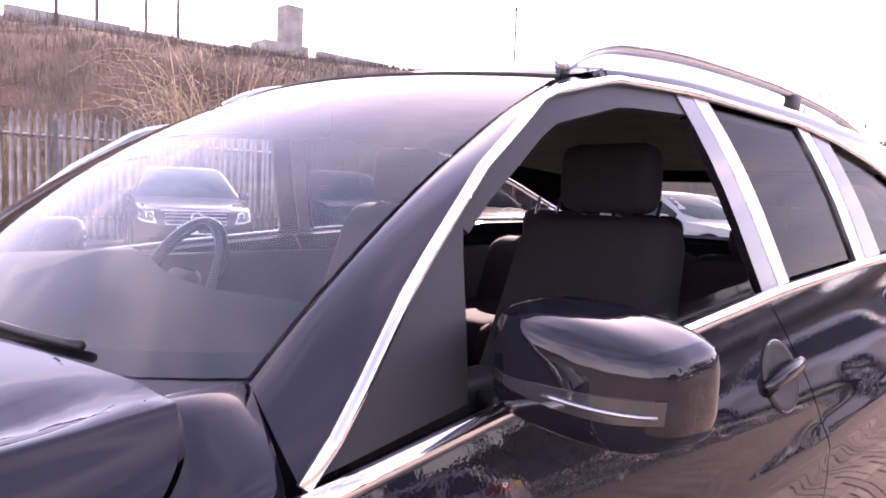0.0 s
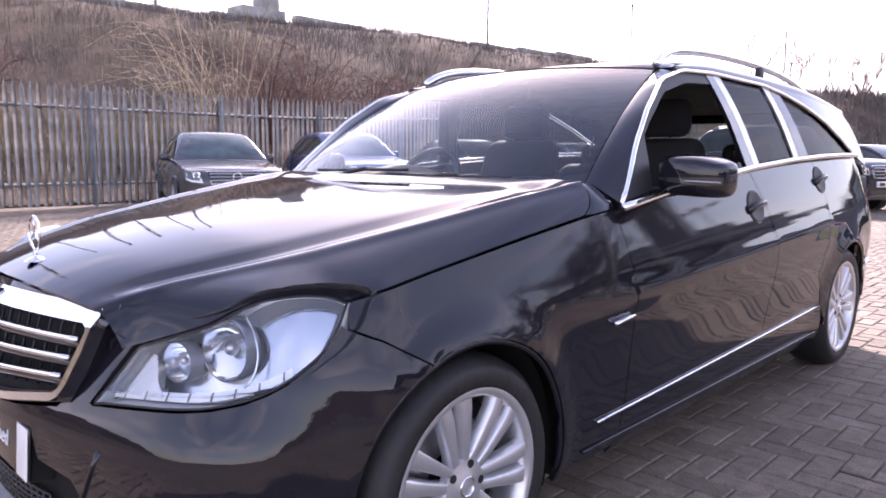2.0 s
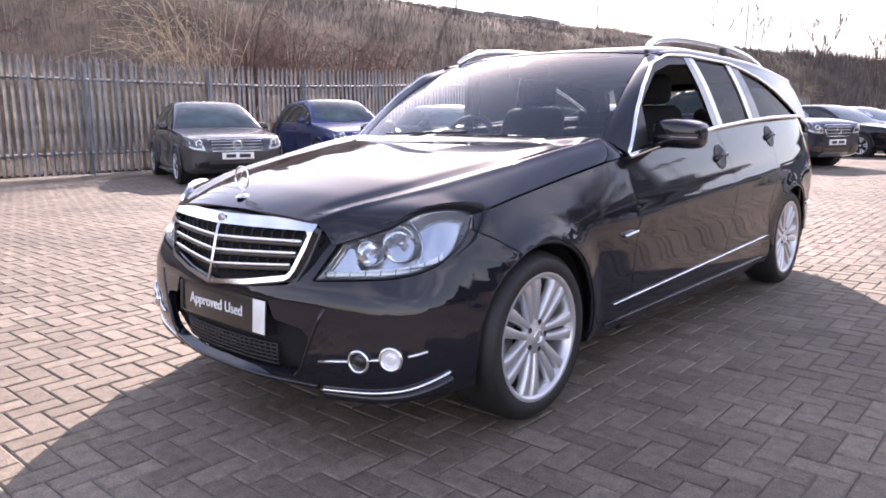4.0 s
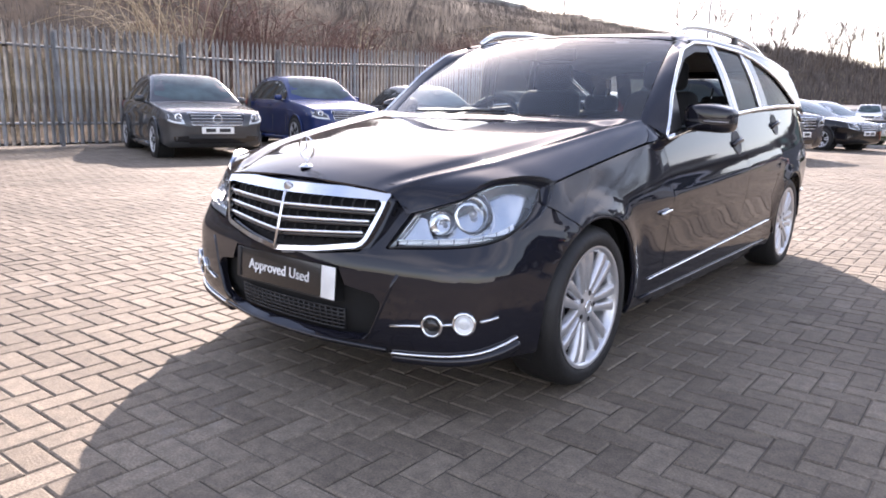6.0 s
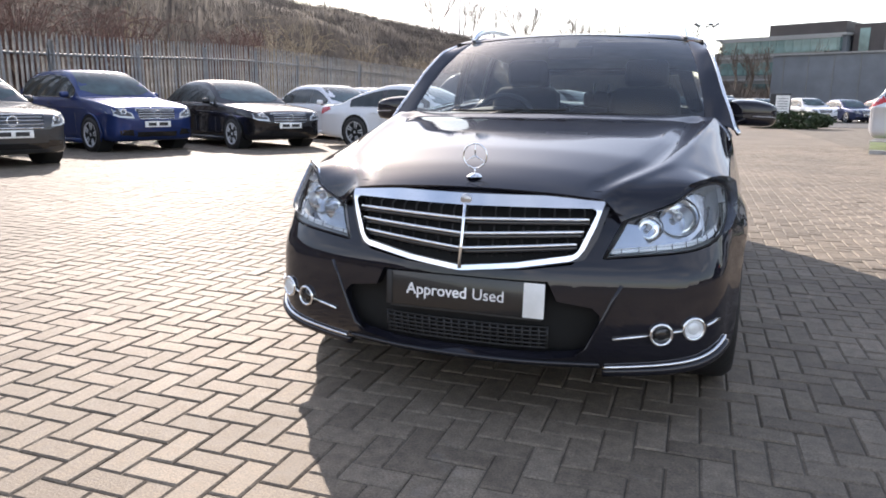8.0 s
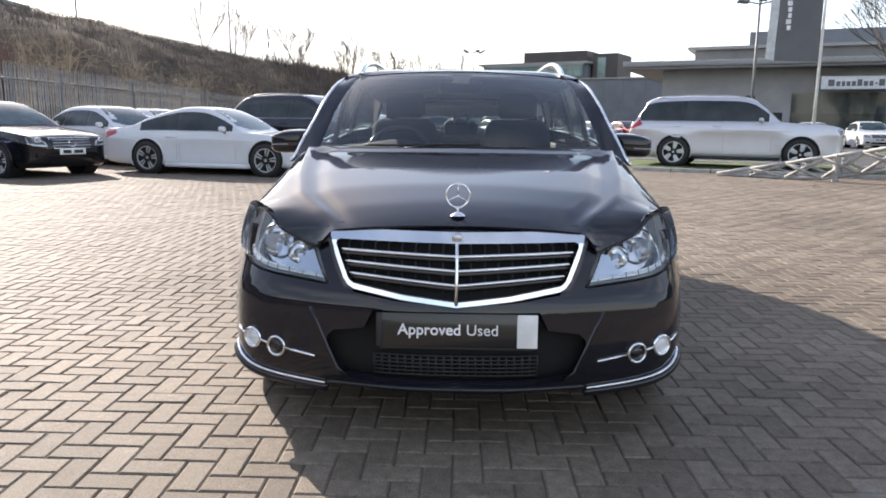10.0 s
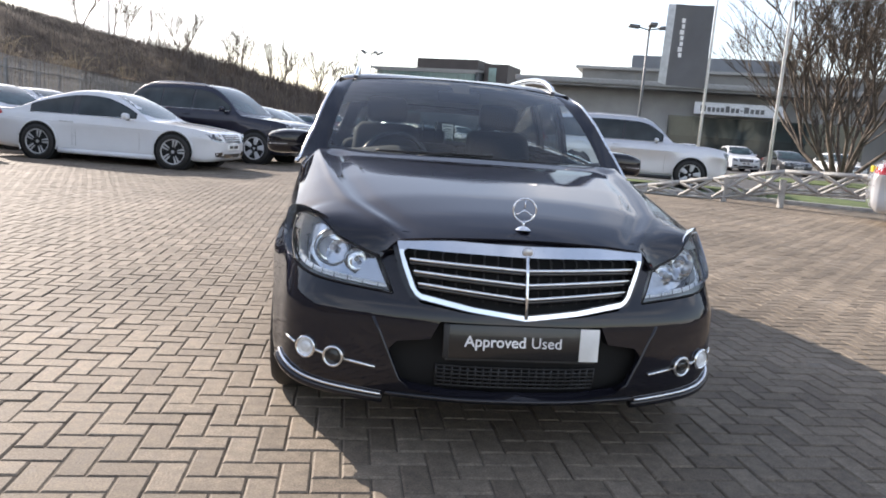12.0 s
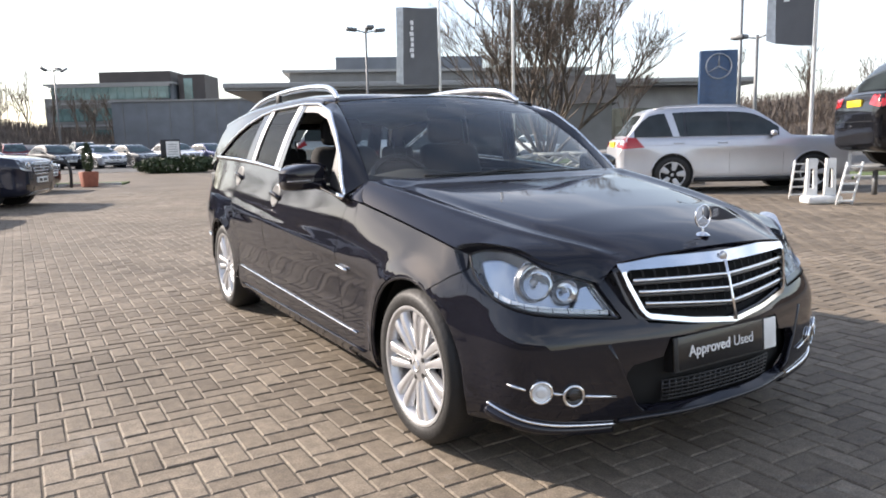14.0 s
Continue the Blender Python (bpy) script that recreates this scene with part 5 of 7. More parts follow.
# ---- other cars: one builder, many shapes ----
def loft_car(name, label, at, heading, shape, colour, seed=0, detail=True, raise_z=0.0, tilt=0.0, group="cars standing in the yard", rim_mat="alu_far", plate="white_plastic"):
    """A car on four wheels. shape: length, width, height, wheelbase, wheel radius, ground clearance, front overhang and the roof line's key places."""
    L, W, Hh, WB, R, clear, fo = (shape[k] for k in ("L", "W", "H", "WB", "R", "clear", "fo"))
    car = thing(name, label, "car", (0, 0, 0), group=group)
    hx, hy = heading
    ang = math.degrees(math.atan2(hy, hx)) + 90
    car.matrix_world = Matrix.Translation((*at, raise_z)) @ pose(0, 0, 0, tilt, 0, ang)
    if isinstance(colour, str):
        paint = colour
    else:
        paint = "paint_%.3f_%.3f_%.3f" % colour
        if paint not in M:
            M[paint] = car_paint(paint, colour, 0.6 if 0.3 < max(colour) < 0.65 else (0.35 if max(colour) < 0.3 else 0.0), 0.38)
    hw = W / 2
    y0 = -fo
    bonnet_z, belt_z, nose = shape["bonnet"], shape["belt"], shape["nose"]
    cowl, wtop, rend, tail_top = shape["cowl"], shape["wtop"], shape["rend"], shape["tail"]
    # stations along the car: way, height, width, underside
    ST = [(0.0, nose - 0.13, 0.58, 0.30), (0.008, nose - 0.06, 0.76, 0.21), (0.024, nose - 0.012, 0.885, 0.155), (0.05, nose + 0.015, 0.945, 0.13), (0.10, nose + 0.04, 0.98, 0.125),
          (cowl * 0.62, nose + (bonnet_z - nose) * 0.70, 0.995, 0.125), (cowl - 0.012, bonnet_z, 1.0, 0.125), (cowl + 0.012, bonnet_z + 0.035, 1.0, 0.125), ((cowl + wtop) / 2, (bonnet_z + 1.0) / 2 + 0.025, 1.0, 0.125),
          (wtop, 0.972, 1.0, 0.125), ((wtop * 2 + rend) / 3, 1.0, 1.0, 0.125), ((wtop + 2 * rend) / 3, 0.998, 1.0, 0.125), (rend, 0.962, 0.995, 0.125), ((rend + tail_top[0]) / 2, (0.965 + tail_top[1]) / 2 + 0.025, 0.985, 0.125),
          (tail_top[0], tail_top[1], 0.965, 0.13), (0.982, tail_top[1] - 0.02, 0.925, 0.16), (0.994, tail_top[1] - 0.09, 0.86, 0.21), (1.0, 0.48, 0.74, 0.32)]
    if shape.get("rails"):
        # off-road cars carry a taller, blunter face
        ST[:4] = [(0.0, nose - 0.055, 0.70, 0.25), (0.008, nose - 0.022, 0.83, 0.18), (0.024, nose + 0.004, 0.92, 0.15), (0.05, nose + 0.020, 0.96, 0.13)]
    P, Q = cr([s[:3] for s in ST], 4), cr([(s[0], s[3], 0) for s in ST], 4)
    secs = []
    for p, q in zip(P, Q):
        y, top, w, lo = p.x, p.y * Hh, p.z * hw, q.y * Hh
        bz = min(belt_z * Hh, top - 0.012)
        cab = max(0.0, (top - bz) / ((1.0 - belt_z) * Hh))
        roofw = w * (0.93 - 0.20 * cab)
        way = y0 + y * L
        # wings swell over the wheels, the flank is drawn in between them
        flare = max(math.exp(-(abs(way - ax) / (R * 1.35)) ** 4) for ax in (0.0, WB))
        k1, k2 = 0.978 + 0.026 * flare, 0.972 + 0.036 * flare
        pts = [(0, lo), (w * 0.80, lo), (w * 0.945, lo + 0.025 * Hh), (w * k1, lo + (bz - lo) * 0.16), (w * k2, lo + (bz - lo) * 0.40), (w * (k2 + 0.006), lo + (bz - lo) * 0.62), (w * 1.0, lo + (bz - lo) * 0.76), (w * 0.988, lo + (bz - lo) * 0.83), (w * 0.955, bz - 0.02 * Hh), (w * 0.935, bz),
               (w * 0.915 + (roofw - w * 0.915) * 0.5, bz + (top - bz) * 0.5), (roofw, top - 0.055 * Hh * cab - 0.014), (roofw * 0.88, top - 0.010 - 0.008 * cab), (roofw * 0.5, top + 0.006), (0, top + 0.012)]
        secs.append((y0 + y * L, [(c.x, c.y) for c in cr([(a, b, 0) for a, b in pts], 2)]))
    bm = bmesh.new()
    m = len(secs[0][1])
    rings = []
    for y, pts in secs:
        half = [bm.verts.new((x, y, z)) for x, z in pts]
        rings.append(half + [bm.verts.new((-x, y, z)) for x, z in pts[-2:0:-1]])
    for A, B in zip(rings, rings[1:]):
        for k in range(len(A)):
            bm.faces.new((A[k], A[(k + 1) % len(A)], B[(k + 1) % len(A)], B[k]))
    bm.faces.new(rings[0])
    bm.faces.new(rings[-1][::-1])
    bmesh.ops.recalc_face_normals(bm, faces=bm.faces)
    tree_ = BVHTree.FromBMesh(bm)
    part("body", bm, paint, car)

    def cast(o, d, lift):
        hit = tree_.ray_cast(Vector(o), Vector(d))
        return (hit[0] if hit[0] else tree_.find_nearest(Vector(o) + Vector(d) * 1.2)[0]) - Vector(d) * lift

    front = lambda x, z, d=0.0: cast((x, y0 - 1.0, z), (0, 1, 0), d)
    back = lambda x, z, d=0.0: cast((x, y0 + L + 1.0, z), (0, -1, 0), d)
    over = lambda x, y, d=0.0: cast((x, y, Hh + 1.0), (0, 0, -1), d)
    beside = lambda sg, y, z, d=0.0: cast((sg * 2.5, y, z), (-sg, 0, 0), d)

    def rail_z(t):
        tp = float(np.interp(t, [p.x for p in P], [p.y for p in P]))
        return (tp - 0.055 * max(0, (tp - belt_z) / (1 - belt_z))) * Hh - 0.040

    # glass, laid into the body
    wsx, ry0, ry1 = hw * 0.70, y0 + L * (rend + 0.012), y0 + L * (tail_top[0] - 0.006)
    c0, c1 = y0 + L * (cowl + 0.004), y0 + L * (wtop - 0.010)
    part("windscreen", sheet(line((-hw * 0.80, c0 + 0.16), (-hw * 0.5, c0 + 0.03), (0, c0), (hw * 0.5, c0 + 0.03), (hw * 0.80, c0 + 0.16), (hw * 0.63, c1 + 0.03), (0, c1 - 0.03), (-hw * 0.63, c1 + 0.03)), lambda x, y: over(x, y, 0.004), (0, -1, 1), (0.25, 0.12), 0, gap=0), "screen_far", car)
    part("tail_window", sheet(line((-hw * 0.60, ry0), (hw * 0.60, ry0), (hw * 0.70, ry1), (-hw * 0.70, ry1)), lambda x, y: over(x, y, 0.004), (0, 1, 1), (0.25, 0.10), 0, gap=0), "privacy_dark", car)
    t0, t1 = cowl + 0.060, shape["glass_end"]
    cuts = [t0, shape["pillar_b"], shape["pillar_c"], t1]
    for sg in (1, -1):
        tt = np.linspace(t0 - 0.008, t1 + 0.006, 19)
        zb = belt_z * Hh + 0.014
        part("window_surround", sheet([Vector((y0 + L * t, zb)) for t in tt] + [Vector((y0 + L * t, max(rail_z(t) + 0.010, zb + 0.010))) for t in tt[::-1]], lambda y, z: beside(sg, y, z, 0.006), (sg, 0, 0), (0.15, 0.06), 0, gap=0), "gloss_black", car)
        for k in range(3):
            a, b = cuts[k] + (0.006 if k else 0), cuts[k + 1] - (0.006 if k < 2 else 0)
            if b - a < 0.02:
                continue
            tt = np.linspace(a, b, 9)
            zb = belt_z * Hh + 0.022
            lo_, hi_ = [Vector((y0 + L * t, zb)) for t in tt], [Vector((y0 + L * t, max(rail_z(t), zb + 0.012))) for t in tt[::-1]]
            part("side_window", sheet(lo_ + hi_, lambda y, z: beside(sg, y, z, 0.011), (sg, 0, 0), (0.15, 0.06), 0, gap=0), "privacy_dark", car)
        if detail:
            part("window_trim", tube([beside(sg, y0 + L * t, belt_z * Hh + 0.012, 0.004) for t in np.linspace(t0, t1, 12)], 0.010, 5), "satin" if Hh > 1.6 else "chrome", car)
    # wheels; the body is uncut, near-black discs paint the shade of the arches
    body_w = hw
    for sg in (1, -1):
        for y in (0.0, WB):
            part("arch_shade_disc", disc((sg * (body_w + 0.012), y, R + 0.01), (sg, 0, 0), R * 1.15, 28, 0.27), "dark", car)
            lip = [(sg * (body_w + 0.006), y + R * 1.17 * math.cos(radians(q)), R + 0.012 + R * 1.17 * math.sin(radians(q))) for q in range(-28, 209, 12)]
            part("arch_lip", tube(lip, 0.017, 6), "black" if shape.get("cladding") else paint, car)
            road_wheel(car, (sg * (body_w - 0.076), y, R), sg, rim_mat, R, R * shape.get("rim", 0.70), 0.21, 5, shape.get("twin", True))
    # face: grille, lamps, intakes, plate
    fz = Hh
    gz0, gz1, gw = shape["grille"]
    gr = part("grille", sheet(line((-gw, gz1 * fz), (gw, gz1 * fz), (gw * 0.86, gz0 * fz), (-gw * 0.86, gz0 * fz)), lambda x, z: front(x, z, 0.008), (0, -1, 0), (0.1, 0.05), 0.03, gap=0), "gloss_black", car, "dark radiator grille")
    for k in (0.28, 0.55, 0.80):
        z = (gz0 + (gz1 - gz0) * k) * fz
        part("grille_bar", tube([front(x, z, 0.012) for x in np.linspace(-gw * 0.90, gw * 0.90, 9)], 0.009, 5), "satin", gr)
    part("grille_frame", tube([front(x * gw, z * fz, 0.010) for x, z in ((-1, gz1), (-0.5, gz1), (0, gz1), (0.5, gz1), (1, gz1), (0.86, gz0), (0.4, gz0), (0, gz0), (-0.4, gz0), (-0.86, gz0), (-1, gz1))], 0.010, 5), "chrome", gr)
    part("grille_roundel", ring(front(0, (gz0 + gz1) / 2 * fz, 0.02), (0, 1, 0), 0.070, 0.009, 24, 6), "chrome", gr)
    for sg in (1, -1):
        lz0, lz1 = shape["lamp"]
        hl = part("headlamp", sheet(line((sg * (gw + 0.06), lz0 * fz), (sg * hw * 0.80, (lz0 + 0.012) * fz), (sg * hw * 0.955, (lz0 + 0.050) * fz), (sg * hw * 0.965, lz1 * fz), (sg * hw * 0.84, (lz1 - 0.005) * fz), (sg * (gw + 0.09), (lz0 + 0.065) * fz)), lambda x, z: front(x, z, 0.006), (0, -1, 0), (0.07, 0.05), 0.03, gap=0), "lamp_far", car, "clear headlamp")
        # dark sheet laid on the lamp's face, painting the shade of its inside
        part("lamp_inner", sheet(line((sg * (gw + 0.10), (lz0 + 0.022) * fz), (sg * hw * 0.80, (lz0 + 0.032) * fz), (sg * hw * 0.90, (lz0 + 0.060) * fz), (sg * hw * 0.91, (lz1 - 0.022) * fz), (sg * hw * 0.82, (lz1 - 0.026) * fz), (sg * (gw + 0.12), (lz0 + 0.055) * fz)), lambda x, z: front(x, z, 0.009), (0, -1, 0), (0.07, 0.05), 0.02, gap=0), "smoked", hl, "dark sheet painting shade into the lamp")
        part("lamp_reflector", ring(front(sg * hw * 0.72, (lz0 + lz1 + 0.02) / 2 * fz, 0.010), (sg * 0.3, -1, 0), 0.046, 0.012, 18, 6), "chrome", hl)
        part("bumper_intake", sheet(line((sg * hw * 0.52, 0.20 * fz), (sg * hw * 0.80, 0.21 * fz), (sg * hw * 0.82, 0.265 * fz), (sg * hw * 0.56, 0.275 * fz)), lambda x, z: front(x, z, 0.006), (0, -1, 0), (0.1, 0.05), 0.02, gap=0), "gloss_black", car)
        tz0, tz1 = shape["tail_lamp"]
        part("tail_lamp", sheet(line((sg * hw * 0.58, (tz0 + 0.03) * Hh), (sg * hw * 0.90, tz0 * Hh), (sg * hw * 0.91, tz1 * Hh), (sg * hw * 0.60, (tz1 - 0.03) * Hh)), lambda x, z: back(x, z, 0.006), (0, 1, 0), (0.06, 0.06), 0.02, gap=0), "red_lens", car, "red tail lamp")
        flank_lamp = ((0.890, tz0 * 1.02), (0.984, tz0 * 0.99), (0.986, tz1 * 0.985), (0.925, tz1 * 0.975)) if shape.get("wedge") else ((0.925, (tz0 + tz1) / 2), (0.985, tz0), (0.987, tz1), (0.945, tz1))
        part("tail_lamp", sheet(line(*[(y0 + L * t_, z_ * Hh) for t_, z_ in flank_lamp]), lambda y, z: beside(sg, y, z, 0.006), (sg, 0, 0), (0.06, 0.06), 0.02, gap=0), "red_lens", car, "red tail lamp")
        my = y0 + L * (cowl + 0.085)
        mir_ = box_bm(-0.085, 0.085, -0.055, 0.055, -0.058, 0.058, 0.045, 3)
        bmesh.ops.translate(mir_, verts=mir_.verts, vec=(sg * (hw + 0.050), my, belt_z * Hh + 0.055))
        part("door_mirror", mir_, paint, car)
        part("mirror_arm", tube([beside(sg, my, belt_z * Hh - 0.01), (sg * (hw + 0.06), my, belt_z * Hh + 0.02)], 0.018, 5), "black", car)
        if shape.get("rails"):
            part("roof_rail", tube([over(sg * hw * 0.66, y0 + L * t, d) for t, d in ((wtop + 0.01, 0.0), (wtop + 0.05, 0.035), ((wtop + rend) / 2, 0.04), (rend - 0.07, 0.035), (rend - 0.02, 0.0))], 0.018, 6), "satin", car)
        if detail:
            for f in (shape["pillar_b"] + 0.03, shape["pillar_c"] + 0.03):
                part("door_handle", tube([beside(sg, y0 + L * f + dy, belt_z * Hh - 0.11, 0.012) for dy in (-0.10, 0.0, 0.10)], 0.014, 5), paint, car)
            for f in (cowl + 0.035, shape["pillar_b"], shape["pillar_c"]):
                part("door_seam", tube([beside(sg, y0 + L * f, Hh * z, 0.0) for z in (0.22, 0.36, 0.45, belt_z * 0.97)], 0.003, 4), "grey_pole", car)
            part("waist_line", tube([beside(sg, y0 + L * t, Hh * (0.50 + 0.06 * t), 0.0) for t in np.linspace(0.22, 0.9, 16)], 0.006, 4), paint, car)
        part("sill", tube([(sg * hw * 0.965, y, clear + 0.03) for y in np.linspace(R * 1.2, WB - R * 1.2, 5)], 0.05, 6), "black" if Hh > 1.6 else paint, car)
    pz = shape["plate"] * fz
    fy = front(0, pz + 0.05).y
    pl = part("number_plate", box_bm(-0.26, 0.26, fy - 0.022, fy + 0.03, pz, pz + 0.11, 0.004), plate, car, "pale number plate")
    for a, b in ((-0.2, -0.04), (0.02, 0.2)):
        part("plate_mark", box_bm(a, b, fy - 0.026, fy - 0.022, pz + 0.025, pz + 0.085, 0), "bar_black", pl)
    by = back(0, 0.55 * Hh).y
    part("rear_plate", box_bm(-0.26, 0.26, by - 0.02, by + 0.02, 0.535 * Hh, 0.535 * Hh + 0.11, 0.004), "plate_yellow", car, "yellow number plate")
    part("rear_bumper_shut", tube([back(x, 0.40 * Hh, 0.004) for x in np.linspace(-hw * 0.85, hw * 0.85, 11)], 0.006, 4), "black", car)
    part("lower_grille", sheet(line((-gw, 0.185 * fz), (gw, 0.185 * fz), (gw, 0.245 * fz), (-gw, 0.245 * fz)), lambda x, z: front(x, z, 0.006), (0, -1, 0), (0.1, 0.05), 0.02, gap=0), "gloss_black", car)
    if shape.get("rails"):
        part("chin_guard", sheet(line((-gw * 1.1, 0.135 * fz), (gw * 1.1, 0.135 * fz), (gw * 0.95, 0.185 * fz), (-gw * 0.95, 0.185 * fz)), lambda x, z: front(x, z, 0.012), (0, -1, 0), (0.1, 0.05), 0.02, gap=0), "satin", car, "bright guard under the nose")
        for sg in (1, -1):
            pc = shape["pillar_c"] + 0.012
            pil = line((y0 + L * (pc + 0.012), belt_z * Hh + 0.02), (y0 + L * (pc + 0.040), belt_z * Hh + 0.02), (y0 + L * (pc + 0.072), rail_z(pc + 0.072) + 0.012), (y0 + L * (pc + 0.040), rail_z(pc + 0.04) + 0.012))
            if shape.get("wedge"):
                part("rear_pillar", sheet(pil, lambda y, z: beside(sg, y, z, 0.015), (sg, 0, 0), (0.1, 0.08), 0.01, gap=0), paint, car)
    if detail:
        part("bonnet_shut", tube([over(x, y0 + 0.035 * L + 0.30 * (abs(x) / hw) ** 2, 0.0) for x in np.linspace(-hw * 0.7, hw * 0.7, 11)], 0.005, 4), "black", car)
    return car


M["privacy_dark"] = plain("dark_car_glass", (0.030, 0.038, 0.040), 0.05, vary=0.3, scale=2.0, spec=0.45)
M["screen_far"] = plain("far_windscreen", (0.050, 0.078, 0.080), 0.04, vary=0.4, scale=2.5, spec=0.42)
M["alu_far"] = plain("pale_silver_wheel", (0.56, 0.57, 0.59), 0.4, 0.25, vary=0.08)
M["alu_grey"] = plain("grey_alloy_wheel", (0.40, 0.405, 0.415), 0.35, 0.35, vary=0.08)
M["lamp_far"] = plain("far_lamp_lens", (0.42, 0.44, 0.46), 0.08, 0.4, coat=1.0)

SALOON = dict(L=4.45, W=1.70, H=1.39, WB=2.66, R=0.305, clear=0.16, fo=0.80, nose=0.54, bonnet=0.64, belt=0.64, cowl=0.29, wtop=0.475, rend=0.72, tail=(0.87, 0.69), glass_end=0.80, pillar_b=0.51, pillar_c=0.70,
              grille=(0.40, 0.515, 0.40), lamp=(0.405, 0.545), tail_lamp=(0.52, 0.68), plate=0.30)
ESAL = dict(SALOON, L=4.70, W=1.76, H=1.41, WB=2.76, grille=(0.38, 0.515, 0.42))
COUPE = dict(SALOON, L=4.50, W=1.70, H=1.34, WB=2.63, R=0.325, cowl=0.29, wtop=0.47, rend=0.66, tail=(0.88, 0.70), glass_end=0.80, pillar_b=0.60, pillar_c=0.615, belt=0.635)
HATCH = dict(SALOON, L=4.25, W=1.72, H=1.46, WB=2.58, R=0.32, rend=0.80, tail=(0.95, 0.70), glass_end=0.86, belt=0.645, bonnet=0.645)
SUV = dict(SALOON, L=4.65, W=1.84, H=1.70, WB=2.80, R=0.36, clear=0.22, fo=0.86, nose=0.545, bonnet=0.62, belt=0.655, cowl=0.275, wtop=0.46, rend=0.84, tail=(0.955, 0.66), glass_end=0.90, pillar_b=0.54, pillar_c=0.72, rails=True,
           grille=(0.38, 0.515, 0.42), lamp=(0.41, 0.545), tail_lamp=(0.52, 0.66), plate=0.28, twin=False)
ML = dict(SUV, L=4.62, H=1.72, WB=2.72, fo=0.84, belt=0.635, bonnet=0.645, nose=0.59, cowl=0.27, wtop=0.44, rend=0.86, tail=(0.965, 0.64), glass_end=0.925, pillar_b=0.53, pillar_c=0.715, wedge=True)
GLS = dict(SUV, L=5.05, W=1.90, H=1.80, WB=2.95, R=0.375, fo=0.90, belt=0.635, cowl=0.275, wtop=0.43, pillar_b=0.53, rend=0.89, tail=(0.968, 0.64), glass_end=0.935, nose=0.575, bonnet=0.64, lamp=(0.43, 0.565), grille=(0.40, 0.54, 0.42))

GREY, BLUE, BLACK, WHITE, SILVER, RED = (0.055, 0.058, 0.062), (0.016, 0.034, 0.125), (0.010, 0.010, 0.012), (0.66, 0.67, 0.69), (0.60, 0.61, 0.64), (0.10, 0.012, 0.016)
loft_car("saloon_car", "grey saloon car parked by the palisade fence", (-9.10, 5.82), (0.945, -0.327), dict(SALOON, H=1.43, grille=(0.395, 0.53, 0.46)), GREY)
loft_car("hatchback_car", "blue compact hatchback beside the grey saloon", (-9.75, 9.45), (0.95, -0.31), dict(HATCH, H=1.55, W=1.78, L=4.3), BLUE)
loft_car("saloon_car", "black saloon car facing the yard", (-7.95, 11.4), (0.90, -0.43), ESAL, BLACK)
loft_car("saloon_car", "white saloon car behind a black one", (-7.3, 15.0), (0.90, -0.43), SALOON, WHITE)
loft_car("saloon_car", "white saloon car farther along the row", (-7.6, 18.4), (0.90, -0.43), SALOON, WHITE)
loft_car("saloon_car", "white saloon car far along the row", (-7.3, 22.2), (0.90, -0.43), SALOON, WHITE)
loft_car("coupe_car", "white two-door coupe with dark alloy wheels", (-3.60, 12.50), (0.975, -0.22), COUPE, WHITE, rim_mat="alu_grey")
loft_car("saloon_car", "dark red saloon car beyond the white coupe", (-4.20, 14.38), (0.975, -0.22), COUPE, RED)
loft_car("suv_car", "dark grey off-road car with roof rails", (-2.40, 15.70), (0.93, -0.36), dict(SUV, H=1.74), (0.018, 0.020, 0.034))
loft_car("saloon_car", "black saloon car beyond the off-road car", (-1.9, 21.4), (0.93, -0.36), ESAL, BLACK)
loft_car("saloon_car", "silver saloon car at the end of the row", (-1.9, 25.0), (0.93, -0.36), SALOON, SILVER)
loft_car("suv_car", "large silver off-road car with roof rails on the grass verge", (8.55, 16.3), (0.91, -0.41), GLS, SILVER, raise_z=0.05)
loft_car("suv_car", "silver off-road car with tinted rear windows", (12.0, 7.75), (0.82, -0.57), ML, SILVER)
loft_car("suv_car", "black off-road car raised on a display ramp", (13.15, 3.2), (0.79, -0.606), dict(SUV, H=1.82), BLACK, raise_z=0.56)
rng = random.Random(4)
far = [BLACK, SILVER, GREY, WHITE, (0.03, 0.04, 0.09), RED, BLACK, GREY, SILVER]
for k in range(8):
    loft_car("saloon_car" if k % 3 else "hatchback_car", "parked car in the far rows", (0.6 + k * 2.3 + rng.uniform(-0.2, 0.2), 46 + k * 0.4 + rng.uniform(-0.3, 0.3)), (0.35, -0.94), SALOON if k % 3 else HATCH, far[k % 9], group="cars in the far rows", detail=False)
for k in range(7):
    loft_car("hatchback_car" if k % 2 else "saloon_car", "parked car before the showroom", (14.5 + k * 2.55, 40.5 - k * 1.1), (-0.25, -0.97), HATCH if k % 2 else SALOON, [WHITE, WHITE, SILVER, WHITE, GREY, WHITE, SILVER][k], group="cars before the showroom", detail=False)
for k in range(6):
    loft_car("hatchback_car", "parked car in a distant line", (-6.5 + k * 2.3, 58 + rng.uniform(-0.4, 0.4)), (0.1, -1), HATCH if k % 2 else SUV, far[(k + 3) % 9], group="cars in the far rows", detail=False)

# ---- palisade fence ----
def fence_x(y):
    return -12.3 - 0.030 * (y + 5)


def fence_z(y):
    return 0.35 * smooth(8, 20, y)


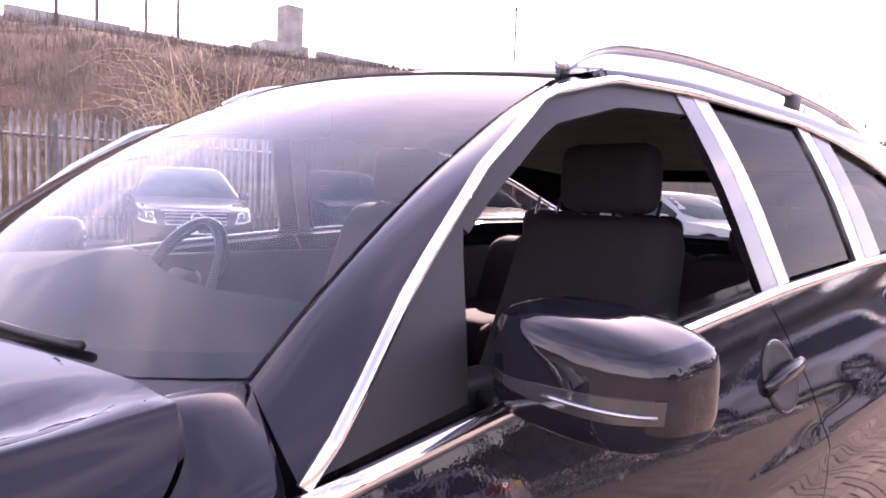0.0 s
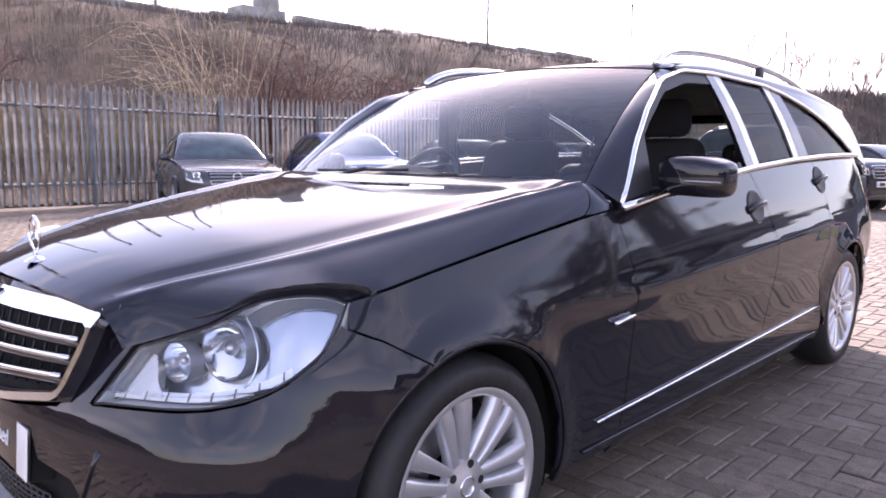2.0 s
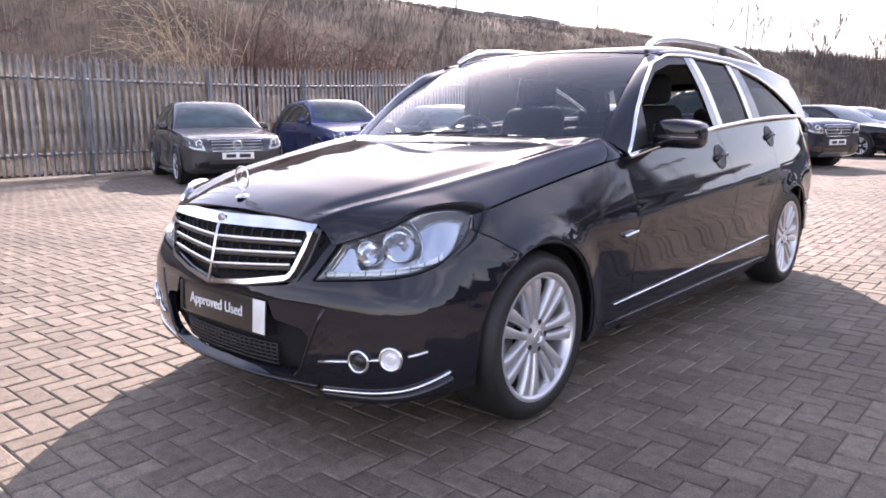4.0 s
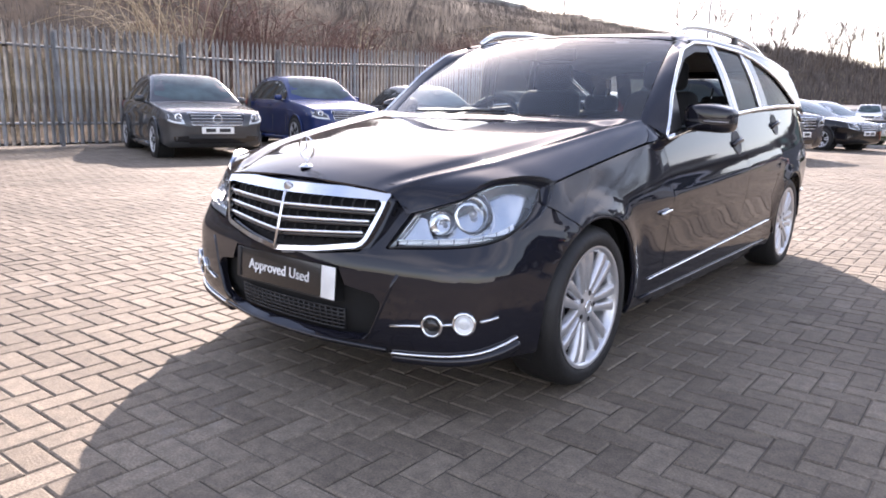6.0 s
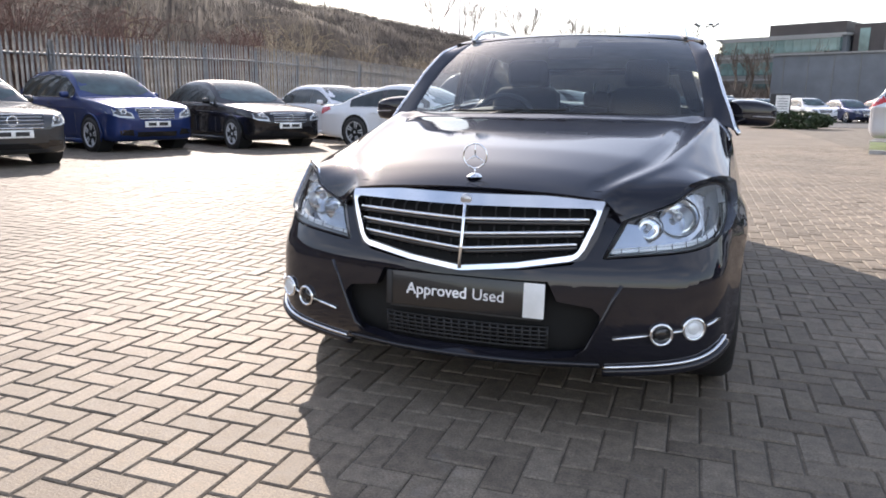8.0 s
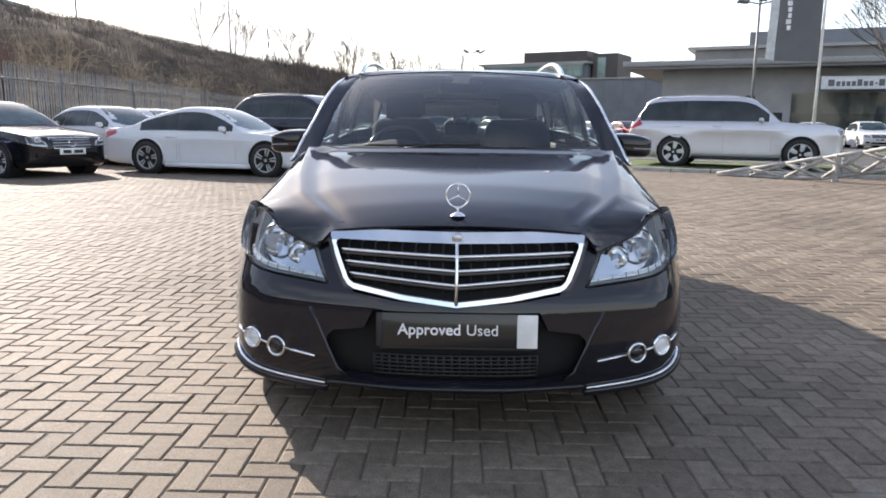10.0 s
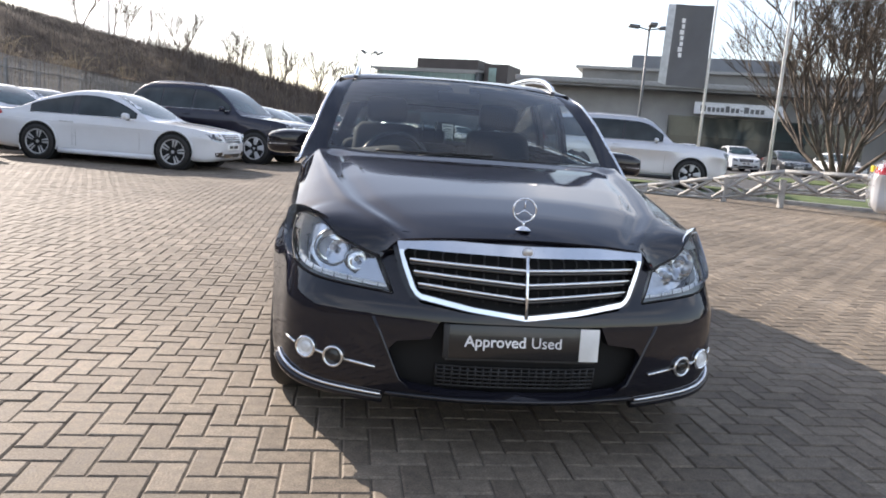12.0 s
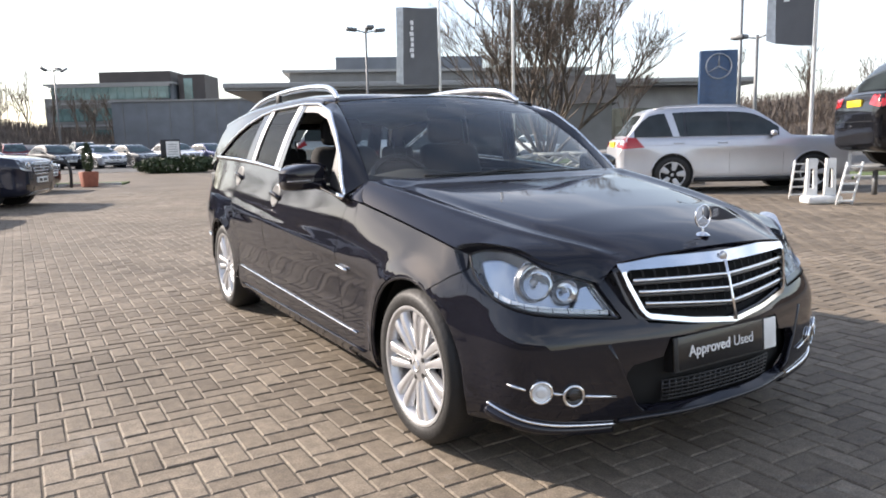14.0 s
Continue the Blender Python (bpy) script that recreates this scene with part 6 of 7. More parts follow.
fence = thing("palisade_fence", "galvanised steel palisade fence with pointed pales", "fence", (0, 0, 0))
pale = bmesh.new()
prof = [(-0.040, -0.010), (-0.021, 0.005), (0.0, 0.012), (0.021, 0.005), (0.040, -0.010)]
rows = []
for z, k in ((0.05, 1), (2.16, 1), (2.32, 0.12)):
    rows.append([pale.verts.new((py, px * k, z + (0.02 if abs(px) < 0.02 and k < 1 else 0))) for px, py in prof])
for A, B in zip(rows, rows[1:]):
    for j in range(4):
        pale.faces.new((A[j], A[j + 1], B[j + 1], B[j]))
sol = bmesh.ops.solidify(pale, geom=pale.faces[:], thickness=0.004)
pale_me = bpy.data.meshes.new("pale")
pale.to_mesh(pale_me)
pale.free()
pale_me.materials.append(M["galv"])
far_pales = bmesh.new()
y = -6.0
k = 0
while y < 62:
    jit = rng.uniform(-0.012, 0.012)
    m = Matrix.Translation((fence_x(y), y + jit, fence_z(y) + rng.uniform(-0.015, 0.015))) @ pose(0, 0, 0, rng.uniform(-0.6, 0.6), 0, 1.5)
    if k < 290:
        o = new("pale", pale_me)
        o.parent, o.matrix_local = fence, m
    else:
        o_bm = bmesh.new()
        o_bm.from_mesh(pale_me)
        bmesh.ops.transform(o_bm, matrix=m, verts=o_bm.verts)
        tmp = bpy.data.meshes.new("t")
        o_bm.to_mesh(tmp)
        o_bm.free()
        far_pales.from_mesh(tmp)
        bpy.data.meshes.remove(tmp)
    k += 1
    y += 0.142
tagged(part("far_pale_run", far_pales, "galv", fence), kind="stuff")
for z in (0.45, 1.88):
    part("fence_rail", tube([(fence_x(y) - 0.035, y, z + fence_z(y)) for y in np.linspace(-6, 62, 40)], 0.028, 4), "galv", fence)
for y in np.arange(-6, 62, 2.75):
    part("fence_post", box_bm(fence_x(y) - 0.13, fence_x(y) - 0.05, y - 0.03, y + 0.03, -0.2 + fence_z(y), 2.2 + fence_z(y)), "galv", fence)


# ---- the bank behind the fence ----
RIDGE = cr([(-38, -60, 6.6), (-38, -30, 7.2), (-38, 8, 8.2), (-38, 37, 9.6), (-35, 83, 10.1), (-18, 108, 7.4), (5, 124, 3.4), (30, 140, 2.6), (80, 160, 4.2), (170, 150, 9.0), (230, 100, 15.0), (270, 30, 17.0), (270, -60, 15.0)], 8)
FOOT = cr([(-12.9, -60, 0.0), (-12.9, -30, 0.0), (-13.4, 8, 0.05), (-14.2, 37, 0.4), (-13.5, 60, 0.5), (-6, 70, 0.3), (8, 92, 0.1), (33, 118, 0.0), (82, 140, 0.0), (150, 120, 0.0), (190, 75, 0.0), (215, 20, 0.0), (215, -60, 0.0)], 8)
bm = bmesh.new()
rows = []
for a, b in zip(FOOT, RIDGE):
    row = []
    for t in np.linspace(0, 1, 25):
        p = a.lerp(b, t)
        z = a.z + (b.z - a.z) * smooth(0, 1, t * 0.97 + 0.02)
        nz = noise.noise(Vector((p.x * 0.13, p.y * 0.13, 0))) * 1.1 + noise.noise(Vector((p.x * 0.5, p.y * 0.5, 3))) * 0.45
        row.append(bm.verts.new((p.x, p.y, z + nz * math.sin(math.pi * min(1, t * 1.02)) * (0.4 + 0.6 * t))))
    q = b + (b - a) * 0.9
    row.append(bm.verts.new((q.x, q.y, b.z + 0.4)))
    rows.append(row)
for A, B in zip(rows, rows[1:]):
    for j in range(25):
        bm.faces.new((A[j], B[j], B[j + 1], A[j + 1]))
bmesh.ops.recalc_face_normals(bm, faces=bm.faces)
if sum(f.normal.z for f in bm.faces) < 0:
    bmesh.ops.reverse_faces(bm, faces=bm.faces)
hill_rows = [[v.co.copy() for v in r] for r in rows]
tagged(part("hillside", bm, "hill"), kind="structure")


def on_hill(i, t):
    """A place on the bank: i along its length, t from foot to ridge."""
    a, b = hill_rows[int(i)], hill_rows[min(int(i) + 1, len(hill_rows) - 1)]
    j = min(int(t * 24), 23)
    u, w = i - int(i), t * 24 - j
    return (a[j] * (1 - w) + a[j + 1] * w) * (1 - u) + (b[j] * (1 - w) + b[j + 1] * w) * u


def tufts(name, label, n, mat, area, height, spread, blades, seed, width=0.012):
    """Clumps of stems: thin bent blades in one mesh."""
    r = random.Random(seed)
    vs, fs = [], []
    for _ in range(n):
        i, t = r.uniform(*area[0]), r.uniform(*area[1])
        c = on_hill(i, t)
        for _ in range(blades):
            h = height * r.uniform(0.45, 1.25)
            a = r.uniform(0, 2 * math.pi)
            o = Vector((r.gauss(0, spread), r.gauss(0, spread), -0.05))
            lean = Vector((math.cos(a), math.sin(a), 0)) * h * r.uniform(0.1, 0.55)
            side = Vector((-math.sin(a), math.cos(a), 0)) * width * r.uniform(0.6, 1.4) * (1 + c.length * 0.012)
            p0, p1, p2 = c + o, c + o + lean * 0.35 + Vector((0, 0, h * 0.6)), c + o + lean + Vector((0, 0, h))
            k = len(vs)
            vs += [tuple(p0 - side), tuple(p0 + side), tuple(p1 + side * 0.8), tuple(p1 - side * 0.8), tuple(p2)]
            fs += [(k, k + 1, k + 2, k + 3), (k + 3, k + 2, k + 4)]
    me = bpy.data.meshes.new(name)
    me.from_pydata(vs, [], fs)
    me.materials.append(M[mat])
    return tagged(new(name, me), label, name.replace("_", " "), kind="stuff")


tufts("dry_grass", "pale dry grass along the foot of the bank", 1500, "straw", ((8, 40), (0.01, 0.20)), 0.70, 0.28, 22, 11, 0.006)
tufts("dry_grass", "golden dry grass in a band on the slope", 900, "straw", ((10, 17), (0.13, 0.30)), 0.8, 0.3, 18, 15, 0.006)
tufts("brown_scrub", "dark brown leafless scrub covering the bank", 6800, "scrub", ((8, 44), (0.10, 0.98)), 0.52, 0.55, 20, 12, 0.006)
tufts("distant_scrub", "leafless scrub on the farther bank", 1500, "scrub", ((36, 62), (0.05, 1.0)), 1.4, 1.1, 18, 13, 0.014)
tufts("distant_scrub", "bare woods on the hills beyond the road", 2600, "scrub", ((66, 95), (0.05, 1.0)), 2.4, 2.8, 14, 16, 0.022)
tufts("dry_stems", "pale dead stems standing in the scrub", 420, "twig", ((8, 42), (0.05, 0.6)), 1.3, 0.4, 6, 14, 0.005)


# ---- arching dead shrubs over the fence ----
def shrub(at, h, n, seed, mat="twig", label="tangled leafless shrub with pale arching stems", lean=0.0):
    r = random.Random(seed)
    s = thing("dead_shrub", label, "shrub", at, group="shrubs on the bank")
    bm = bmesh.new()
    for _ in range(n):
        a = r.uniform(0, 2 * math.pi)
        d = Vector((math.cos(a), math.sin(a), 0))
        d = (d + Vector((0.4, -1, 0)) * lean).normalized()
        hh, out = h * r.uniform(0.6, 1.15), h * r.uniform(0.15, 0.75)
        pts = cr([(0, 0, 0), tuple(d * out * 0.2 + Vector((0, 0, hh * 0.5))), tuple(d * out * 0.55 + Vector((0, 0, hh * 0.9))), tuple(d * out + Vector((0, 0, hh * r.uniform(0.75, 1.0))))], 4)
        tube(pts, 0.018, 4, bm=bm, r_end=0.005, cap=False)
        for k in range(6):
            p = pts[r.randrange(4, len(pts))]
            e = Vector((r.gauss(0, 1), r.gauss(0, 1), r.gauss(0.2, 0.8))).normalized() * r.uniform(0.25, 0.7)
            tube([p, p + e * 0.5 + Vector((0, 0, 0.05)), p + e], 0.007, 3, bm=bm, r_end=0.003, cap=False)
    tagged(part("stem_tangle", bm, mat, s), kind="stuff")
    return s


for k, (i, t, h) in enumerate(((20.5, 0.10, 3.4), (21.6, 0.12, 3.8), (22.4, 0.20, 3.0), (24.0, 0.16, 3.0), (25.5, 0.14, 2.6), (27.5, 0.2, 2.8), (19.2, 0.25, 2.4), (30.0, 0.18, 2.6), (33.0, 0.15, 2.6))):
    shrub(tuple(on_hill(i, t)), h, 26, 40 + k)
for k, (i, t, h) in enumerate(((16.05, 0.05, 4.4), (16.35, 0.07, 4.6), (14.6, 0.06, 2.6))):
    shrub(tuple(on_hill(i, t)), h, 22, 140 + k, lean=0.7)
for k, (i, t, h) in enumerate(((16.7, 0.10, 3.6), (17.2, 0.12, 3.3), (17.7, 0.10, 2.9), (18.4, 0.14, 3.0), (19.4, 0.10, 2.6), (15.2, 0.22, 2.2), (20.2, 0.16, 2.8), (21.4, 0.22, 2.6))):
    shrub(tuple(on_hill(i, t)), h, 75, 160 + k, "russet", "dense russet brown leafless bush behind the fence")


# ---- bare trees ----
def tree(at, h, stems, seed, label, depth=5, thick=0.16, group="bare trees", spread=0.5, least=0.012, fan=0.42):
    r = random.Random(seed)
    t = thing("bare_tree", label, "tree", at, group=group)
    trunk, crown = bmesh.new(), bmesh.new()

    def grow(p, d, length, rad, level):
        n = 3 if level < 2 else 2
        pts = [p]
        q, dd = p.copy(), d.copy()
        for _ in range(n):
            dd = (dd + Vector((r.gauss(0, 0.10), r.gauss(0, 0.10), r.gauss(0.05, 0.05)))).normalized()
            q = q + dd * length / n
            pts.append(q.copy())
        tube(pts, max(rad, least), 5 if level < 2 else 3, bm=trunk if level < 2 else crown, r_end=max(rad * 0.55, least * 0.7), cap=False)
        if level >= depth:
            return
        kids = 3 if level else 4
        for k in range(kids):
            at_ = pts[-1] if k < 2 else pts[r.randrange(1, len(pts))]
            side = Vector((r.gauss(0, 1), r.gauss(0, 1), r.gauss(0.25, 0.4))).normalized()
            grow(at_, (dd + side * spread * r.uniform(0.6, 1.3)).normalized(), length * r.uniform(0.55, 0.82), rad * (0.62 if k else 0.7), level + 1)

    for s in range(stems):
        a = 2 * math.pi * s / stems + r.uniform(-0.3, 0.3)
        lean = Vector((math.cos(a), math.sin(a), 0)) * (fan if stems > 1 else 0.05)
        grow(Vector((math.cos(a), math.sin(a), 0)) * (0.2 if stems > 1 else 0), (Vector((0, 0, 1)) + lean * r.uniform(0.5 if stems < 9 else 0.1, 1.1)).normalized(), h * 0.34, thick, 0)
    part("trunk", trunk, "bark", t)
    part("crown", crown, "bark", t)
    return t


tree((21.0, 27.2, 0), 9.8, 10, 3, "large many-stemmed bare tree on the verge", 6, 0.105, spread=0.46, least=0.0065, fan=0.95)
for k, (i, tt, h) in enumerate(((33.5, 0.95, 6.5), (34.6, 0.9, 8), (36.2, 0.97, 5.5), (37.5, 0.9, 7), (39, 0.6, 7), (40, 0.8, 8), (41, 0.5, 7.5), (42, 0.7, 8), (43, 0.4, 8.5), (44, 0.6, 8), (45, 0.35, 9), (46.2, 0.4, 8), (47.5, 0.3, 9), (49, 0.3, 8), (50.5, 0.3, 9), (52, 0.3, 8))):
    tree(tuple(on_hill(i, tt)), h, 1 if k % 3 else 2, 60 + k, "leafless tree on the far bank", 4, 0.05 + 0.008 * h, spread=0.36, least=0.016)
rt = random.Random(21)
for k in range(26):
    i = 33.0 + k * 0.78 + rt.uniform(-0.25, 0.25)
    tree(tuple(on_hill(i, rt.uniform(0.55, 0.98))), rt.uniform(3.6, 7.0), 1 + k % 3, 300 + k, "slender leafless sapling on the bank", 4, 0.045, group="saplings on the bank", spread=0.30, least=0.011, fan=0.3)
for k, (x, y, h) in enumerate(((44, 45, 7), (50, 40, 8), (57, 36, 8), (64, 34, 7), (70, 28, 9), (78, 30, 8), (36, 50, 6))):
    tree((x, y, 0), h, 1, 90 + k, "leafless tree beyond the road", 5, 0.11, spread=0.38, least=0.016)


# ---- posts, wall and stack on the ridge ----
for k, (x, y) in enumerate(((-39, 8.6), (-39, 12.2), (-39.2, 14.2), (-39.3, 16.8), (-39.3, 18.6), (-37, 45), (-36, 66), (-30, 92))):
    p = thing("mast", "slim grey mast on top of the bank", "mast", (x, y, 8.4), group="masts on the ridge")
    part("shaft", tube([(0, 0, -0.6), (0, 0, 7.5)], 0.095, 8), "grey_pole", p)
    part("cap", tube([(0, 0, 7.5), (0, 0, 7.8)], 0.12, 8), "grey_pole", p)
wall_r = thing("ridge_wall", "low concrete wall along the ridge", "wall", (0, 0, 0), kind="structure")
for k in range(14):
    y = -20 + k * 6.0
    part("wall_panel", box_bm(-39.6, -39.1, y, y + 5.9, 6.8 + 0.028 * (y + 20), 7.95 + 0.04 * (y + 20) + (0.35 if k in (5, 8) else 0), 0.03), "concrete", wall_r)
st = thing("brick_stack", "squat pale stack on the ridge", "stack", (-40, 26.3, 9.4))
part("shaft", box_bm(-0.62, 0.62, -0.62, 0.62, 0, 3.4, 0.04), "concrete", st)
part("plinth", box_bm(-0.9, 0.9, -2.3, 0.9, -0.8, 0.9, 0.04), "concrete", st)


# ---- lamp posts, flag poles, sign ----
def lamp_post(at, h, heads, label):
    p = thing("lamp_post", label, "lamp post", at, group="lamp posts")
    part("shaft", tube([(0, 0, 0), (0, 0, h * 0.5), (0, 0, h)], 0.075, 10, r_end=0.045), "grey_pole", p)
    part("base", tube([(0, 0, 0), (0, 0, 1.0)], 0.11, 10), "grey_pole", p)
    for a, tilt in heads:
        d = Vector((math.cos(radians(a)), math.sin(radians(a)), 0))
        part("arm", tube([(0, 0, h - 0.1), tuple(d * 0.5 + Vector((0, 0, h)))], 0.03, 6), "grey_pole", p)
        hd = box_bm(-0.24, 0.24, -0.17, 0.17, -0.07, 0.07, 0.03)
        o = part("lantern", hd, "grey_pole", p, "flat floodlight head")
        o.matrix_local = Matrix.Translation(d * 0.68 + Vector((0, 0, h + 0.02))) @ pose(0, 0, 0, 0, 0, a) @ pose(0, 0, 0, 0, -tilt, 0)
    return p


lamp_post((0.8, 55.3, 0), 6.6, ((20, 30), (200, 30), (290, -10)), "grey lamp post with three floodlights")
lamp_post((12.6, 30.0, 0), 6.35, ((-10, 5), (170, 5), (260, 5)), "grey lamp post with three flat lanterns")
lamp_post((21.0, 15.97, 0), 6.3, ((160, 0),), "slim lamp post with one lantern")
lamp_post((18.95, 13.8, 0), 4.3, ((90, 0), (270, 0)), "short lamp post with a round lantern")


def flag_pole(at, h, flag=None, label="tall white flag pole on the verge"):
    p = thing("flag_pole", label, "flag pole", at, group="flag poles")
    part("shaft", tube([(0, 0, 0), (0, 0, h)], 0.045, 10, r_end=0.03), "pole", p)
    part("base_plate", tube([(0, 0, 0), (0, 0, 0.05)], 0.14, 12), "galv", p)
    if flag:
        ang, z0, z1, wd = flag
        d = Vector((math.cos(radians(ang)), math.sin(radians(ang)), 0))
        nrm = Vector((-d.y, d.x, 0))
        cloth = lambda u, v: d * u + Vector((0, 0, v)) + nrm * (0.07 * math.sin(u * 5 + v * 1.6) * u)
        f = part("flag", sheet(line((0.05, z0), (wd * 0.55, z0 + 0.01), (wd, z0 + 0.05), (wd * 0.98, z1), (0.05, z1)), cloth, tuple(nrm), (0.12, 0.25), 0.004, gap=0), "flag", p, "dark grey hanging banner flag")
        part("flag_border", sheet(line((wd * 1.003, z0 + 0.05), (wd * 1.20, z0 + 0.12), (wd * 1.16, z1), (wd * 0.983, z1)), cloth, tuple(nrm), (0.12, 0.25), 0.004, gap=0), "flag_edge", p)
        for k in range(7):
            wb = box_bm(wd * 0.70, wd * 0.70 + (0.10, 0.13, 0.09)[k % 3], -0.012, 0.012, z0 + 0.9 + k * 0.17, z0 + 1.03 + k * 0.17)
            for v in wb.verts:
                q = cloth(v.co.x, v.co.z)
                v.co = q + nrm * v.co.y * 1.5
            part("flag_mark", wb, "letter", f)
    return p


flag_pole((10.2, 19.2, 0), 9.5, (160, 2.95, 5.4, 1.20), "white flag pole with a dark banner")
flag_pole((9.85, 14.7, 0), 9.0)
flag_pole((12.7, 7.87, 0), 8.0, (150, 2.95, 5.7, 0.85), "white flag pole with a dark banner")

tot = thing("totem_sign", "tall blue sign panel with a ring emblem", "sign", (19.15, 15.45, 0), rz=-40)
part("panel", box_bm(-0.62, 0.62, -0.12, 0.12, 0.0, 4.02, 0.02), "totem", tot)
part("emblem", ring((0, -0.135, 3.48), (0, 1, 0), 0.42, 0.022, 36, 6), "satin", tot)
for a in (90, 210, 330):
    part("emblem_spoke", tube([(0, -0.135, 3.48), (0.41 * math.cos(radians(a)), -0.135, 3.48 + 0.41 * math.sin(radians(a)))], 0.035, 6, r_end=0.008), "satin", tot)


# ---- display trestle, ramp steps, planter, rail, hedge ----
def truss(a, b, z0, z1, depth, bays, bm):
    a, b = Vector(a), Vector(b)
    for k in range(bays):
        p, q = a.lerp(b, k / bays), a.lerp(b, (k + 1) / bays)
        zp, zq = z0 + (z1 - z0) * k / bays, z0 + (z1 - z0) * (k + 1) / bays
        lo_p, lo_q = Vector((p.x, p.y, max(0.03, zp - depth))), Vector((q.x, q.y, max(0.03, zq - depth)))
        up_p, up_q = Vector((p.x, p.y, zp)), Vector((q.x, q.y, zq))
        for s, e in ((up_p, up_q), (lo_p, lo_q), (lo_p, up_q), (up_p, lo_q)):
            if (s - e).length > 0.02:
                tube([s, e], 0.035, 4, bm=bm)


tr = thing("display_ramp", "pale grey steel lattice ramp for showing cars", "ramp", (0, 0, 0))
for off in (0.0, 1.5):
    o = Vector((0.55, 0.85)) * off
    bm = bmesh.new()
    truss((5.7 + o.x, 14.0 + o.y, 0), (8.5 + o.x, 11.9 + o.y, 0), 0.05, 0.75, 0.42, 5, bm)
    truss((8.5 + o.x, 11.9 + o.y, 0), (10.4 + o.x, 10.9 + o.y, 0), 0.75, 0.80, 0.42, 3, bm)
    truss((10.4 + o.x, 10.9 + o.y, 0), (12.0 + o.x, 10.0 + o.y, 0), 0.80, 0.05, 0.42, 3, bm)
    part("lattice_beam", bm, "kerbstone", tr)
    for x, y in ((7.6, 12.6), (8.5, 11.9), (10.4, 10.9)):
        part("leg", box_bm(x + o.x - 0.05, x + o.x + 0.05, y + o.y - 0.05, y + o.y + 0.05, 0, 0.55), "kerbstone", tr)


def step_ladder(at, rz, lean):
    s = thing("ramp_steps", "white metal step frame leaning by the display ramp", "steps", at, rz, group="step frames")
    for x in (-0.12, 0.12):
        part("rail", tube([(x, 0, 0), (x + lean, 0.10, 0.66)], 0.020, 6), "pole", s)
    for k in range(5):
        part("rung", box_bm(-0.12 + lean * (k + 0.5) / 5, 0.12 + lean * (k + 0.5) / 5, 0.02 * (k + 0.5) - 0.03, 0.02 * (k + 0.5) + 0.04, 0.66 * (k + 0.5) / 5 - 0.012, 0.66 * (k + 0.5) / 5 + 0.012), "pole", s)
    return s


step_ladder((9.60, 6.10, 0), -31, 0.12)
step_ladder((8.98, 4.90, 0), -31, 0.20)
sb = thing("ramp_stand", "white moulded stand with two uprights", "stand", (9.02, 5.30, 0), rz=-31)
part("foot", box_bm(-0.28, 0.28, -0.16, 0.16, 0, 0.13, 0.04), "pole", sb)
for x in (-0.24, 0.06):
    part("upright", sheet(line((x, 0.12), (x + 0.18, 0.12), (x + 0.165, 0.72), (x + 0.015, 0.72)), lambda a, b: Vector((a, 0.02 * b, b)), (0, -1, 0), (0.1, 0.2), 0.06, [[(x + 0.05, 0.25), (x + 0.13, 0.25), (x + 0.12, 0.56), (x + 0.06, 0.56)]], gap=0), "pole", sb)
deck = thing("display_deck", "raised dark steel deck carrying a black car", "ramp", (0, 0, 0))
for s in (-0.75, 0.75):
    c, d = Vector((13.15, 3.2)), Vector((0.79, -0.606))
    nrm = Vector((0.606, 0.79)) * s
    p0, p1 = c + nrm - d * 3.4, c + nrm + d * 1.0
    part("deck_rail", tube([(p0.x, p0.y, 0.49), (p1.x, p1.y, 0.49)], 0.14, 4, 0.5), "grey_pole", deck)
    for t in (0.08, 0.5, 0.92):
        q = p0.lerp(p1, t)
        part("deck_leg", tube([(q.x, q.y, 0), (q.x, q.y, 0.47)], 0.05, 6), "grey_pole", deck)

pl = thing("planter", "terracotta planter with a clipped evergreen", "planter", (-0.15, 22.9, 0), rz=10)
pot = box_bm(-0.235, 0.235, -0.235, 0.235, 0, 0.46, 0.02)
for v in pot.verts:
    k = 0.82 + 0.18 * v.co.z / 0.46
    v.co.x, v.co.y = v.co.x * k, v.co.y * k
part("pot", pot, "terracotta", pl)


def leaves(name, c, size, n, parent, seed, leaf=0.07):
    r = random.Random(seed)
    vs, fs = [], []
    for _ in range(n):
        d = Vector((r.gauss(0, 1), r.gauss(0, 1), r.gauss(0, 1))).normalized() * r.uniform(0.6, 1.05) ** 0.5
        p = Vector(c) + Vector((d.x * size[0], d.y * size[1], d.z * size[2]))
        a, b = Vector((r.gauss(0, 1), r.gauss(0, 1), r.gauss(0, 1))).normalized() * leaf, Vector((r.gauss(0, 1), r.gauss(0, 1), r.gauss(0, 1))).normalized() * leaf * 0.6
        k = len(vs)
        vs += [tuple(p - a), tuple(p + b), tuple(p + a), tuple(p - b)]
        fs.append((k, k + 1, k + 2, k + 3))
    me = bpy.data.meshes.new(name)
    me.from_pydata(vs, [], fs)
    me.materials.append(M["leaf"])
    o = new(name, me)
    o.parent = parent
    return tagged(o, kind="stuff")


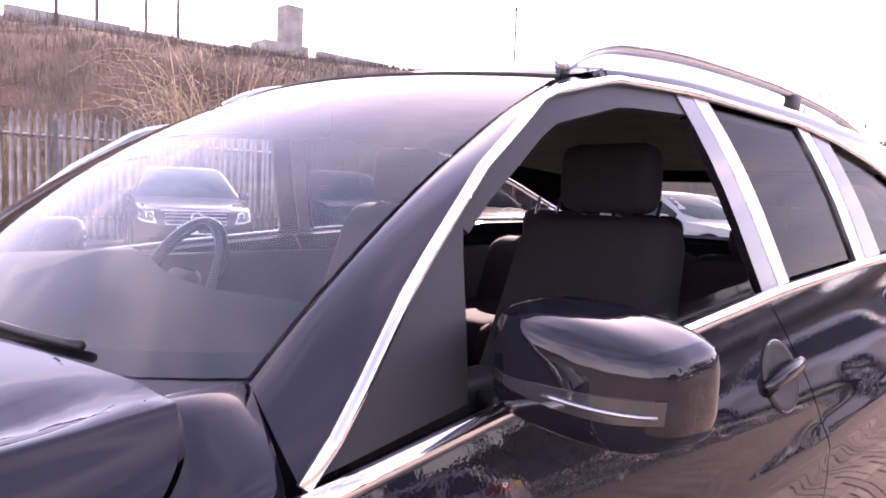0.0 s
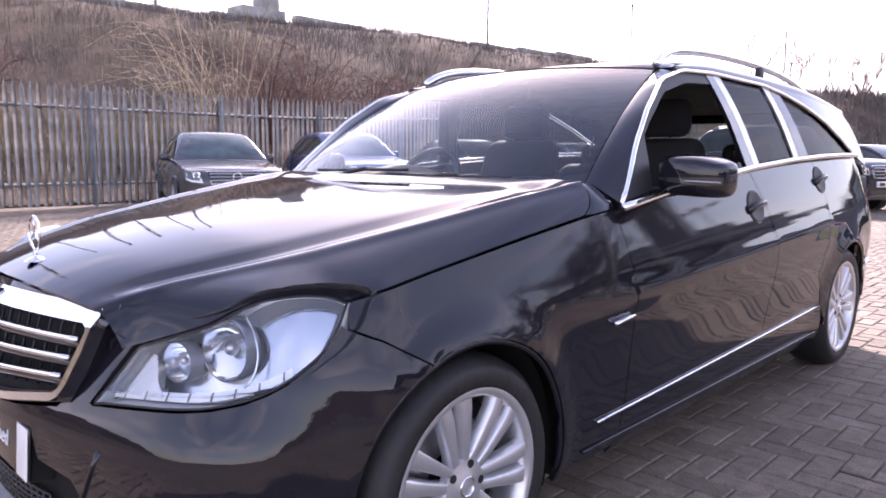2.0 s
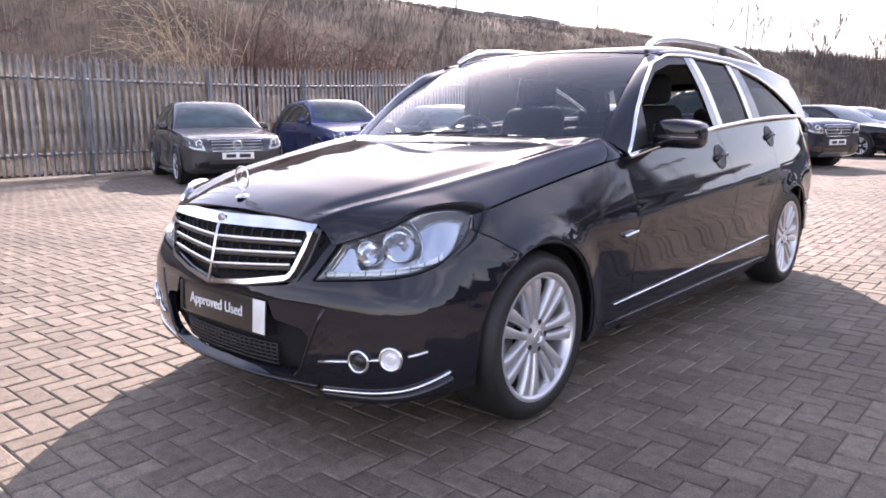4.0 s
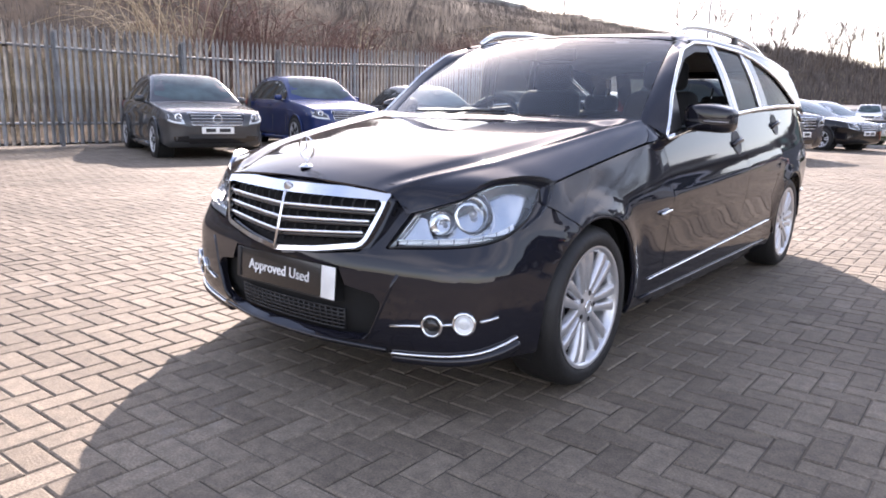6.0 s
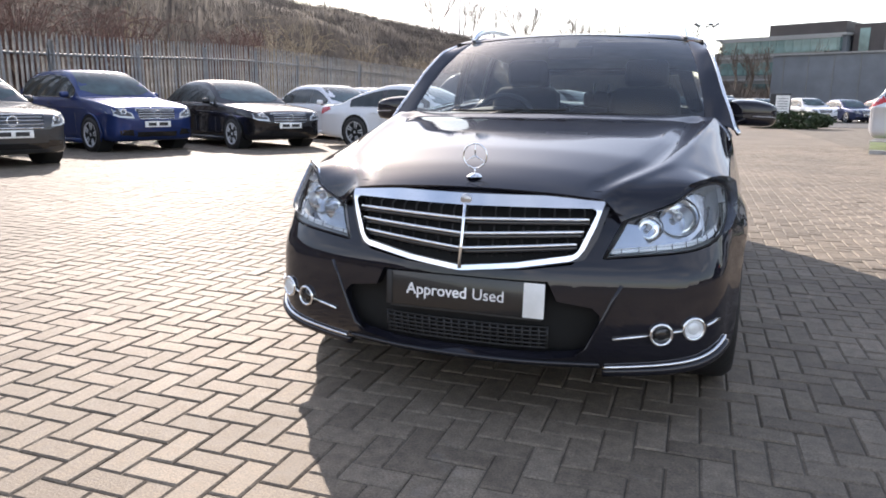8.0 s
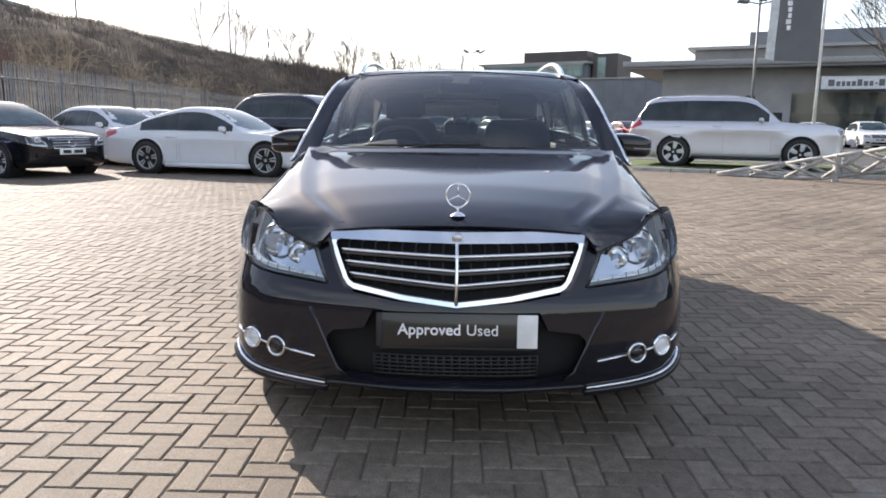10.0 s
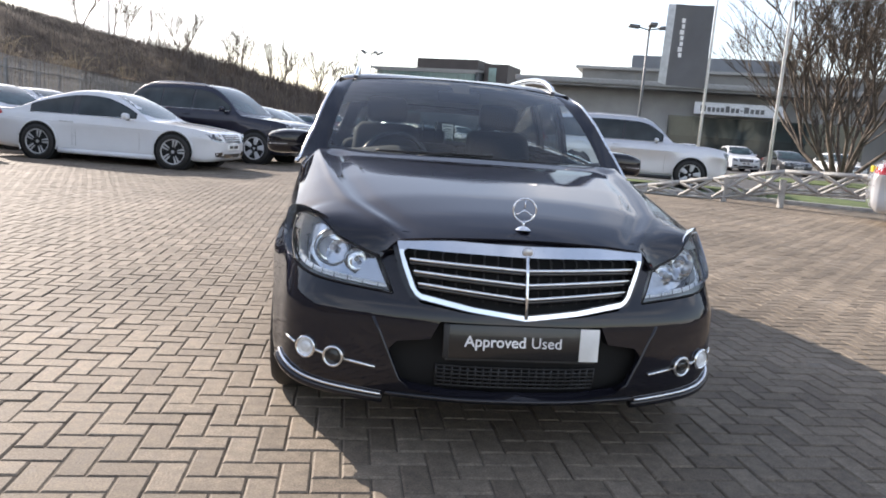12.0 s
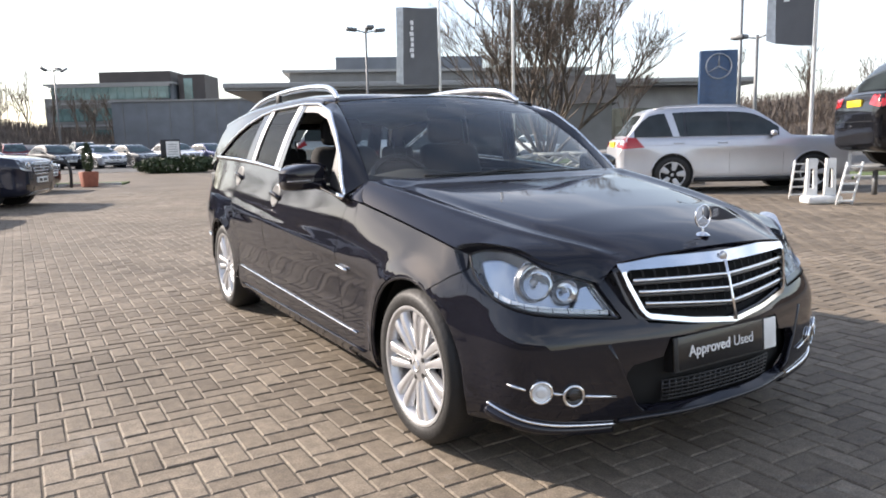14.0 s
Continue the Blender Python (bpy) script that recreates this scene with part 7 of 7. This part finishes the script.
leaves("foliage", (0, 0, 0.86), (0.15, 0.15, 0.46), 700, pl, 5, 0.05)
hoop = thing("hoop_rail", "dark tubular hoop rail at the edge of the grass", "rail", (-0.7, 23.0, 0))
part("tube", tube(cr([(-1.6, 0.9, 0), (-1.6, 0.9, 0.6), (-1.35, 0.75, 0.78), (-0.2, 0.1, 0.78), (0.05, -0.05, 0.6), (0.05, -0.05, 0)], 5), 0.045, 8), "black", hoop)
hg = thing("low_hedge", "low clipped evergreen hedge round a notice board", "hedge", (4.4, 33.2, 0))
leaves("foliage", (0, 0, 0.35), (1.9, 0.9, 0.42), 2600, hg, 6, 0.10)
nb = thing("notice_board", "black framed notice board with a white sheet", "sign", (4.05, 32.9, 0), rz=-12)
part("frame", box_bm(-0.42, 0.42, -0.06, 0.06, 0.45, 1.50, 0.02), "black", nb)
part("panel", box_bm(-0.18, 0.38, -0.075, -0.062, 0.62, 1.42), "white_plastic", nb)
for k in range(6):
    part("panel_mark", box_bm(-0.10, 0.30, -0.079, -0.076, 0.72 + k * 0.11, 0.745 + k * 0.11), "grey_pole", nb)
for x in (-0.36, 0.36):
    part("leg", box_bm(x - 0.04, x + 0.04, -0.04, 0.04, 0, 0.6), "black", nb)

# ---- verges, kerbs, road ----
def slab(name, pts, z, mat, kind="structure", thick=0.10):
    bm = bmesh.new()
    top = [bm.verts.new((x, y, z)) for x, y in pts]
    bot = [bm.verts.new((x, y, z - thick)) for x, y in pts]
    bm.faces.new(top)
    for k in range(len(pts)):
        bm.faces.new((top[k], bot[k], bot[(k + 1) % len(pts)], top[(k + 1) % len(pts)]))
    bmesh.ops.recalc_face_normals(bm, faces=bm.faces)
    return tagged(part(name, bm, mat, smooth=False), kind=kind)


slab("verge", [(4.2, 15.6), (9.2, 13.5), (14.2, 9.9), (16.5, 6.9), (19.0, 8.4), (16.0, 12.5), (11, 17.0), (5.2, 20.5)], 0.055, "lawn")
slab("verge_2", [(-2.8, 24.0), (0.8, 23.2), (1.2, 24.6), (-2.6, 26.5)], 0.05, "lawn")
slab("verge_3", [(16, 26), (30, 20), (34, 26), (18, 31)], 0.05, "lawn")
slab("road", [(5.2, 20.7), (16.2, 12.7), (24, 6), (40, -8), (70, -8), (50, 22), (22, 38), (8, 32)], 0.012, "asphalt")
slab("car_park", [(-16, 40), (6, 36), (14, 36), (34, 30), (60, 34), (60, 60), (-14, 66)], 0.010, "asphalt")
kerb_me = bpy.data.meshes.new("kerbstone")
kb = box_bm(-0.44, 0.44, -0.06, 0.06, -0.05, 0.085, 0.015, 1)
kb.to_mesh(kb_me := kerb_me)
kb.free()
kerb_me.materials.append(M["kerbstone"])
kerb = tagged(new("kerb"), kind="structure")
for a, b in (((4.2, 15.6), (9.2, 13.5)), ((9.2, 13.5), (14.2, 9.9)), ((14.2, 9.9), (16.5, 6.9)), ((5.2, 20.5), (11, 17.0)), ((11, 17.0), (16, 12.5)), ((-2.8, 24.0), (0.8, 23.2))):
    a, b = Vector(a), Vector(b)
    n = max(1, round((b - a).length / 0.9))
    for k in range(n):
        p = a.lerp(b, (k + 0.5) / n)
        o = new("kerbstone", kerb_me)
        o.parent = kerb
        o.matrix_local = pose(p.x, p.y, 0, 0, 0, math.degrees(math.atan2(b.y - a.y, b.x - a.x)))

# ---- buildings ----
def pane_grid(parent, name, x0, x1, z0, z1, nx, nz, y, mat, gap=0.12):
    me = None
    for i in range(nx):
        for j in range(nz):
            wx, wz = (x1 - x0) / nx, (z1 - z0) / nz
            if me is None:
                b = box_bm(-wx / 2 + gap / 2, wx / 2 - gap / 2, -0.03, 0.03, -wz / 2 + gap / 2, wz / 2 - gap / 2)
                me = bpy.data.meshes.new(name)
                b.to_mesh(me)
                b.free()
                me.materials.append(M[mat])
            o = new(name, me)
            o.parent = parent
            o.matrix_local = pose(x0 + wx * (i + 0.5), y, z0 + wz * (j + 0.5))


show = thing("showroom", "long low grey car showroom with glazed front", "building", (15.2, 64.0, 0), rz=-24)
part("wall", box_bm(2.6, 46, 0, 22, 0, 6.2), "cladding_pale", show)
part("glazing_band", box_bm(13, 45.5, -0.10, 0.0, 0.3, 3.9), "win_far", show, "dark plate glass front")
pane_grid(show, "window", 13.2, 45.2, 0.4, 3.85, 16, 2, -0.14, "win_far", 0.18)
rf = part("roof", box_bm(-0.4, 48, -2.6, 23, 6.05, 6.5, 0.05), "roof_edge", show, "projecting pale roof edge")
part("roof_fascia", box_bm(-0.3, 48, -2.4, 22.8, 5.85, 6.05), "cladding", show)
part("upper_storey", box_bm(4.6, 34, 5, 18, 6.4, 8.1), "cladding", show)
part("plant_room", box_bm(9.0, 24, 8, 16, 8.1, 9.8), "cladding_blue", show)
part("upper_roof", box_bm(4.0, 34.6, 4.4, 18.6, 8.0, 8.25), "roof_edge", show)
board = part("fascia_sign", box_bm(15.0, 22.1, -1.35, -1.1, 4.1, 5.1, 0.02), "fascia_sign", show, "pale fascia board with dark name bars")
xx = 15.5
for k, w in enumerate((0.95, 0.6, 0.5, 0.55, 0.6, 0.7, 0.6, 0.55, 0.4, 0.85, 0.6, 0.65, 0.6)):
    part("sign_mark", box_bm(xx, xx + w * 0.46, -1.39, -1.36, 4.34 if k != 8 else 4.50, 4.84 if k in (0, 5, 9) else (4.58 if k == 8 else 4.70)), "grey_pole", board)
    xx += w * 0.52 + 0.07
part("sign_bracket", box_bm(15.2, 21.9, -1.1, -0.02, 4.9, 5.0), "cladding", show)
part("door", box_bm(11.2, 12.4, -0.06, 0.02, 0, 2.3), "black", show)
part("wall_light", box_bm(9.5, 10.2, -0.08, 0, 2.7, 3.7), "black", show)

off = thing("office_block", "three-storey office block with green glazing", "building", (4.0, 123.5, 0), rz=-30)
part("wall", box_bm(0, 18, 0, 16, 0, 10.7), "cladding_blue", off)
part("lower_wall", box_bm(-1.2, 15.5, -0.8, 0, 0.0, 8.9), "cladding", off)
for z0 in (2.2, 5.4, 8.6):
    part("glazing_band", box_bm(-0.02, 17.5, -0.9, -0.05, z0, z0 + 1.9), "win_green", off)
    pane_grid(off, "window", 0.2, 17.3, z0, z0 + 1.9, 14, 1, -0.95, "win_green", 0.25)
part("roof", box_bm(-1.0, 18.4, -1.2, 17, 10.7, 11.0), "roof_edge", off)
part("plant_room", box_bm(6, 17, 2, 12, 11.0, 12.9), "brown_clad", off, "dark brown plant room")
part("stair_tower", box_bm(18.5, 22.5, 1, 8, 0, 12.2), "brown_clad", off)
part("stair_glazing", box_bm(19.3, 20.6, 0.93, 0.99, 1.0, 11.6), "win_green", off, "tall green stair window")
for z0 in (1.6, 4.6, 7.9, 10.4):
    part("floor_edge", box_bm(-0.3, 17.8, -1.15, -0.93, z0, z0 + 0.28), "roof_edge", off)
shed = thing("warehouse", "plain blue-grey clad warehouse", "building", (9.4, 102.2, 0), rz=-28)
part("wall", box_bm(0, 27, 0, 20, 0, 7.2), "cladding_blue", shed)
part("roof", box_bm(-0.3, 27.3, -0.3, 20.3, 7.2, 7.4), "roof_edge", shed)
for k in range(9):
    part("cladding_rib", box_bm(1.4 + k * 3.0, 1.5 + k * 3.0, -0.06, 0, 0, 7.2), "cladding", shed)
kiosk = thing("dark_gable_house", "dark-roofed gabled house behind the tree", "house", (30.0, 34.6, 0), rz=-40)
part("wall", box_bm(-1.8, 1.8, -1.5, 1.5, 0, 3.4), "cladding", kiosk)
gb = bmesh.new()
A = [gb.verts.new(p) for p in ((-2.1, -1.8, 3.3), (2.1, -1.8, 3.3), (2.1, 1.8, 3.3), (-2.1, 1.8, 3.3), (-2.1, 0, 5.2), (2.1, 0, 5.2))]
for f in ((0, 1, 5, 4), (2, 3, 4, 5), (0, 4, 3), (1, 2, 5), (3, 2, 1, 0)):
    gb.faces.new([A[i] for i in f])
part("roof", gb, "asphalt", kiosk, smooth=False)
wl = thing("yard_wall", "long dark boundary wall at the far end of the yard", "wall", (0, 0, 0), kind="structure")
part("wall_run", tube([(-14, 66, 0.8), (-4, 68, 0.8), (8, 88, 0.8)], 0.9, 4, 0.99), "cladding", wl)

# ---- block paving, laid herringbone ----
PAVE = tagged(new("paving"), kind="structure")
BL, BW, JOINT, CH = 0.187, 0.0935, 0.0042, 0.0062


def block_parts(cx, cy, along_x, z, rx, ry):
    hx, hy = ((BL - JOINT) / 2, (BW - JOINT) / 2) if along_x else ((BW - JOINT) / 2, (BL - JOINT) / 2)
    top = [(cx + sx * (hx - CH), cy + sy * (hy - CH), z + sx * rx * hx + sy * ry * hy) for sx, sy in ((-1, -1), (1, -1), (1, 1), (-1, 1))]
    low = [(cx + sx * hx, cy + sy * hy, z - 0.0045) for sx, sy in ((-1, -1), (1, -1), (1, 1), (-1, 1))]
    base = [(cx + sx * hx, cy + sy * hy, -0.012) for sx, sy in ((-1, -1), (1, -1), (1, 1), (-1, 1))]
    return top + low + base


FACES = [(0, 1, 2, 3)] + [(4 + k, 4 + (k + 1) % 4, (k + 1) % 4, k) for k in range(4)] + [(8 + k, 8 + (k + 1) % 4, 4 + (k + 1) % 4, 4 + k) for k in range(4)]
cells = []
# in a herringbone of 2:1 blocks each row is the one below, moved on by one width
for j in range(-40, 204):
    for i in range(-85, 60):
        ox, oy = j * BW + i * 4 * BW - 0.19, j * BW - 0.045
        cells.append((ox + BW, oy + BW / 2, True))
        cells.append((ox + 3.5 * BW, oy + BW, False))
rp = random.Random(8)
vs, fs, near = [], [], 0
proto = {}
for along in (True, False):
    for v in range(4):
        me = bpy.data.meshes.new("paver")
        me.from_pydata(block_parts(0, 0, along, 0.0, rp.uniform(-0.004, 0.004), rp.uniform(-0.004, 0.004)), [], FACES)
        me.materials.append(M["paver"])
        proto[along, v] = me
for cx, cy, along in cells:
    if not (-11.5 < cx < 9.5 and -3.6 < cy < 18.5) or (cx > 4.5 and cy > 15.3 - (cx - 4.2) * 0.45):
        continue
    z = rp.gauss(0.0, 0.0011)
    if near < 300 and -2.2 < cx < 0.9 and -1.45 < cy < 0.42 and abs(cx + 0.65) + abs(cy + 0.4) < 1.7:
        o = new("paver", proto[along, rp.randrange(4)])
        o.parent = PAVE
        o.matrix_local = pose(cx, cy, z)
        near += 1
        continue
    k = len(vs)
    vs += block_parts(cx, cy, along, z, rp.gauss(0, 0.006), rp.gauss(0, 0.006))
    fs += [tuple(k + q for q in f) for f in FACES[:5]]
me = bpy.data.meshes.new("pavers")
me.from_pydata(vs, [], fs)
me.materials.append(M["paver"])
rest = new("pavers", me)
rest.parent = PAVE
tagged(rest, kind="stuff")
far_bm = bmesh.new()
for x0, x1, y0, y1 in ((-13.2, -11.5, -8, 42), (-11.5, 4.3, 18.5, 42), (9.5, 16, -8, 6.6), (-11.5, 9.5, -8, -3.6)):
    q = [far_bm.verts.new((x, y, -0.001)) for x, y in ((x0, y0), (x1, y0), (x1, y1), (x0, y1))]
    far_bm.faces.new(q)
tagged(part("far_paving", far_bm, "paver"), kind="structure")

# ---- bring the drawn plan to true size ----
bpy.context.view_layer.update()
for ob in list(scene.objects):
    if ob.parent is None and ob.type in ('MESH', 'EMPTY'):
        ob.matrix_world = Matrix.Scale(TRUE, 4) @ ob.matrix_world
